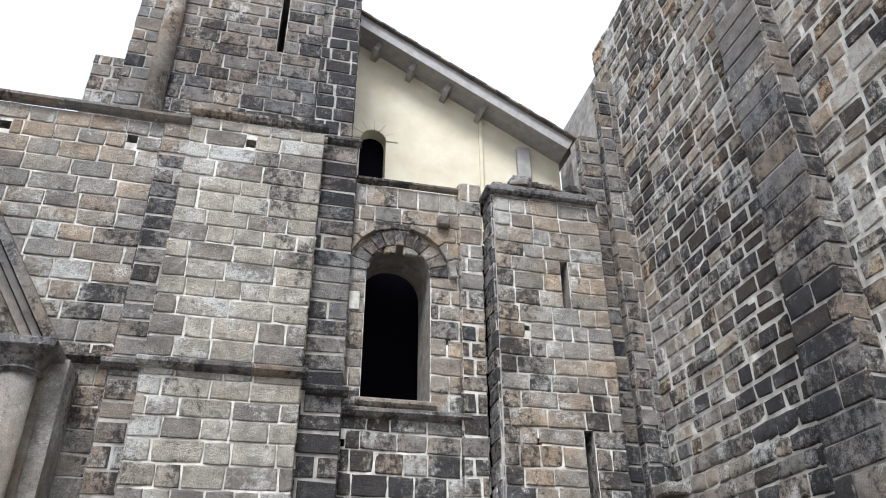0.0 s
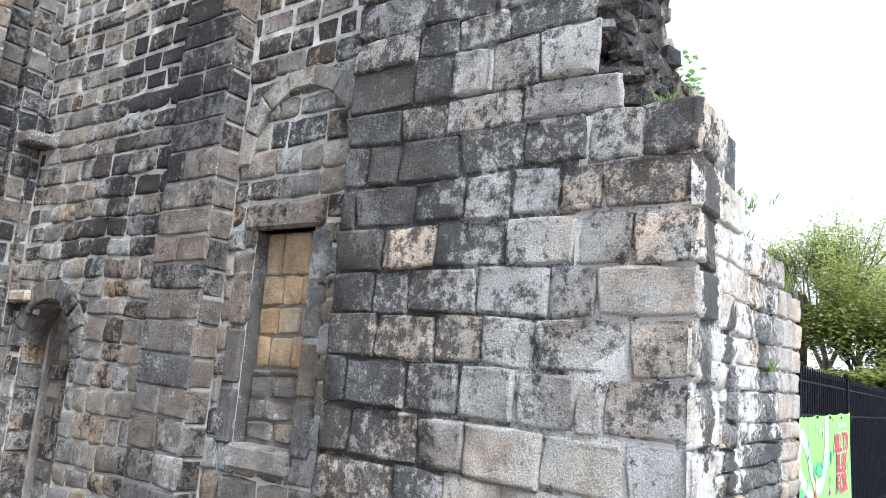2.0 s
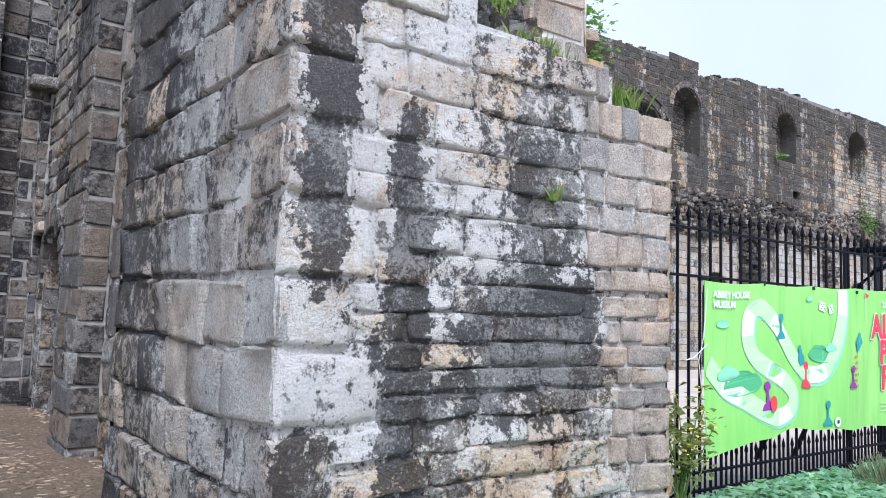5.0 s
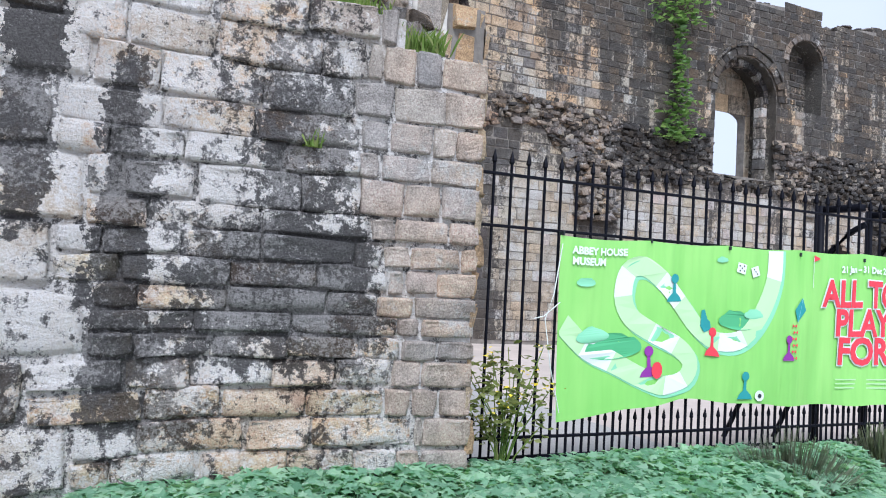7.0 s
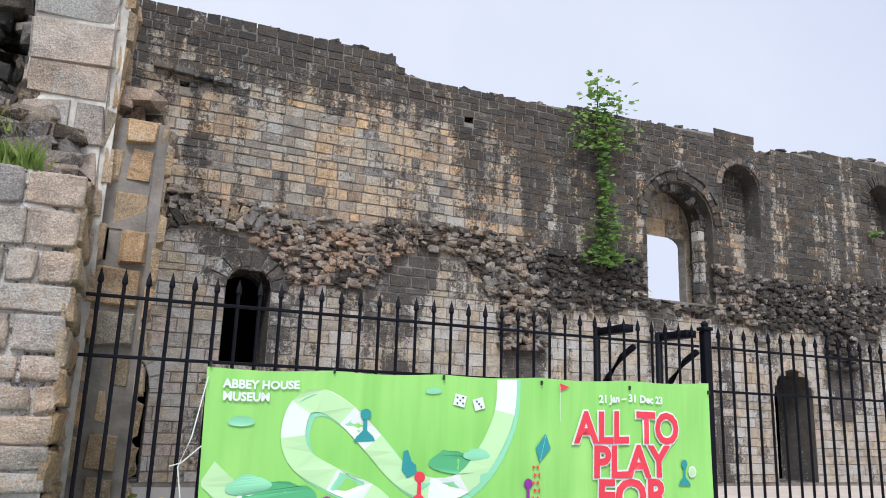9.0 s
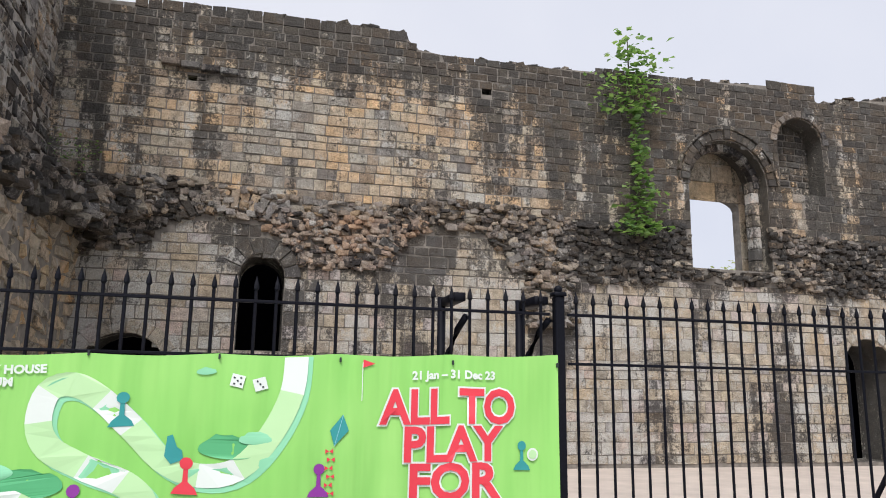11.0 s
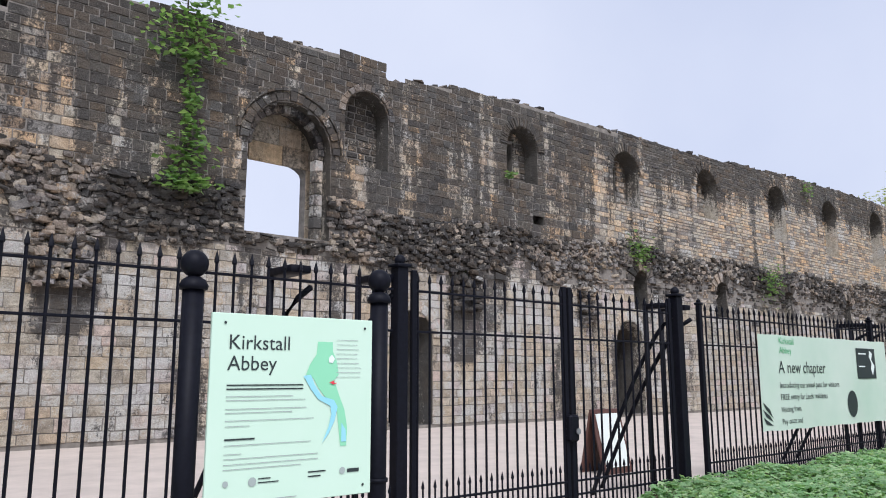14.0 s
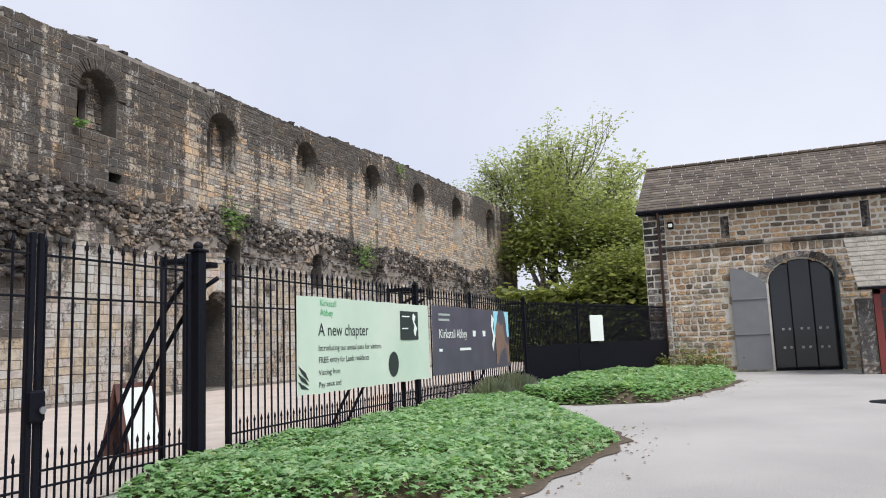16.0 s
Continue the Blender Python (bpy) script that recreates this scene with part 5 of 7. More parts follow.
INK = {k: ink("print_" + k, c) for k, c in dict(white=(0.75, 0.8, 0.75), red=(0.75, 0.045, 0.07), teal=(0.03, 0.3, 0.3), purple=(0.25, 0.03, 0.3), pale=(0.5, 0.76, 0.4), mid=(0.09, 0.42, 0.18), black=(0.02, 0.03, 0.03), blue=(0.3, 0.65, 0.75), grey=(0.35, 0.4, 0.37), mint=(0.27, 0.66, 0.4), shade=(0.15, 0.42, 0.14)).items()}


def cloth(name, w, h, nu, nv, place, mat, parent, back=True):
    vs = [place(w * i / nu, h * j / nv, 0) for j in range(nv + 1) for i in range(nu + 1)]
    fs = [(j * (nu + 1) + i, j * (nu + 1) + i + 1, (j + 1) * (nu + 1) + i + 1, (j + 1) * (nu + 1) + i) for j in range(nv) for i in range(nu)]
    return mesh_of(name, vs, fs, mat, True, parent)


def build_green_banner():
    w, h, x0, z1, y = 3.83, 1.27, 8.83, 1.44, 1.36
    n = Nodes("green_banner_cloth")
    c = n.ramp(n.noise(0.8, 3, n.pos(1, 1, 1)), [(0.3, (0.24, 0.6, 0.12)), (0.7, (0.33, 0.69, 0.17))])
    stripe = n.noise(5, 2, n.pos(1.6, 1, 0.15))
    c = n.mix(0.25, c, n.ramp(stripe, [(0.35, 0.35), (0.65, 0.7)]), "OVERLAY")
    n.bump(stripe, 0.3, 0.05)
    m = n.done(c, 0.5)

    def edges(u):
        return 1.41 + 0.023 * u, float(np.interp(u, [0, 0.25, 1.1, 2.1, 3.8], [0.13, 0.16, 0.28, 0.21, 0.19]))

    def place(u, v, off):
        # v: down from the top edge; the lower corner sags free of its tie; shallow waves
        k = v / h
        top, foot = edges(u)
        sag = 0.016 * abs(math.sin(u * 4.13)) * (1 - k) + 0.008 * math.sin(u * 9) * k
        wave_y = 0.014 * math.sin(u * 5.2 + 0.6) * (0.3 + k) + 0.005 * math.sin(u * 17 + v * 3) + 0.02 * k * math.sin(u * 2.1 + v * 2)
        return Vector((x0 + u + 0.04 * k * max(0, 1 - u), y - 0.015 + wave_y - off, top - k * (top - foot) - sag))
    b = cloth("green_banner", w, h, 60, 8, place, m, None)
    tagged(b, "green printed vinyl banner with winding board-game path tied to railings", "banner")

    def W(x, z):
        """From a place on the fence to the cloth's own measure."""
        top, foot = edges(x - x0)
        return x - x0, (top - z) / (top - foot) * h
    path = [(10.85, 1.49), (10.83, 1.22), (10.71, 0.95), (10.53, 0.75), (10.29, 0.71), (10.08, 0.8), (9.89, 1.0), (9.71, 1.16), (9.54, 1.24), (9.41, 1.2), (9.37, 1.02), (9.44, 0.87), (9.63, 0.77), (9.86, 0.68), (10.0, 0.55), (9.94, 0.43), (9.75, 0.39), (9.51, 0.45), (9.28, 0.55), (9.05, 0.66), (8.86, 0.81)]
    pts = [Vector(W(*p)) for p in path]
    # smooth it
    fine = []
    for i in range(len(pts) - 1):
        a, p, q, d = pts[max(0, i - 1)], pts[i], pts[i + 1], pts[min(len(pts) - 1, i + 2)]
        for k in range(4):
            t = k / 4
            fine.append(0.5 * ((2 * p) + (q - a) * t + (2 * a - 5 * p + 4 * q - d) * t * t + (3 * p - a - 3 * q + d) * t ** 3))
    fine.append(pts[-1])
    hw = 0.075
    side = []
    for i, p in enumerate(fine):
        d = (fine[min(i + 1, len(fine) - 1)] - fine[max(0, i - 1)]).normalized()
        side.append(Vector((-d.y, d.x)))
    for mat, off, s in ((INK["mint"], 0.003, 0.03), (None, 0.006, 0.0)):
        for g in range(0, len(fine) - 1, 4):
            seg = list(range(g, min(g + 5, len(fine))))
            q = [fine[i] + side[i] * hw + Vector((s, s)) for i in seg] + [fine[i] - side[i] * hw + Vector((s, s)) for i in reversed(seg)]
            q = [(max(0.01, a), min(h - 0.02, max(0.01, v))) for a, v in q]
            flat("path_square", q, mat or (INK["white"] if (g // 4) % 3 == 0 else INK["pale"]), place, b, off)

    def pawn(px, pv, s, mat, name="game_piece"):
        u, v = W(px, pv)
        ring = [(u + 0.3 * s * math.cos(a), v - 1.0 * s + 0.3 * s * math.sin(a)) for a in np.linspace(0, 2 * math.pi, 13)[:-1]]
        flat(name + "_head", ring, mat, place, b, 0.012)
        flat(name, [(u - 0.6 * s, v + 0.5 * s), (u + 0.6 * s, v + 0.5 * s), (u + 0.45 * s, v + 0.2 * s), (u + 0.12 * s, v - 0.1 * s), (u + 0.1 * s, v - 0.8 * s), (u - 0.1 * s, v - 0.8 * s), (u - 0.12 * s, v - 0.1 * s), (u - 0.45 * s, v + 0.2 * s)], mat, place, b, 0.01)
    for px, pz, size, tone in ((9.83, 1.06, 0.125, "teal"), (10.22, 0.66, 0.13, "red"), (11.02, 0.63, 0.115, "purple"), (9.6, 0.51, 0.13, "purple"), (12.38, 0.78, 0.105, "teal"), (10.56, 0.33, 0.125, "teal")):
        pawn(px, pz, size, INK[tone])

    def round_shape(name, x, z, r, mat, off=0.01, flatten=1.0):
        u, v = W(x, z)
        flat(name, [(u + r * math.cos(a), v + r * flatten * math.sin(a)) for a in np.linspace(0, 6.283, 15)[:-1]], mat, place, b, off)
    for px, pz, d, spots in ((10.49, 1.285, 0.2, ((-0.02, -0.02), (0.02, 0.02), (0, 0), (0.02, -0.02), (-0.02, 0.02))), (10.63, 1.27, -0.3, ((-0.018, -0.018), (0.018, 0.018), (0, 0)))):
        u, v = W(px, pz)
        s = 0.048
        flat("die", [(u + s * 1.2 * math.cos(a + d), v + s * 1.2 * math.sin(a + d)) for a in (0.785, 2.356, 3.927, 5.498)], INK["white"], place, b, 0.01)
        for du, dv in spots:
            flat("pip", [(u + du + 0.007 * math.cos(a), v + dv + 0.007 * math.sin(a)) for a in np.linspace(0, 6.28, 7)[:-1]], INK["black"], place, b, 0.013)
    u, v = W(11.28, 1.42)
    flat("flag", [(u, v - 0.02), (u + 0.08, v + 0.005), (u, v + 0.035)], INK["red"], place, b, 0.01)
    flat("flag_pole", [(u - 0.005, v), (u, v), (u, v + 0.25), (u - 0.005, v + 0.25)], INK["white"], place, b, 0.01)
    u, v = W(11.14, 0.98)
    flat("kite", [(u + 0.02, v - 0.1), (u + 0.06, v - 0.0), (u - 0.03, v + 0.1), (u - 0.06, v + 0.0)], INK["teal"], place, b, 0.01)
    flat("kite_spar", [(u + 0.02, v - 0.1), (u + 0.023, v - 0.1), (u - 0.027, v + 0.1), (u - 0.03, v + 0.1)], INK["blue"], place, b, 0.013)
    for k in range(6):
        kx, kv = u - 0.06 + 0.012 * (k % 2), v + 0.13 + k * 0.052
        flat("kite_tail", [(kx - 0.025, kv - 0.015), (kx, kv), (kx - 0.025, kv + 0.015)], INK["red"], place, b, 0.01)
        flat("kite_tail", [(kx + 0.025, kv - 0.015), (kx, kv), (kx + 0.025, kv + 0.015)], INK["red"], place, b, 0.01)
    u, v = W(10.13, 0.86)
    flat("hand_card", [(u - 0.03, v - 0.09), (u + 0.0, v - 0.1), (u + 0.03, v - 0.02), (u + 0.06, v), (u + 0.07, v + 0.06), (u + 0.0, v + 0.09), (u - 0.04, v + 0.04)], INK["teal"], place, b, 0.01)
    rr = random.Random(2)
    for px, pz, r, tone in ((9.3, 0.63, 0.24, "mid"), (9.12, 0.72, 0.14, "mint"), (10.48, 0.86, 0.2, "mid"), (10.62, 0.92, 0.1, "mint"), (9.05, 1.1, 0.08, "mint"), (10.3, 1.33, 0.06, "mint")):
        u, v = W(px, pz)
        flat("bush_shape", [(u + r * math.cos(a), v + (0.28 if a < 3.14 else 0.5) * r * (rr.uniform(0.7, 1.2) if a > 3.14 else 1) * math.sin(a)) for a in np.linspace(0, 6.28, 25)[:-1]], INK[tone], place, b, 0.009)
    round_shape("racket", 12.46, 0.83, 0.042, INK["white"], 0.013)
    round_shape("racket_strings", 12.46, 0.83, 0.03, INK["pale"], 0.016)
    round_shape("rugby_ball", 9.67, 0.5, 0.05, INK["red"], 0.013, 1.3)
    round_shape("football", 10.7, 0.29, 0.045, INK["white"], 0.013)
    round_shape("football_patch", 10.7, 0.29, 0.018, INK["black"], 0.016)

    def up(u, v, off):
        return place(u, -v, off)
    for body, px, pz, width in (("ALL TO", 11.87, 1.035, 0.93), ("PLAY", 11.89, 0.79, 0.68), ("FOR", 11.9, 0.55, 0.62)):
        u, v = W(px, pz)
        text_shape("lettering_edge", body, 0.31, u, -v, INK["white"], up, b, 0.012, "CENTER", 0.022, width=width + 0.03)
        text_shape("lettering", body, 0.31, u, -v, INK["red"], up, b, 0.018, "CENTER", 0.01, width=width)
    for body, px, pz, size, al in (("21 Jan \u2013 31 Dec 23", 11.9, 1.325, 0.075, "CENTER"), ("ABBEY HOUSE", 8.93, 1.3, 0.072, "LEFT"), ("MUSEUM", 8.93, 1.225, 0.072, "LEFT")):
        u, v = W(px, pz)
        text_shape("lettering", body, size, u, -v, INK["white"], up, b, 0.012, al, 0.003, width=0.0)
    u, v = W(11.6, 0.42)
    for k in range(3):
        flat("text_line", [(u, v + k * 0.035), (u + 0.62, v + k * 0.035), (u + 0.62, v + 0.01 + k * 0.035), (u, v + 0.01 + k * 0.035)], INK["pale"], place, b, 0.01)
    # ties
    bm = bmesh.new()
    tube(bm, [(8.84, 1.33, 1.35), (8.78, 1.32, 1.0), (8.72, 1.32, 0.83), (8.78, 1.32, 0.5), (8.87, 1.33, 0.2)], [0.004] * 5, 5)
    part("tie_rope", bm, INK["white"], b)
    bm = bmesh.new()
    tube(bm, [(8.84, 1.33, 0.95), (8.74, 1.37, 0.85), (8.68, 1.4, 0.83)], [0.004] * 3, 5)
    part("tie_rope", bm, INK["white"], b)
    bm = bmesh.new()
    bb = boxes("cable_tie", [(8.85 + i * 0.76 - 0.006, 8.85 + i * 0.76 + 0.006, 1.33, 1.42, 1.41, 1.44) for i in range(6)], INK["black"], b, bev=0.002)
    bm.free()


def bars(place, parent, u, v, w, n, step, mat, rng, th=0.008, off=0.004):
    for k in range(n):
        ww = w * rng.uniform(0.8, 1.0)
        flat("text_line", [(u, v + k * step), (u + ww, v + k * step), (u + ww, v + k * step + th), (u, v + k * step + th)], mat, place, parent, off)


def build_map_board():
    rng = random.Random(4)
    sg = empty("map_board", 15.68, 0.0, GROUND, "pale mint map board on two black posts with ball finials", "sign")
    inv = sg.matrix_world.inverted()
    kids = []
    for x in (15.12, 16.28):
        bm = bmesh.new()
        tube(bm, [(x, 0.02, GROUND), (x, 0.02, 1.5)], [0.055, 0.055], 14)
        tube(bm, [(x, 0.02, 1.5), (x, 0.02, 1.52), (x, 0.02, 1.55), (x, 0.02, 1.57)], [0.07, 0.075, 0.06, 0.03], 14)
        tube(bm, [(x, 0.02, 0.45), (x, 0.02, 0.47)], [0.065, 0.065], 14)
        kids.append(part("post", bm, M_IRON, None, "", True))
        bm = bmesh.new()
        bmesh.ops.create_uvsphere(bm, u_segments=16, v_segments=10, radius=0.072, matrix=Matrix.Translation((x, 0.02, 1.635)))
        kids.append(part("finial", bm, M_IRON, None, "", True))
    x0, z1, w, h = 15.2, 1.385, 0.985, 0.98
    board = boxes("panel", [(x0, x0 + w, -0.05, -0.03, z1 - h, z1)], ink("mint_panel", (0.58, 0.76, 0.6), 0.35), None, "pale mint printed panel", bev=0.003)
    kids.append(board)

    def place(u, v, off):
        return Vector((x0 + u, -0.05 - off, z1 - v))

    def up(u, v, off):
        return place(u, -v, off)
    text_shape("lettering", "Kirkstall\nAbbey", 0.108, 0.09, -0.185, INK["black"], up, board, 0.003)
    s = w / 250.0
    k = 0.00394

    def chart(name, pts, mat, off):
        flat(name, [((a - 707) * k, (b - 570) * k) for a, b in pts], mat, place, board, off)
    chart("map_shape", [(864, 604), (888, 604), (889, 618), (896, 632), (899, 650), (892, 658), (900, 678), (910, 700), (915, 725), (914, 750), (904, 750), (900, 720), (896, 690), (880, 684), (866, 668), (858, 655), (846, 650), (852, 636), (862, 622)], INK["mint"], 0.003)
    chart("map_river", [(842, 652), (853, 650), (860, 664), (872, 680), (892, 686), (898, 696), (893, 715), (884, 732), (874, 744), (884, 722), (888, 705), (886, 694), (866, 684), (854, 670)], INK["blue"], 0.006)
    chart("map_river", [(905, 718), (912, 728), (913, 744), (905, 744)], INK["blue"], 0.006)
    chart("map_pond", [(882, 626), (887, 622), (892, 628), (888, 634), (882, 633)], INK["white"], 0.006)
    chart("map_mark", [(883, 661), (892, 658), (890, 661), (896, 662), (890, 664)], INK["red"], 0.009)
    for v, ww, th, tone in ((663, 112, 1.8, "black"), (668, 112, 1.8, "black"), (678, 97, 1.0, "grey"), (683, 116, 1.0, "grey"), (694, 118, 1.0, "grey"), (699, 96, 1.0, "grey"), (709, 130, 1.0, "grey"), (716, 34, 1.0, "grey"),
                            (732, 42, 2.2, "black"), (740, 126, 1.0, "grey"), (751, 24, 1.0, "grey"), (757, 138, 1.0, "grey"), (764, 138, 1.0, "grey"), (770, 112, 1.0, "grey")):
        chart("text_line", [(730, v), (730 + ww, v), (730 + ww, v + th), (730, v + th)], INK[tone], 0.004)
    for u, v, ww, tone in ((752, 811, 84, "grey"), (752, 823, 38, "grey"), (752, 829, 108, "grey")):
        chart("text_line", [(u, v), (u + ww, v), (u + ww, v + 1.2), (u, v + 1.2)], INK[tone], 0.004)
    for u, v, r in ((771, 788, 6), (908, 784, 5), (734, 788, 4), (732, 814, 4), (743, 812, 4)):
        chart("logo_mark", [(u + r * math.cos(a), v + r * math.sin(a)) for a in np.linspace(0, 6.28, 11)[:-1]], INK["grey"] if r != 4 else INK["red" if v > 800 else "grey"], 0.004)
    for u, v, ww, th in ((779, 784, 18, 1.5), (779, 789, 30, 1.5), (853, 781, 28, 1.8), (853, 787, 20, 1.8), (916, 782, 20, 5)):
        chart("logo_text", [(u, v), (u + ww, v), (u + ww, v + th), (u, v + th)], INK["black"], 0.004)
    bars(place, board, 0.74, 0.12, 0.17, 9, 0.026, INK["grey"], rng, 0.003)
    for u in (0.07, 0.93):
        for v in (0.05, 0.93):
            flat("bolt", [(u + 0.008 * math.cos(a), v + 0.008 * math.sin(a)) for a in np.linspace(0, 6.28, 9)[:-1]], INK["black"], place, board, 0.004)
    for k in kids:
        k.parent = sg
        k.matrix_parent_inverse = inv


def build_far_banners():
    rng = random.Random(6)

    def make(x0, w, z1, h, mat, label, yy=1.36):
        def place(u, v, off):
            k = v / h
            return Vector((x0 + u, yy - 0.012 + 0.012 * math.sin(u * 4 + 1) * (0.4 + k) - off, z1 - v + 0.012 * math.sin(u * 9) * (k - 0.4)))
        b = cloth("vinyl_banner", w, h, 24, 6, place, mat, None)
        tagged(b, label, "banner")
        return b, place
    n = Nodes("pale_banner")
    c = n.ramp(n.axis(0), [(0, (0.5, 0.62, 0.48)), (1, (0.5, 0.62, 0.48))])
    mat = n.done(n.mix(0.5, c, n.ramp(n.noise(0.9, 3), [(0.3, (0.45, 0.6, 0.5)), (0.7, (0.68, 0.72, 0.66))])), 0.45)
    b, place = make(23.35, 4.2, 1.62, 1.28, mat, "pale green vinyl banner with dark lettering tied to the railings")

    def up(u, v, off):
        return place(u, -v, off)
    text_shape("lettering", "Kirkstall\nAbbey", 0.13, 0.55, -0.12, INK["mid"], up, b, 0.006)
    text_shape("lettering", "A new chapter", 0.24, 0.5, -0.52, INK["black"], up, b, 0.006)
    for k, t in enumerate(("Introducing our annual pass for visitors", "FREE entry for Leeds residents", "Visiting from", "Pay once and")):
        text_shape("lettering", t, 0.115 if k < 2 else 0.105, 0.5, -0.72 - k * 0.16, INK["black"], up, b, 0.006)
    flat("dark_square", [(3.05, 0.12), (3.75, 0.12), (3.75, 0.6), (3.05, 0.6)], INK["black"], place, b, 0.006)
    bars(place, b, 3.12, 0.2, 0.35, 2, 0.2, INK["white"], rng, 0.02, 0.01)
    flat("swirl", [(3.55, 0.15), (3.65, 0.2), (3.6, 0.3), (3.7, 0.4), (3.62, 0.55), (3.56, 0.45), (3.6, 0.36), (3.52, 0.25)], INK["white"], place, b, 0.01)
    flat("roundel", [(2.75 + 0.2 * math.cos(a), 0.98 + 0.2 * math.sin(a)) for a in np.linspace(0, 6.28, 19)[:-1]], INK["black"], place, b, 0.006)
    for k in range(3):
        flat("bird_stroke", [(0.02, 0.9 + k * 0.1), (0.2, 1.0 + k * 0.09), (0.28, 1.12 + k * 0.05), (0.1, 1.0 + k * 0.1)], INK["black"], place, b, 0.006)
    mat = simple("dark_banner", (0.075, 0.075, 0.1), 0.4, vary=0.3, scale=2)
    b, place = make(27.75, 4.6, 1.64, 1.28, mat, "dark grey vinyl banner with pale lettering tied to the railings")

    def up2(u, v, off):
        return place(u, -v, off)
    text_shape("lettering", "Kirkstall Abbey", 0.24, 0.3, -0.6, INK["white"], up2, b, 0.006)
    bars(place, b, 0.3, 0.14, 0.6, 2, 0.1, INK["grey"], rng, 0.04, 0.006)
    bars(place, b, 0.3, 0.8, 2.1, 1, 0.1, INK["white"], rng, 0.05, 0.006)
    bars(place, b, 2.1, 0.46, 0.85, 1, 0.1, INK["white"], rng, 0.12, 0.006)
    flat("photo_sky", [(3.5, 0.02), (4.58, 0.02), (4.58, 0.6), (3.5, 0.6)], INK["blue"], place, b, 0.006)
    flat("photo_tower", [(3.6, 1.2), (3.6, 0.4), (3.75, 0.2), (3.95, 0.35), (4.1, 0.3), (4.25, 0.7), (4.55, 0.8), (4.55, 1.2)], simple("photo_print", (0.2, 0.13, 0.1), 0.5), place, b, 0.01)
    flat("swirl", [(3.35, 0.1), (3.5, 0.2), (3.42, 0.4), (3.55, 0.6), (3.4, 0.9), (3.33, 0.75), (3.42, 0.6), (3.3, 0.35)], INK["white"], place, b, 0.012)
    # small white notice further on
    nt = slab("notice_sheet", Face((36.9, 0.33, 0), (0.95, -0.314, 0), (-0.314, -0.95, 0)), [(0, 0.85), (0.75, 0.85), (0.75, 1.6), (0, 1.6)], [], 0.02, 0.01, INK["white"])
    nt["kind"] = ""
    tagged(nt, "small white notice fixed to the far railings", "notice")
    # sandwich board inside the fence
    sb = empty("sandwich_board", 22.9, 3.6, GROUND, "brown framed folding board with a white sheet on the paving", "sign")
    wood = simple("dark_board_wood", (0.1, 0.045, 0.035), 0.6)
    for s in (-1, 1):
        bm = bmesh.new()
        box_into(bm, -0.33, 0.33, -0.02, 0.02, 0, 0.95, 0.01)
        o = part("board_side", bm, wood, sb)
        o.matrix_basis = pose(0, s * 0.22, 0, s * 13, 0, 0)
        if s < 0:
            bm = bmesh.new()
            box_into(bm, -0.27, 0.27, -0.03, -0.022, 0.1, 0.88, 0.002)
            part("poster", bm, INK["white"], o, "plain white sheet")


build_green_banner()
build_map_board()
build_far_banners()


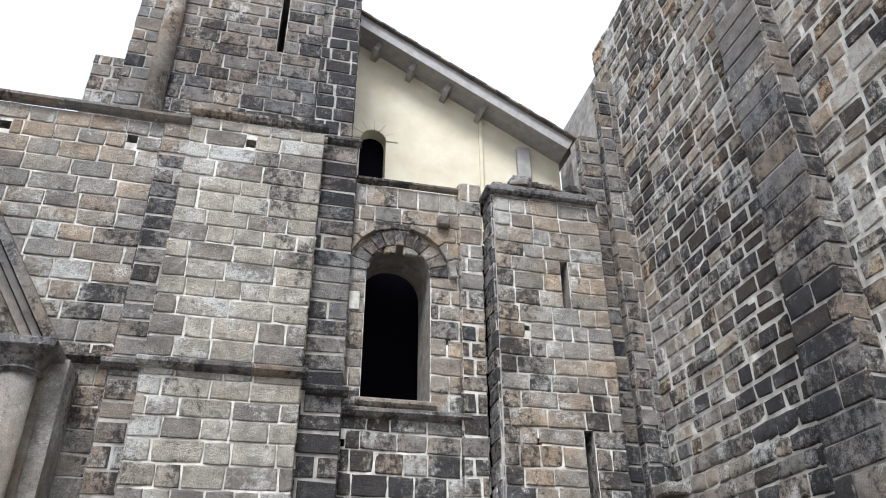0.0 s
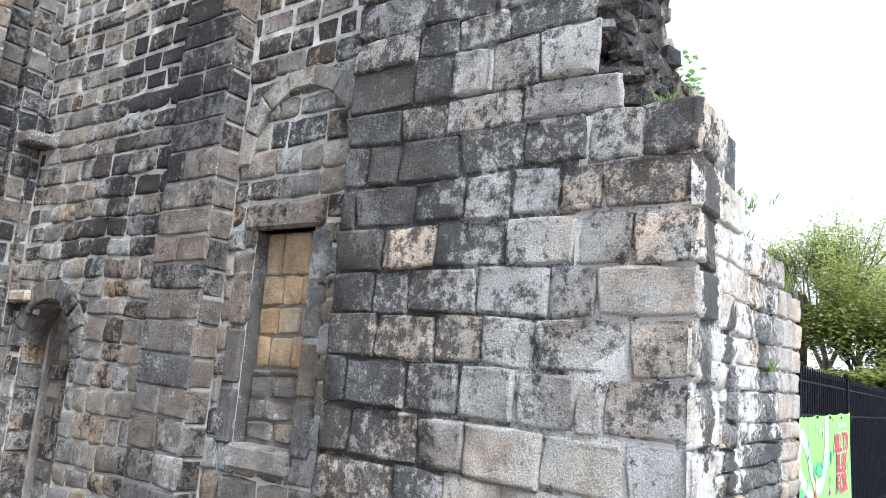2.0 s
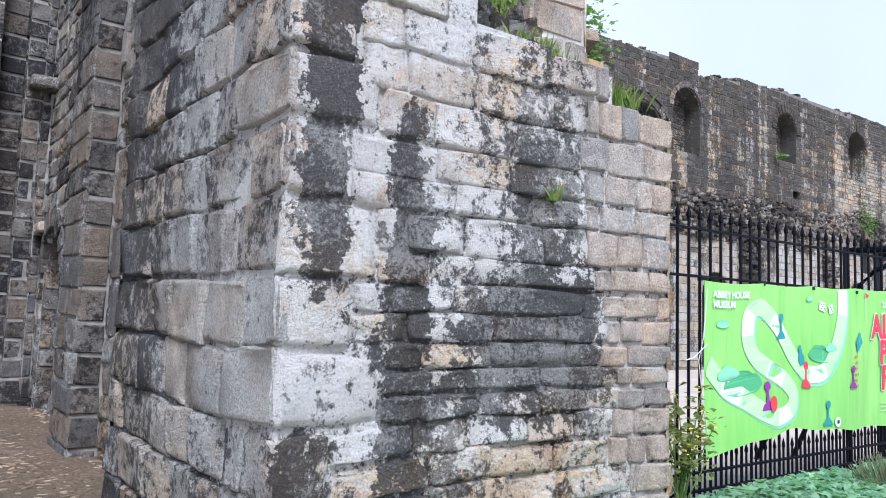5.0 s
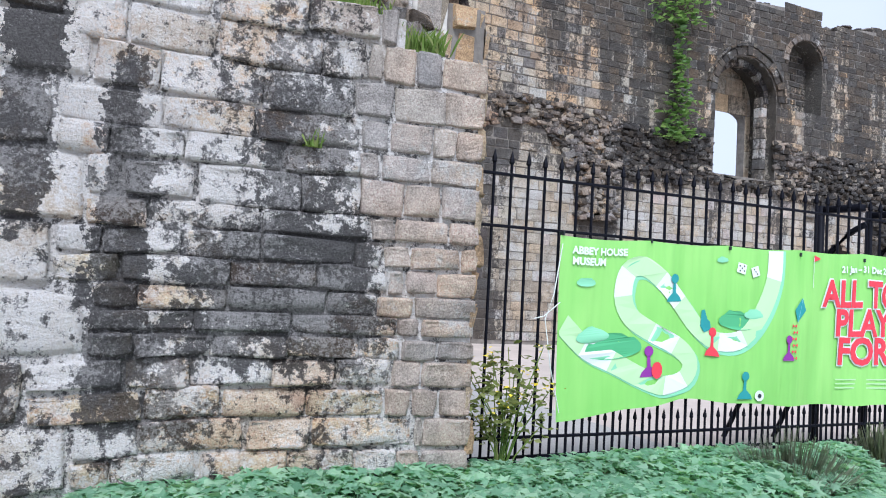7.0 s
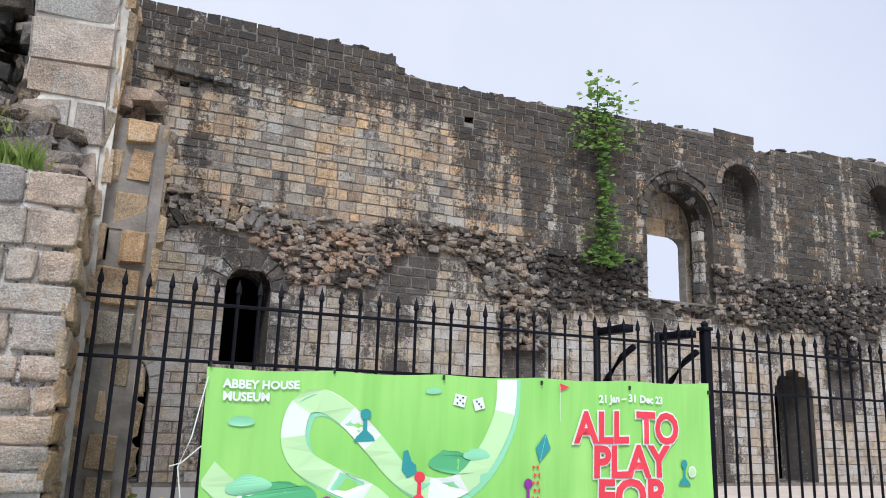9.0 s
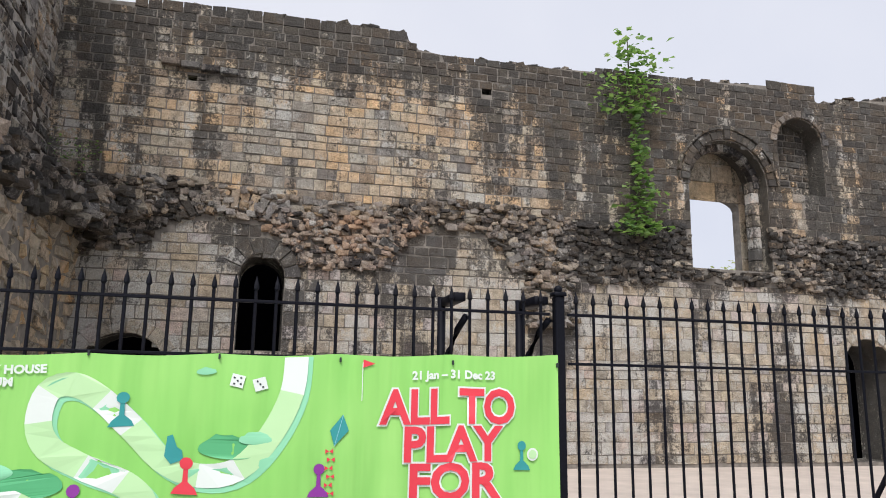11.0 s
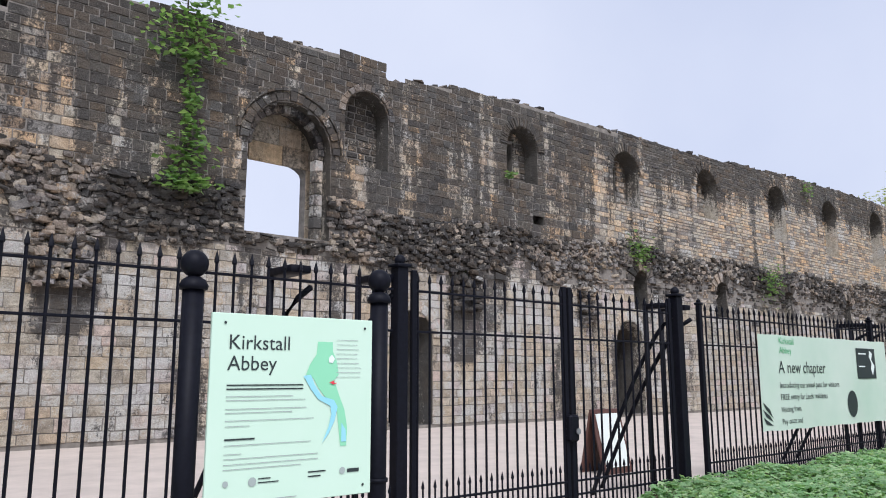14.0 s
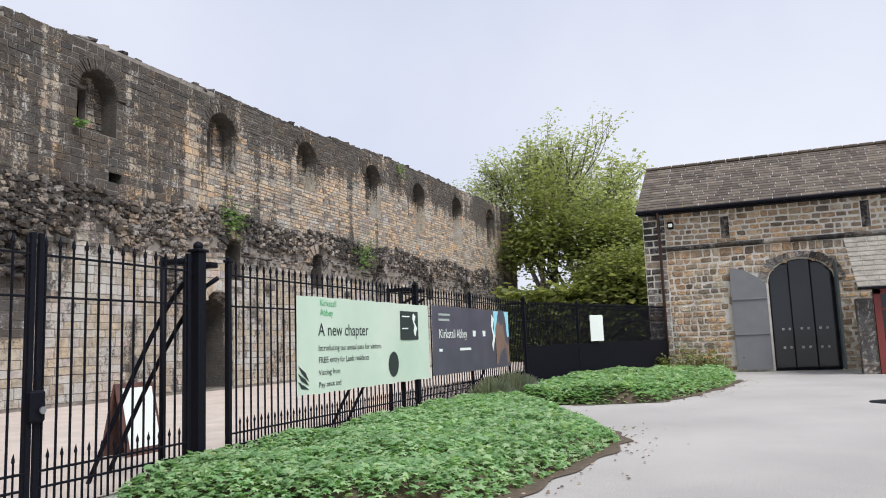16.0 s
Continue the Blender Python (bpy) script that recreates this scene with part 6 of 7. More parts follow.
# ---- planting ----
def build_bed(name, poly, height, n, label, mat=M_IVY, size=0.085, seed=1, mound=0.35, back=1.33):
    """A soil mound with a thick cover of leaves. poly: (x, y front) along the bed."""
    rng = random.Random(seed)
    xs = [p[0] for p in poly]

    def front(x):
        return float(np.interp(x, xs, [p[1] for p in poly]))

    def rear(x):
        """The bed stops short of the railings where they turn."""
        return max(front(x) + 0.1, min(back, 1.2 - max(0, x - 33.9) * 0.329))

    def surf(x, y):
        f = front(x)
        t = min(1, max(0, (y - f) / mound)) * min(1, max(0, (x - xs[0]) / mound)) * min(1, max(0, (xs[-1] - x) / mound))
        t = math.sqrt(max(0, t))
        return GROUND + height * t * (0.85 + 0.25 * noise.noise(Vector((x * 0.9, y * 0.9, seed))) + 0.12 * noise.noise(Vector((x * 3, y * 3, seed))))
    nx, ny = 40, 10
    vs, fs = [], []
    for j in range(ny + 1):
        for i in range(nx + 1):
            x = xs[0] + (xs[-1] - xs[0]) * i / nx
            f = front(x)
            y = f + (rear(x) - f) * j / ny
            vs.append((x, y, surf(x, y) - 0.07))
    fs = [(j * (nx + 1) + i, j * (nx + 1) + i + 1, (j + 1) * (nx + 1) + i + 1, (j + 1) * (nx + 1) + i) for j in range(ny) for i in range(nx)]
    soil = mesh_of(name, vs, fs, M_SOIL, True)
    tagged(soil, label, "plant bed", "", "stuff")
    # bare soil and litter spilling past the edge of the leaves
    ev = []
    for i in range(121):
        x = xs[0] - 0.1 + (xs[-1] - xs[0] + 0.2) * i / 120
        f = front(x)
        wob = 0.16 + 0.16 * noise.noise(Vector((x * 1.7, seed, 0)))
        ev += [(x, f - wob, GROUND + 0.012), (x, f + 0.25, GROUND + 0.014)]
    edge = mesh_of("soil_edge", ev, [(2 * i, 2 * i + 2, 2 * i + 3, 2 * i + 1) for i in range(120)], M_SOIL, parent=soil)
    edge["kind"] = "stuff"
    litter = [((x, front(x) - abs(rng.gauss(0, 0.35)), GROUND + 0.016), (rng.uniform(0.02, 0.05), rng.uniform(0.015, 0.04), 0.008)) for x in (rng.uniform(xs[0], xs[-1]) for _ in range(130))]
    lumps("leaf_litter", litter, M_BARK_CHIP, soil, rng)
    pts = []
    while len(pts) < n:
        x = rng.uniform(xs[0], xs[-1])
        y = rng.uniform(front(x), rear(x))
        pts.append((x, y, surf(x, y) + rng.uniform(-0.07, 0.02)))
    leaf_cloud("leaves", pts, mat, rng, size, soil, "", 0.6, 1 if seed < 3 else 0)
    for c in soil.children:
        c["kind"] = "stuff"


def build_plants():
    rng = random.Random(9)
    build_bed("leafy_bed", [(5.6, 0.6), (6.3, -0.1), (9, -0.3), (10.5, 0.0), (11.6, 0.8)], 0.36, 17000, "low bed of dark green lobed ground cover beside the wall end", size=0.085, seed=1, back=1.34)
    build_bed("leafy_bed", [(20.2, -0.6), (20.5, -1.9), (22.6, -2.2), (24.7, -2.4), (25.7, -2.0), (27.6, -0.9), (29.6, 0.1)], 0.34, 28000, "broad bed of bright green ground cover along the railings", mat=M_IVY_BRIGHT, size=0.085, seed=2)
    build_bed("leafy_bed", [(29.9, -0.9), (30.4, -2.2), (32.5, -2.8), (35.0, -3.3), (37.2, -3.5), (38.6, -2.4)], 0.42, 17000, "bed of bright green ground cover beside the barn yard", mat=M_IVY_BRIGHT, size=0.11, seed=3, back=0.4)
    lav = leaf_material("lavender_leaf", (0.16, 0.19, 0.15), (0.22, 0.25, 0.2), (0.3, 0.3, 0.27))
    for x, y, r, h in ((10.2, 0.6, 0.45, 0.5), (11.6, 0.9, 0.35, 0.45), (16.4, 0.95, 0.3, 0.35), (29.6, 0.9, 0.5, 0.55), (30.6, 0.75, 0.6, 0.6), (31.6, 0.8, 0.5, 0.5)):
        verts, faces = [], []
        for _ in range(700):
            a, e = rng.uniform(0, 6.28), rng.random() ** 0.6
            px, py = x + r * 0.35 * math.cos(a) * e, y + r * 0.35 * math.sin(a) * e
            qx, qy, qz = x + r * math.cos(a) * e, y + r * math.sin(a) * e, GROUND + h * (1.1 - 0.45 * e * e) * rng.uniform(0.7, 1.05)
            k = len(verts)
            s = 0.007
            verts += [(px - s, py, GROUND), (px + s, py, GROUND), (qx + s, qy + s, qz), (qx - s, qy - s, qz)]
            faces.append((k, k + 1, k + 2, k + 3))
        o = mesh_of("lavender_bush", verts, faces, lav)
        tagged(o, "rounded grey-green lavender bush at the railings", "bush", "lavender bushes")
    # ragwort by the wall end
    bush = empty("flowering_weed", 8.4, 1.2, GROUND + 0.2, "straggly green weed with small yellow flowers beside the wall end", "plant")
    inv = bush.matrix_world.inverted()
    bm = bmesh.new()
    pts, fl = [], []
    for _ in range(18):
        a, l = rng.uniform(0, 6.28), rng.uniform(0.35, 0.95)
        tip = Vector((8.4 + 0.42 * math.cos(a) * rng.random() ** 0.5, 1.2 + 0.13 * math.sin(a), GROUND + 0.1 + l))
        mid = Vector((8.4 + 0.08 * math.cos(a), 1.22, GROUND + 0.1 + l * 0.5))
        tube(bm, [(8.35, 1.24, GROUND + 0.05), mid, tip], [0.006, 0.005, 0.003], 4)
        for k in range(26):
            t = rng.uniform(0.3, 1)
            q = mid.lerp(tip, t) + Vector((rng.gauss(0, 0.05), rng.gauss(0, 0.03), rng.gauss(0, 0.04)))
            pts.append(q)
        if rng.random() < 0.75:
            fl += [tip + Vector((rng.gauss(0, 0.035), rng.gauss(0, 0.02), rng.gauss(0, 0.02))) for _ in range(8)]
    kids = [tagged(part("stems", bm, M_GRASS), "", "", "", "stuff"), leaf_cloud("foliage", pts, M_TREE, rng, 0.05, bush, "", 0.3), leaf_cloud("flowers", fl, M_FLOWER, rng, 0.03, bush, "", 0.8)]
    for k in kids:
        k["kind"] = ""
        k.parent = bush
        k.matrix_parent_inverse = inv
    # tufts on the broken wall
    tl = "tuft of bright green grass growing on the wall top"
    for cx, cy, cz, r, n, h in ((7.68, 1.2, 2.4, 0.12, 80, 0.15), (7.0, 1.35, 2.64, 0.2, 80, 0.12), (6.5, 1.35, 2.88, 0.2, 70, 0.12), (7.4, 1.6, 2.75, 0.15, 40, 0.1), (5.7, 1.4, 3.3, 0.12, 40, 0.1), (7.0, 1.07, 1.75, 0.03, 18, 0.08), (6.95, 1.7, 3.1, 0.2, 50, 0.12), (6.6, 1.3, 2.88, 0.26, 70, 0.08), (7.15, 1.5, 2.72, 0.2, 60, 0.1), (6.1, 1.35, 2.9, 0.22, 40, 0.07), (13.0, 1.0, GROUND, 0.2, 80, 0.25), (30.9, -0.7, GROUND, 0.3, 120, 0.2), (16.2, -0.15, GROUND, 0.1, 60, 0.22)):
        pl = [(cx + rng.gauss(0, r * 0.6), cy + rng.gauss(0, r * 0.4), cz) for _ in range(n)]
        g = grass_tufts("grass_tuft", pl, rng, h, None, tl if cz > 0 else "tuft of green grass at the bed edge")
        g["kind"] = ""
        g["category"] = "grass"
    # weeds below the fence
    for x in (14.2, 14.75, 16.0):
        wd = empty("weed", x, 1.1, GROUND, "tall thin green weed growing against the railings", "plant", "weeds")
        bm = bmesh.new()
        tube(bm, [(0, 0, 0), (0.02, 0, 0.5), (0.0, 0, 0.62)], [0.008, 0.005, 0.003], 5)
        part("stem", bm, M_GRASS, wd)
        c = leaf_cloud("foliage", [(rng.gauss(0, 0.07), rng.gauss(0, 0.05), rng.uniform(0.1, 0.66)) for _ in range(90)], M_CREEPER, rng, 0.07, wd, "", 0.4)
        c["kind"] = ""
    # creeper and sapling on the range wall
    cr = empty("creeper", 19.75, 12.8, 5.2, "bright green creeper and sapling growing up the sooted wall", "plant")
    bm = bmesh.new()
    tube(bm, [(0, 0.1, 0), (0.1, 0, 1.6), (-0.15, -0.05, 3.2), (-0.2, -0.1, 5.2)], [0.04, 0.04, 0.03, 0.015], 6)
    part("stem", bm, M_BARK, cr)
    pts = []
    for z0, z1, w, n in ((0.0, 0.35, 0.62, 110), (0.3, 1.3, 0.55, 150), (1.3, 2.3, 0.24, 90), (2.2, 3.3, 0.2, 80), (3.1, 4.1, 0.95, 190), (4.0, 4.8, 0.8, 120), (4.6, 5.4, 0.55, 45)):
        for _ in range(n):
            cx = 0.3 * noise.noise(Vector((0, 0, z0 * 3 + 5)))
            pts.append((rng.gauss(cx, w * 0.5), rng.uniform(-0.35, 0.0), rng.uniform(z0, z1)))
    c = leaf_cloud("foliage", pts, M_CREEPER, rng, 0.17, cr, "", 0.35)
    c["kind"] = ""
    for x, y, z, r, n in ((36.8, 12.7, 5.6, 0.7, 200), (46.5, 12.6, 5.2, 1.0, 220), (6.9, 12.4, 6.0, 0.5, 120), (7.5, 1.9, 4.2, 0.3, 120), (30.2, 12.8, 7.4, 0.15, 50), (51.0, 12.8, 10.3, 0.5, 60)):
        o = leaf_cloud("wall_plant", [(x + rng.gauss(0, r * 0.5), y + rng.gauss(0, 0.1), z + rng.gauss(0, r * 0.4)) for _ in range(n)], M_CREEPER, rng, 0.13 if x > 8 else 0.06, None, "small green plant rooted in the broken wall", 0.35)
        o["kind"] = ""
        o["category"] = "plant"


build_plants()


def grow(bm, p, d, length, r, level, rng, tips, spread=0.55):
    q = p + d * length
    mid = p + d * length * 0.5 + Vector((rng.gauss(0, 1), rng.gauss(0, 1), rng.gauss(0, 0.4))) * length * 0.05
    tube(bm, [p, mid, q], [r, r * 0.82, r * 0.62], 6 if level > 1 else 4, cap=False)
    if level <= 2:
        tips.append(q)
        tips.append(mid)
    if level == 0:
        return
    for k in range(3 if level < 4 else 4):
        a = rng.uniform(0, 6.28)
        s = d.orthogonal().normalized()
        t = d.cross(s)
        nd = (d + (s * math.cos(a) + t * math.sin(a)) * rng.uniform(spread * 0.6, spread * 1.4) + Vector((0, 0, 0.12))).normalized()
        start = p.lerp(q, rng.uniform(0.55, 1.0)) if k else q
        grow(bm, start, nd, length * rng.uniform(0.62, 0.85), r * 0.55, level - 1, rng, tips, spread)


def make_tree(x, y, h, mat, leaves, size, seed, label, spread=0.55, clump=0.7):
    rng = random.Random(seed)
    t = empty("tree", x, y, GROUND, label, "tree")
    bm = bmesh.new()
    tips = []
    grow(bm, Vector((0, 0, 0)), Vector((rng.gauss(0, 0.04), rng.gauss(0, 0.04), 1)).normalized(), h * 0.3, h * 0.02, 5, rng, tips, spread)
    trunk = part("trunk", bm, M_BARK, t, "", True)
    pts = []
    for _ in range(leaves):
        q = rng.choice(tips)
        pts.append((q.x + rng.gauss(0, clump), q.y + rng.gauss(0, clump), q.z + rng.gauss(0, clump * 0.8)))
    c = leaf_cloud("crown", pts, mat, rng, size, t, "", 0.4)
    c["kind"] = ""
    return t


def build_trees():
    make_tree(80, 12.5, 22, M_TREE_B, 7000, 0.3, 3, "tall pale green spring tree with open branches beyond the ruins", 0.34, 0.5)
    make_tree(86, 10.5, 20, M_TREE_B, 5000, 0.36, 13, "tall pale green spring tree with open branches beyond the ruins", 0.36, 0.5)
    make_tree(79, 4.0, 17, M_TREE_B, 6000, 0.36, 8, "thinly leaved spring tree with bare twigs beyond the barn", 0.5, 0.5)
    make_tree(72, 9.0, 14, M_TREE, 13000, 0.3, 5, "dense yellow-green tree behind the railings", 0.65, 0.7)
    make_tree(70, 4.5, 12, M_TREE, 11000, 0.3, 6, "dense yellow-green tree behind the railings", 0.7, 0.9)
    make_tree(64, 2.5, 8, M_TREE, 12000, 0.26, 7, "low yellow-green tree behind the railings", 0.75, 0.8)
    for i, (x, y, h) in enumerate(((44, 70, 15), (52, 72, 17), (62, 70, 16))):
        make_tree(x, y, h, M_TREE_B, 9000, 0.4, 20 + i, "leafy green tree seen through the ruined window", 0.7, 1.0)
    # far hedge line closing the view under the trees
    rng = random.Random(12)
    pts = [(rng.uniform(60, 100), rng.uniform(-6, 26), GROUND + rng.random() ** 0.6 * 5.0) for _ in range(14000)]
    pts += [(rng.uniform(61, 66), rng.uniform(-3, 11), GROUND + rng.random() * 4.5) for _ in range(9000)]
    pts = [p for p in pts if not (p[0] < 75 and p[1] > 11.5)]
    o = leaf_cloud("hedge", pts, M_TREE, rng, 0.5, None, "dense green hedge beyond the yard", 0.35)


build_trees()


# ---- the barn that closes the yard ----
def build_barn():
    rng = random.Random(51)
    BX, Y0 = 42.0, -0.72
    barn = empty("stone_barn", BX + 3, -7, GROUND, "long stone barn with slate roof, arched glass doorway and grey shutter", "building")
    inv = barn.matrix_world.inverted()
    f = Face((BX, Y0, 0), (0, -1, 0), (-1, 0, 0))
    door = arch_hole(4.85, 0.98, -0.4, 2.55, 0.72)
    w1, w2 = rect_hole(2.55, 2.82, 4.1, 4.85), rect_hole(6.75, 7.0, 4.1, 4.95)
    holes = [door, w1, w2]
    wall = slab("wall", f, [(0, -0.6), (14, -0.6), (14, 5.3), (0, 5.3)], holes, -0.016, 0.5, M_MORTAR_PALE, barn)
    bits = [wall]
    st = lay(rng, 0.75, 14, -0.5, 3.8, 0.2, 0.3, holes, hj=0.2, joint=0.03) + lay(rng, 0.75, 14, 3.98, 5.25, 0.19, 0.32, holes, hj=0.2, joint=0.03)
    st = [s for s in st if not (2.66 < (s[0] + s[1]) / 2 < 3.85 and (s[2] + s[3]) / 2 < 2.9)]
    near, rest = split(st, lambda u, z: u < 5.9, 300)
    single_stones("stone", f, near, M_BARN, wall, rng, 0.02, 0.04, 0.008, 0.01)
    joined_stones("stonework", f, rest, M_BARN, wall, rng, 0.02, 0.04, 0.008, 0.01)
    joined_stones("stonework", f, lay(rng, 0, 0.75, -0.5, 5.25, 0.24, 0.5), M_FLANK, wall, rng, 0.02, 0.04, 0.006, 0.006)
    fs = Face((BX, Y0, 0), (1, 0, 0), (0, 1, 0))
    joined_stones("stonework", fs, lay(rng, 0, 7, -0.5, 5.25, 0.24, 0.4), M_FLANK, wall, rng)
    slab("side_wall", fs, [(0.02, -0.6), (7, -0.6), (7, 5.3), (3.5, 7.4), (0.02, 5.3)], [], -0.02, 0.4, M_MORTAR, wall)
    band("string_course", f, 0.75, 14, 3.8, 3.96, 0.09, M_FLANK, wall)
    voussoirs("door_arch", f, 4.85, 2.55, 1.0, 1.28, 17, M_FLANK, wall, rng, 0.04, 0.1, pointed=0.74)
    voussoirs("blocked_arch", f, 2.55, 0.9, 1.0, 1.2, 8, M_BARN, wall, rng, 0.03, 0.1, 0.3, 1.5)
    boxes("slit_window", [(BX + 0.02, BX + 0.06, Y0 - 2.82, Y0 - 2.55, 4.1, 4.85), (BX + 0.02, BX + 0.06, Y0 - 7.0, Y0 - 6.75, 4.1, 4.95)], M_UPPER, wall, bev=0.004)
    # grey shutter with a curved top
    sh = [(2.72, -0.28), (3.8, -0.28), (3.8, 2.45), (3.55, 2.72), (3.2, 2.95), (2.9, 3.05), (2.72, 3.08)]
    bits.append(slab("shutter", f, sh, [], 0.1, 0.05, M_SHUTTER, None))
    bits[-1]["kind"] = ""
    boxes("shutter_rail", [(BX - 0.13, BX - 0.1, Y0 - 3.8, Y0 - 2.72, z, z + 0.04) for z in (0.85, 2.0)], M_SHUTTER, bits[-1], bev=0.004)
    # glass doors
    g = slab("glass_door", shifted(f, -0.3), [(3.8, -0.35), (5.9, -0.35), (5.9, 3.4), (3.8, 3.4)], [], 0, 0.02, M_GLASS_DARK, None)
    g["kind"] = ""
    bits.append(g)
    fr = [(BX + 0.24, BX + 0.28, Y0 - u - 0.02, Y0 - u + 0.02, -0.35, 3.2) for u in (3.9, 4.5, 5.15, 5.78)] + [(BX + 0.24, BX + 0.28, Y0 - 5.8, Y0 - 3.9, -0.33, -0.25)]
    boxes("door_frame", fr, M_IRON, g, bev=0.004)
    dots = []
    for z in (0.35, 0.95):
        for u in (4.2, 4.4, 4.75, 4.95, 5.3, 5.5):
            dots.append((BX + 0.27, BX + 0.29, Y0 - u - 0.04, Y0 - u + 0.04, z, z + 0.08))
    boxes("glass_marker", dots, INK["grey"], g, bev=0.01)
    bits.append(boxes("open_door_leaf", [(BX - 0.75, BX - 0.02, Y0 - 5.86, Y0 - 5.8, -0.3, 3.05)], simple("door_green_grey", (0.12, 0.15, 0.15), 0.4), None, "tall grey-green door leaf, open"))
    # roof
    rows = 17
    ex, ez, rx, rz = BX - 0.35, 5.22, BX + 3.5, 7.45
    bm = bmesh.new()
    sides = []
    for i in range(rows):
        t0, t1 = i / rows, (i + 1.25) / rows
        y = Y0 + 0.15
        while y > -15.5:
            wd = rng.uniform(0.35, 0.6)
            j = rng.uniform(-0.01, 0.01)
            x0, z0 = ex + (rx - ex) * t0 + j, ez + (rz - ez) * t0 + 0.035 + j
            x1, z1 = ex + (rx - ex) * min(1, t1), ez + (rz - ez) * min(1, t1) + 0.005
            a = [bm.verts.new(v) for v in ((x0, y, z0), (x0, y - wd + 0.01, z0), (x1, y - wd + 0.01, z1), (x1, y, z1), (x0, y, z0 - 0.035), (x0, y - wd + 0.01, z0 - 0.035))]
            bm.faces.new((a[0], a[1], a[2], a[3]))
            bm.faces.new((a[4], a[5], a[1], a[0]))
            y -= wd
    roof = part("roof", bm, M_SLATE, None, "brown stone-slate roof")
    bits.append(roof)
    boxes("ridge_tiles", [(rx - 0.12, rx + 0.12, Y0 + 0.15 - k * 0.5 - 0.49, Y0 + 0.15 - k * 0.5, rz - 0.02, rz + 0.09) for k in range(30)], M_SLATE, roof, bev=0.03)
    boxes("roof_back", [(rx, rx + 3.6, -15.5, Y0 + 0.1, 5.2, 5.3)], M_SLATE, roof)
    bits.append(boxes("gutter", [(ex - 0.1, ex + 0.03, -15.5, Y0 + 0.17, ez - 0.1, ez + 0.0)], M_IRON, None, bev=0.03))
    bits.append(boxes("fascia", [(ex + 0.03, BX, -15.5, Y0 + 0.1, 5.08, 5.2)], M_IRON, None))
    bm = bmesh.new()
    tube(bm, [(ex, Y0 - 0.55, 5.15), (BX - 0.1, Y0 - 0.55, 4.95), (BX - 0.08, Y0 - 0.55, GROUND + 0.1)], [0.05] * 3, 8)
    bits.append(part("downpipe", bm, simple("brown_pipe", (0.07, 0.04, 0.035), 0.5), None, "dark brown downpipe", True))
    bits.append(boxes("flood_lamp", [(BX - 0.28, BX - 0.05, Y0 - 1.05, Y0 - 0.85, 4.55, 4.8)], M_IRON, None, "black wall flood lamp", bev=0.03))
    bits.append(boxes("lamp_glass", [(BX - 0.3, BX - 0.28, Y0 - 1.02, Y0 - 0.88, 4.6, 4.72)], INK["white"], None))
    for b in bits:
        b.parent = barn
        b.matrix_parent_inverse = inv
    # porch
    px, py = 39.2, -7.15
    porch = empty("entrance_porch", px + 1, py - 2, GROUND, "red framed entrance porch with a lean-to stone-slate roof", "porch")
    pinv = porch.matrix_world.inverted()
    kids = []
    kids.append(boxes("pier", [(px, px + 0.5, py - 0.02, py + 0.38, GROUND, 1.75)], M_PIER, None, "low pale stone pier"))
    kids.append(boxes("timber_frame", [(px - 0.05, px + 0.1, py - 0.22, py - 0.04, GROUND, 2.05), (px - 0.05, px + 0.1, py - 4, py - 0.04, 1.85, 2.05), (px - 0.03, px + 0.08, py - 4, py - 0.22, 1.4, 1.46), (px - 0.05, px + 0.1, py - 1.6, py - 1.45, GROUND, 1.9)], M_RED, None, "dark red painted timber frame"))
    kids.append(boxes("glazing", [(px + 0.02, px + 0.04, py - 4, py - 0.2, GROUND, 1.9)], M_GLASS_DARK, None))
    bm = bmesh.new()
    for i in range(10):
        t0, t1 = i / 10, (i + 1.2) / 10
        y = py + 0.35
        while y > py - 4:
            x0, z0 = px - 0.35 + 2.2 * t0, 2.05 + 1.6 * t0 + 0.04
            x1, z1 = px - 0.35 + 2.2 * t1, 2.05 + 1.6 * t1
            a = [bm.verts.new(v) for v in ((x0, y, z0), (x0, y - 0.29, z0), (x1, y - 0.29, z1), (x1, y, z1), (x0, y, z0 - 0.05), (x0, y - 0.29, z0 - 0.05))]
            bm.faces.new((a[0], a[1], a[2], a[3]))
            bm.faces.new((a[4], a[5], a[1], a[0]))
            y -= 0.3
    kids.append(part("roof", bm, simple("pale_slates", (0.26, 0.24, 0.2), 0.9, vary=0.6, scale=4), None, "pale stone-slate lean-to roof"))
    kids.append(boxes("gutter", [(px - 0.42, px - 0.32, py - 4, py + 0.37, 1.98, 2.06)], M_IRON, None, bev=0.02))
    for b in kids:
        b.parent = porch
        b.matrix_parent_inverse = pinv
    # bushes at the barn foot, manhole in the yard
    for k, (y, x, r) in enumerate(((-1.9, 41.3, 0.6), (-2.7, 41.2, 0.55), (-1.1, 41.2, 0.4))):
        o = leaf_cloud("shrub", [(x + rng.gauss(0, r * 0.4), y + rng.gauss(0, r * 0.5), GROUND + 0.05 + abs(rng.gauss(0, r * 0.6))) for _ in range(900)], M_TREE, rng, 0.08, None, "small green shrub at the foot of the barn wall", 0.4)
        o["kind"], o["category"] = "", "bush"
    bm = bmesh.new()
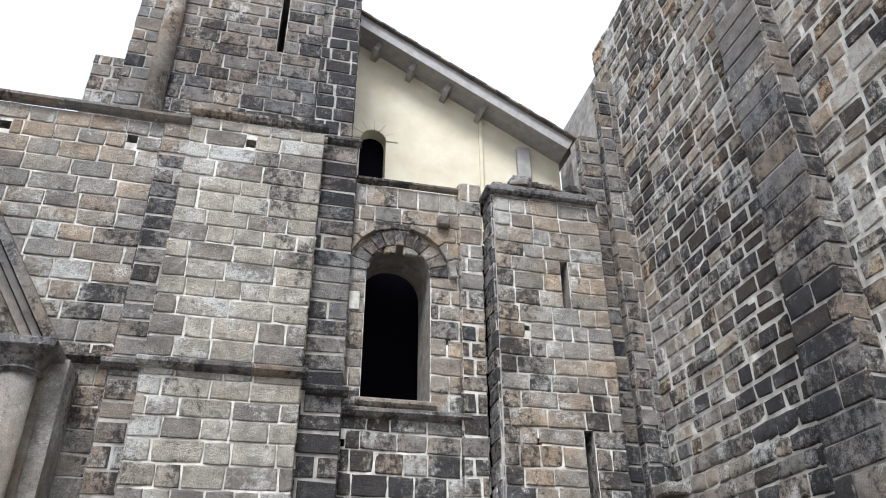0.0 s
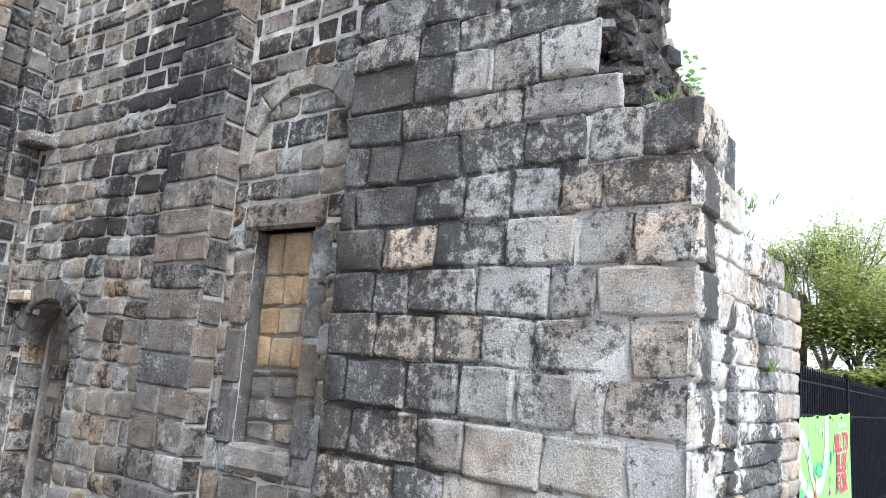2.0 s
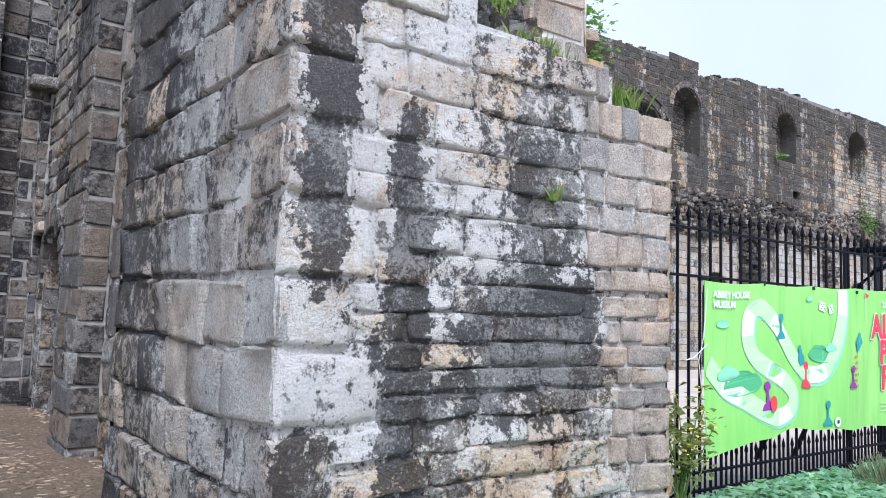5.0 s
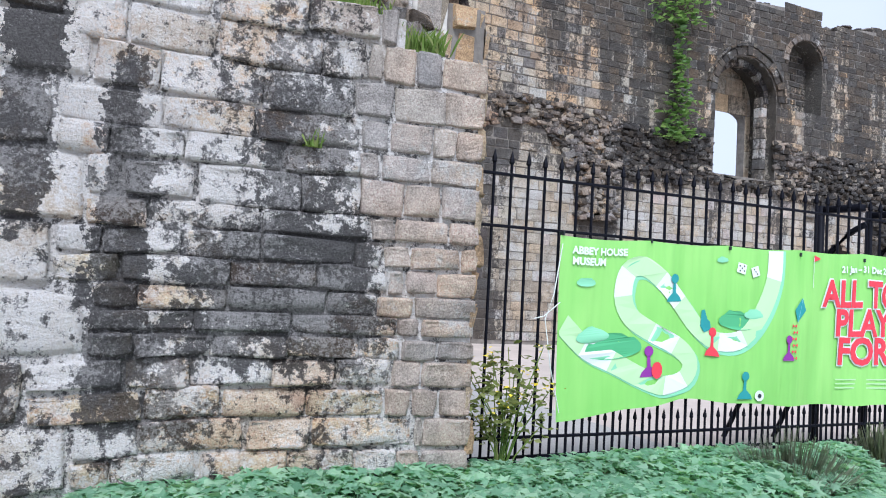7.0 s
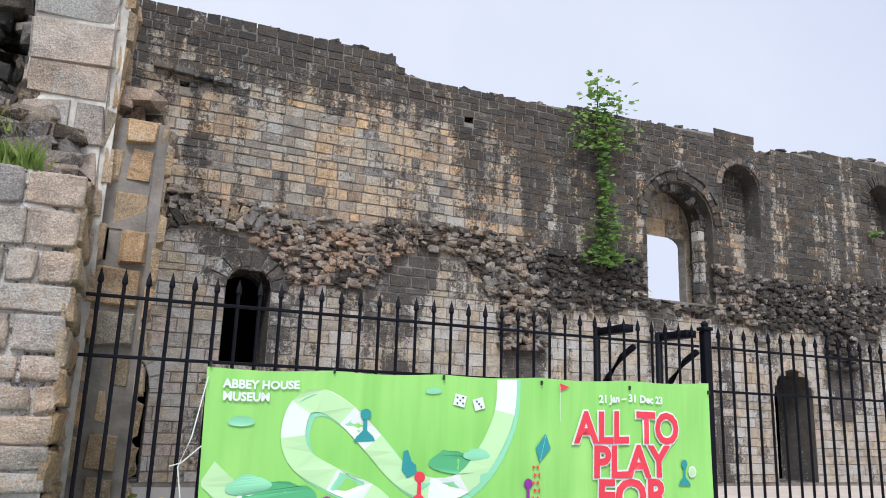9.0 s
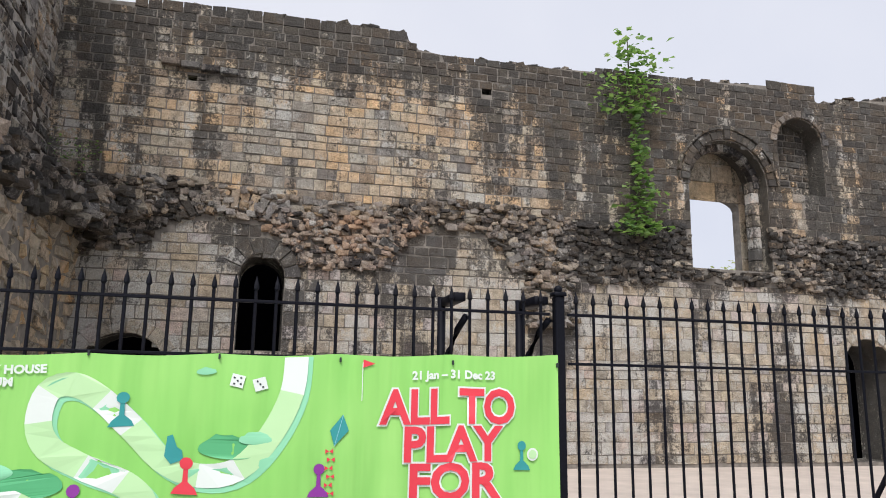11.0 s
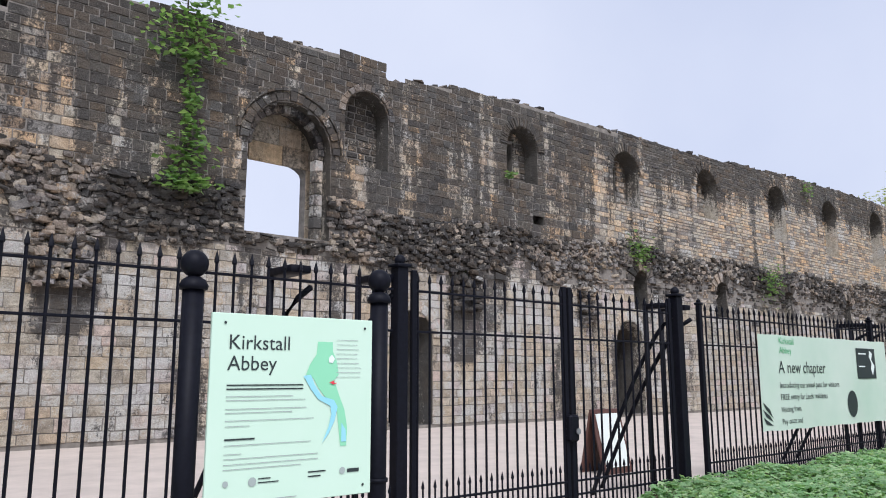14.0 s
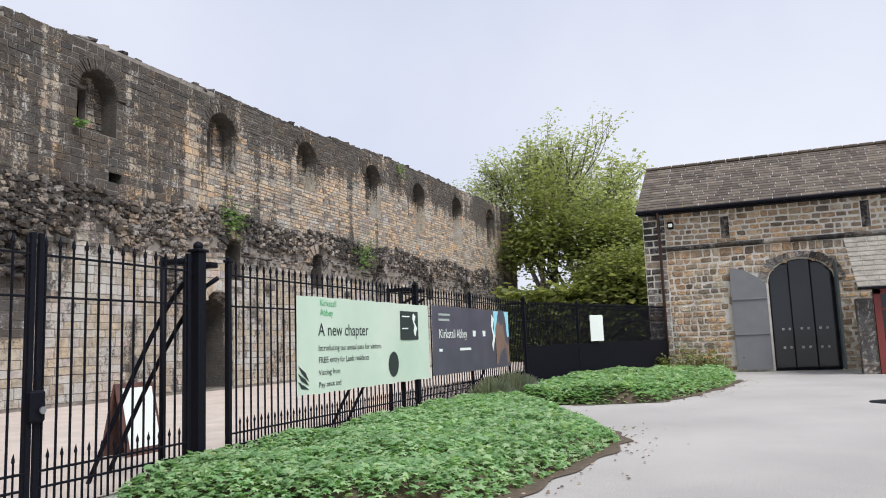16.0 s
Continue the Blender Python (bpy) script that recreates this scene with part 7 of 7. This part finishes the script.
    tube(bm, [(30.2, -6.2, GROUND - 0.02), (30.2, -6.2, GROUND + 0.012)], [0.42, 0.42], 24)
    mh = part("manhole_cover", bm, M_IRON)
    tagged(mh, "round dark iron manhole cover set in tarmac", "manhole cover")


build_barn()


# ---- moulded porch column beside the west front ----
def build_column():
    col = empty("engaged_column", -2.74, 9.3, 0, "engaged stone column with carved capital carrying a sloping gable moulding", "column")
    inv = col.matrix_world.inverted()
    k = []
    bm = bmesh.new()
    tube(bm, [(-2.74, 9.3, 0), (-2.74, 9.3, 4.95)], [0.2, 0.2], 16)
    k.append(part("shaft", bm, M_FRONT, None, "", True))
    bm = bmesh.new()
    tube(bm, [(-2.74, 9.3, 4.95), (-2.74, 9.3, 4.99), (-2.74, 9.3, 5.03), (-2.74, 9.3, 5.2), (-2.74, 9.3, 5.24)], [0.22, 0.26, 0.21, 0.31, 0.34], 16)
    box_into(bm, -3.1, -2.36, 9.0, 9.7, 5.24, 5.36, 0.02)
    k.append(part("capital", bm, M_UPPER, None, "", False))
    f = Face((0, 9.1, 0), (1, 0, 0), (0, -1, 0))
    for a, b, d, nm in ((0.0, 0.14, 0.06, "gable_coping"), (0.16, 0.26, -0.02, "gable_roll"), (0.28, 0.4, -0.1, "gable_hollow")):
        k.append(slab(nm, f, [(-2.38 - a, 5.36), (-2.38 - b, 5.36), (-5.3 - b, 9.9), (-5.3 - a, 9.9)], [], d, 0.9, M_UPPER, None))
    k.append(slab("gable_inner", f, [(-2.8, 5.36), (-5.7, 9.9), (-6.5, 9.9), (-6.5, 5.36)], [], -0.25, 0.7, M_FRONT, None))
    k.append(slab("corner_pier", shifted(f, -0.45), [(-2.5, 0), (-2.3, 0), (-2.3, 5.3), (-2.5, 5.3)], [], 0, 0.6, M_FRONT, None))
    k.append(slab("porch_wall", shifted(f, -0.4), [(-6.5, 0), (-2.5, 0), (-2.5, 5.3), (-6.5, 5.3)], [], 0, 0.65, M_FRONT, None))
    for b in k:
        b["kind"] = ""
        b.parent = col
        b.matrix_parent_inverse = inv


build_column()

finish_pieces()
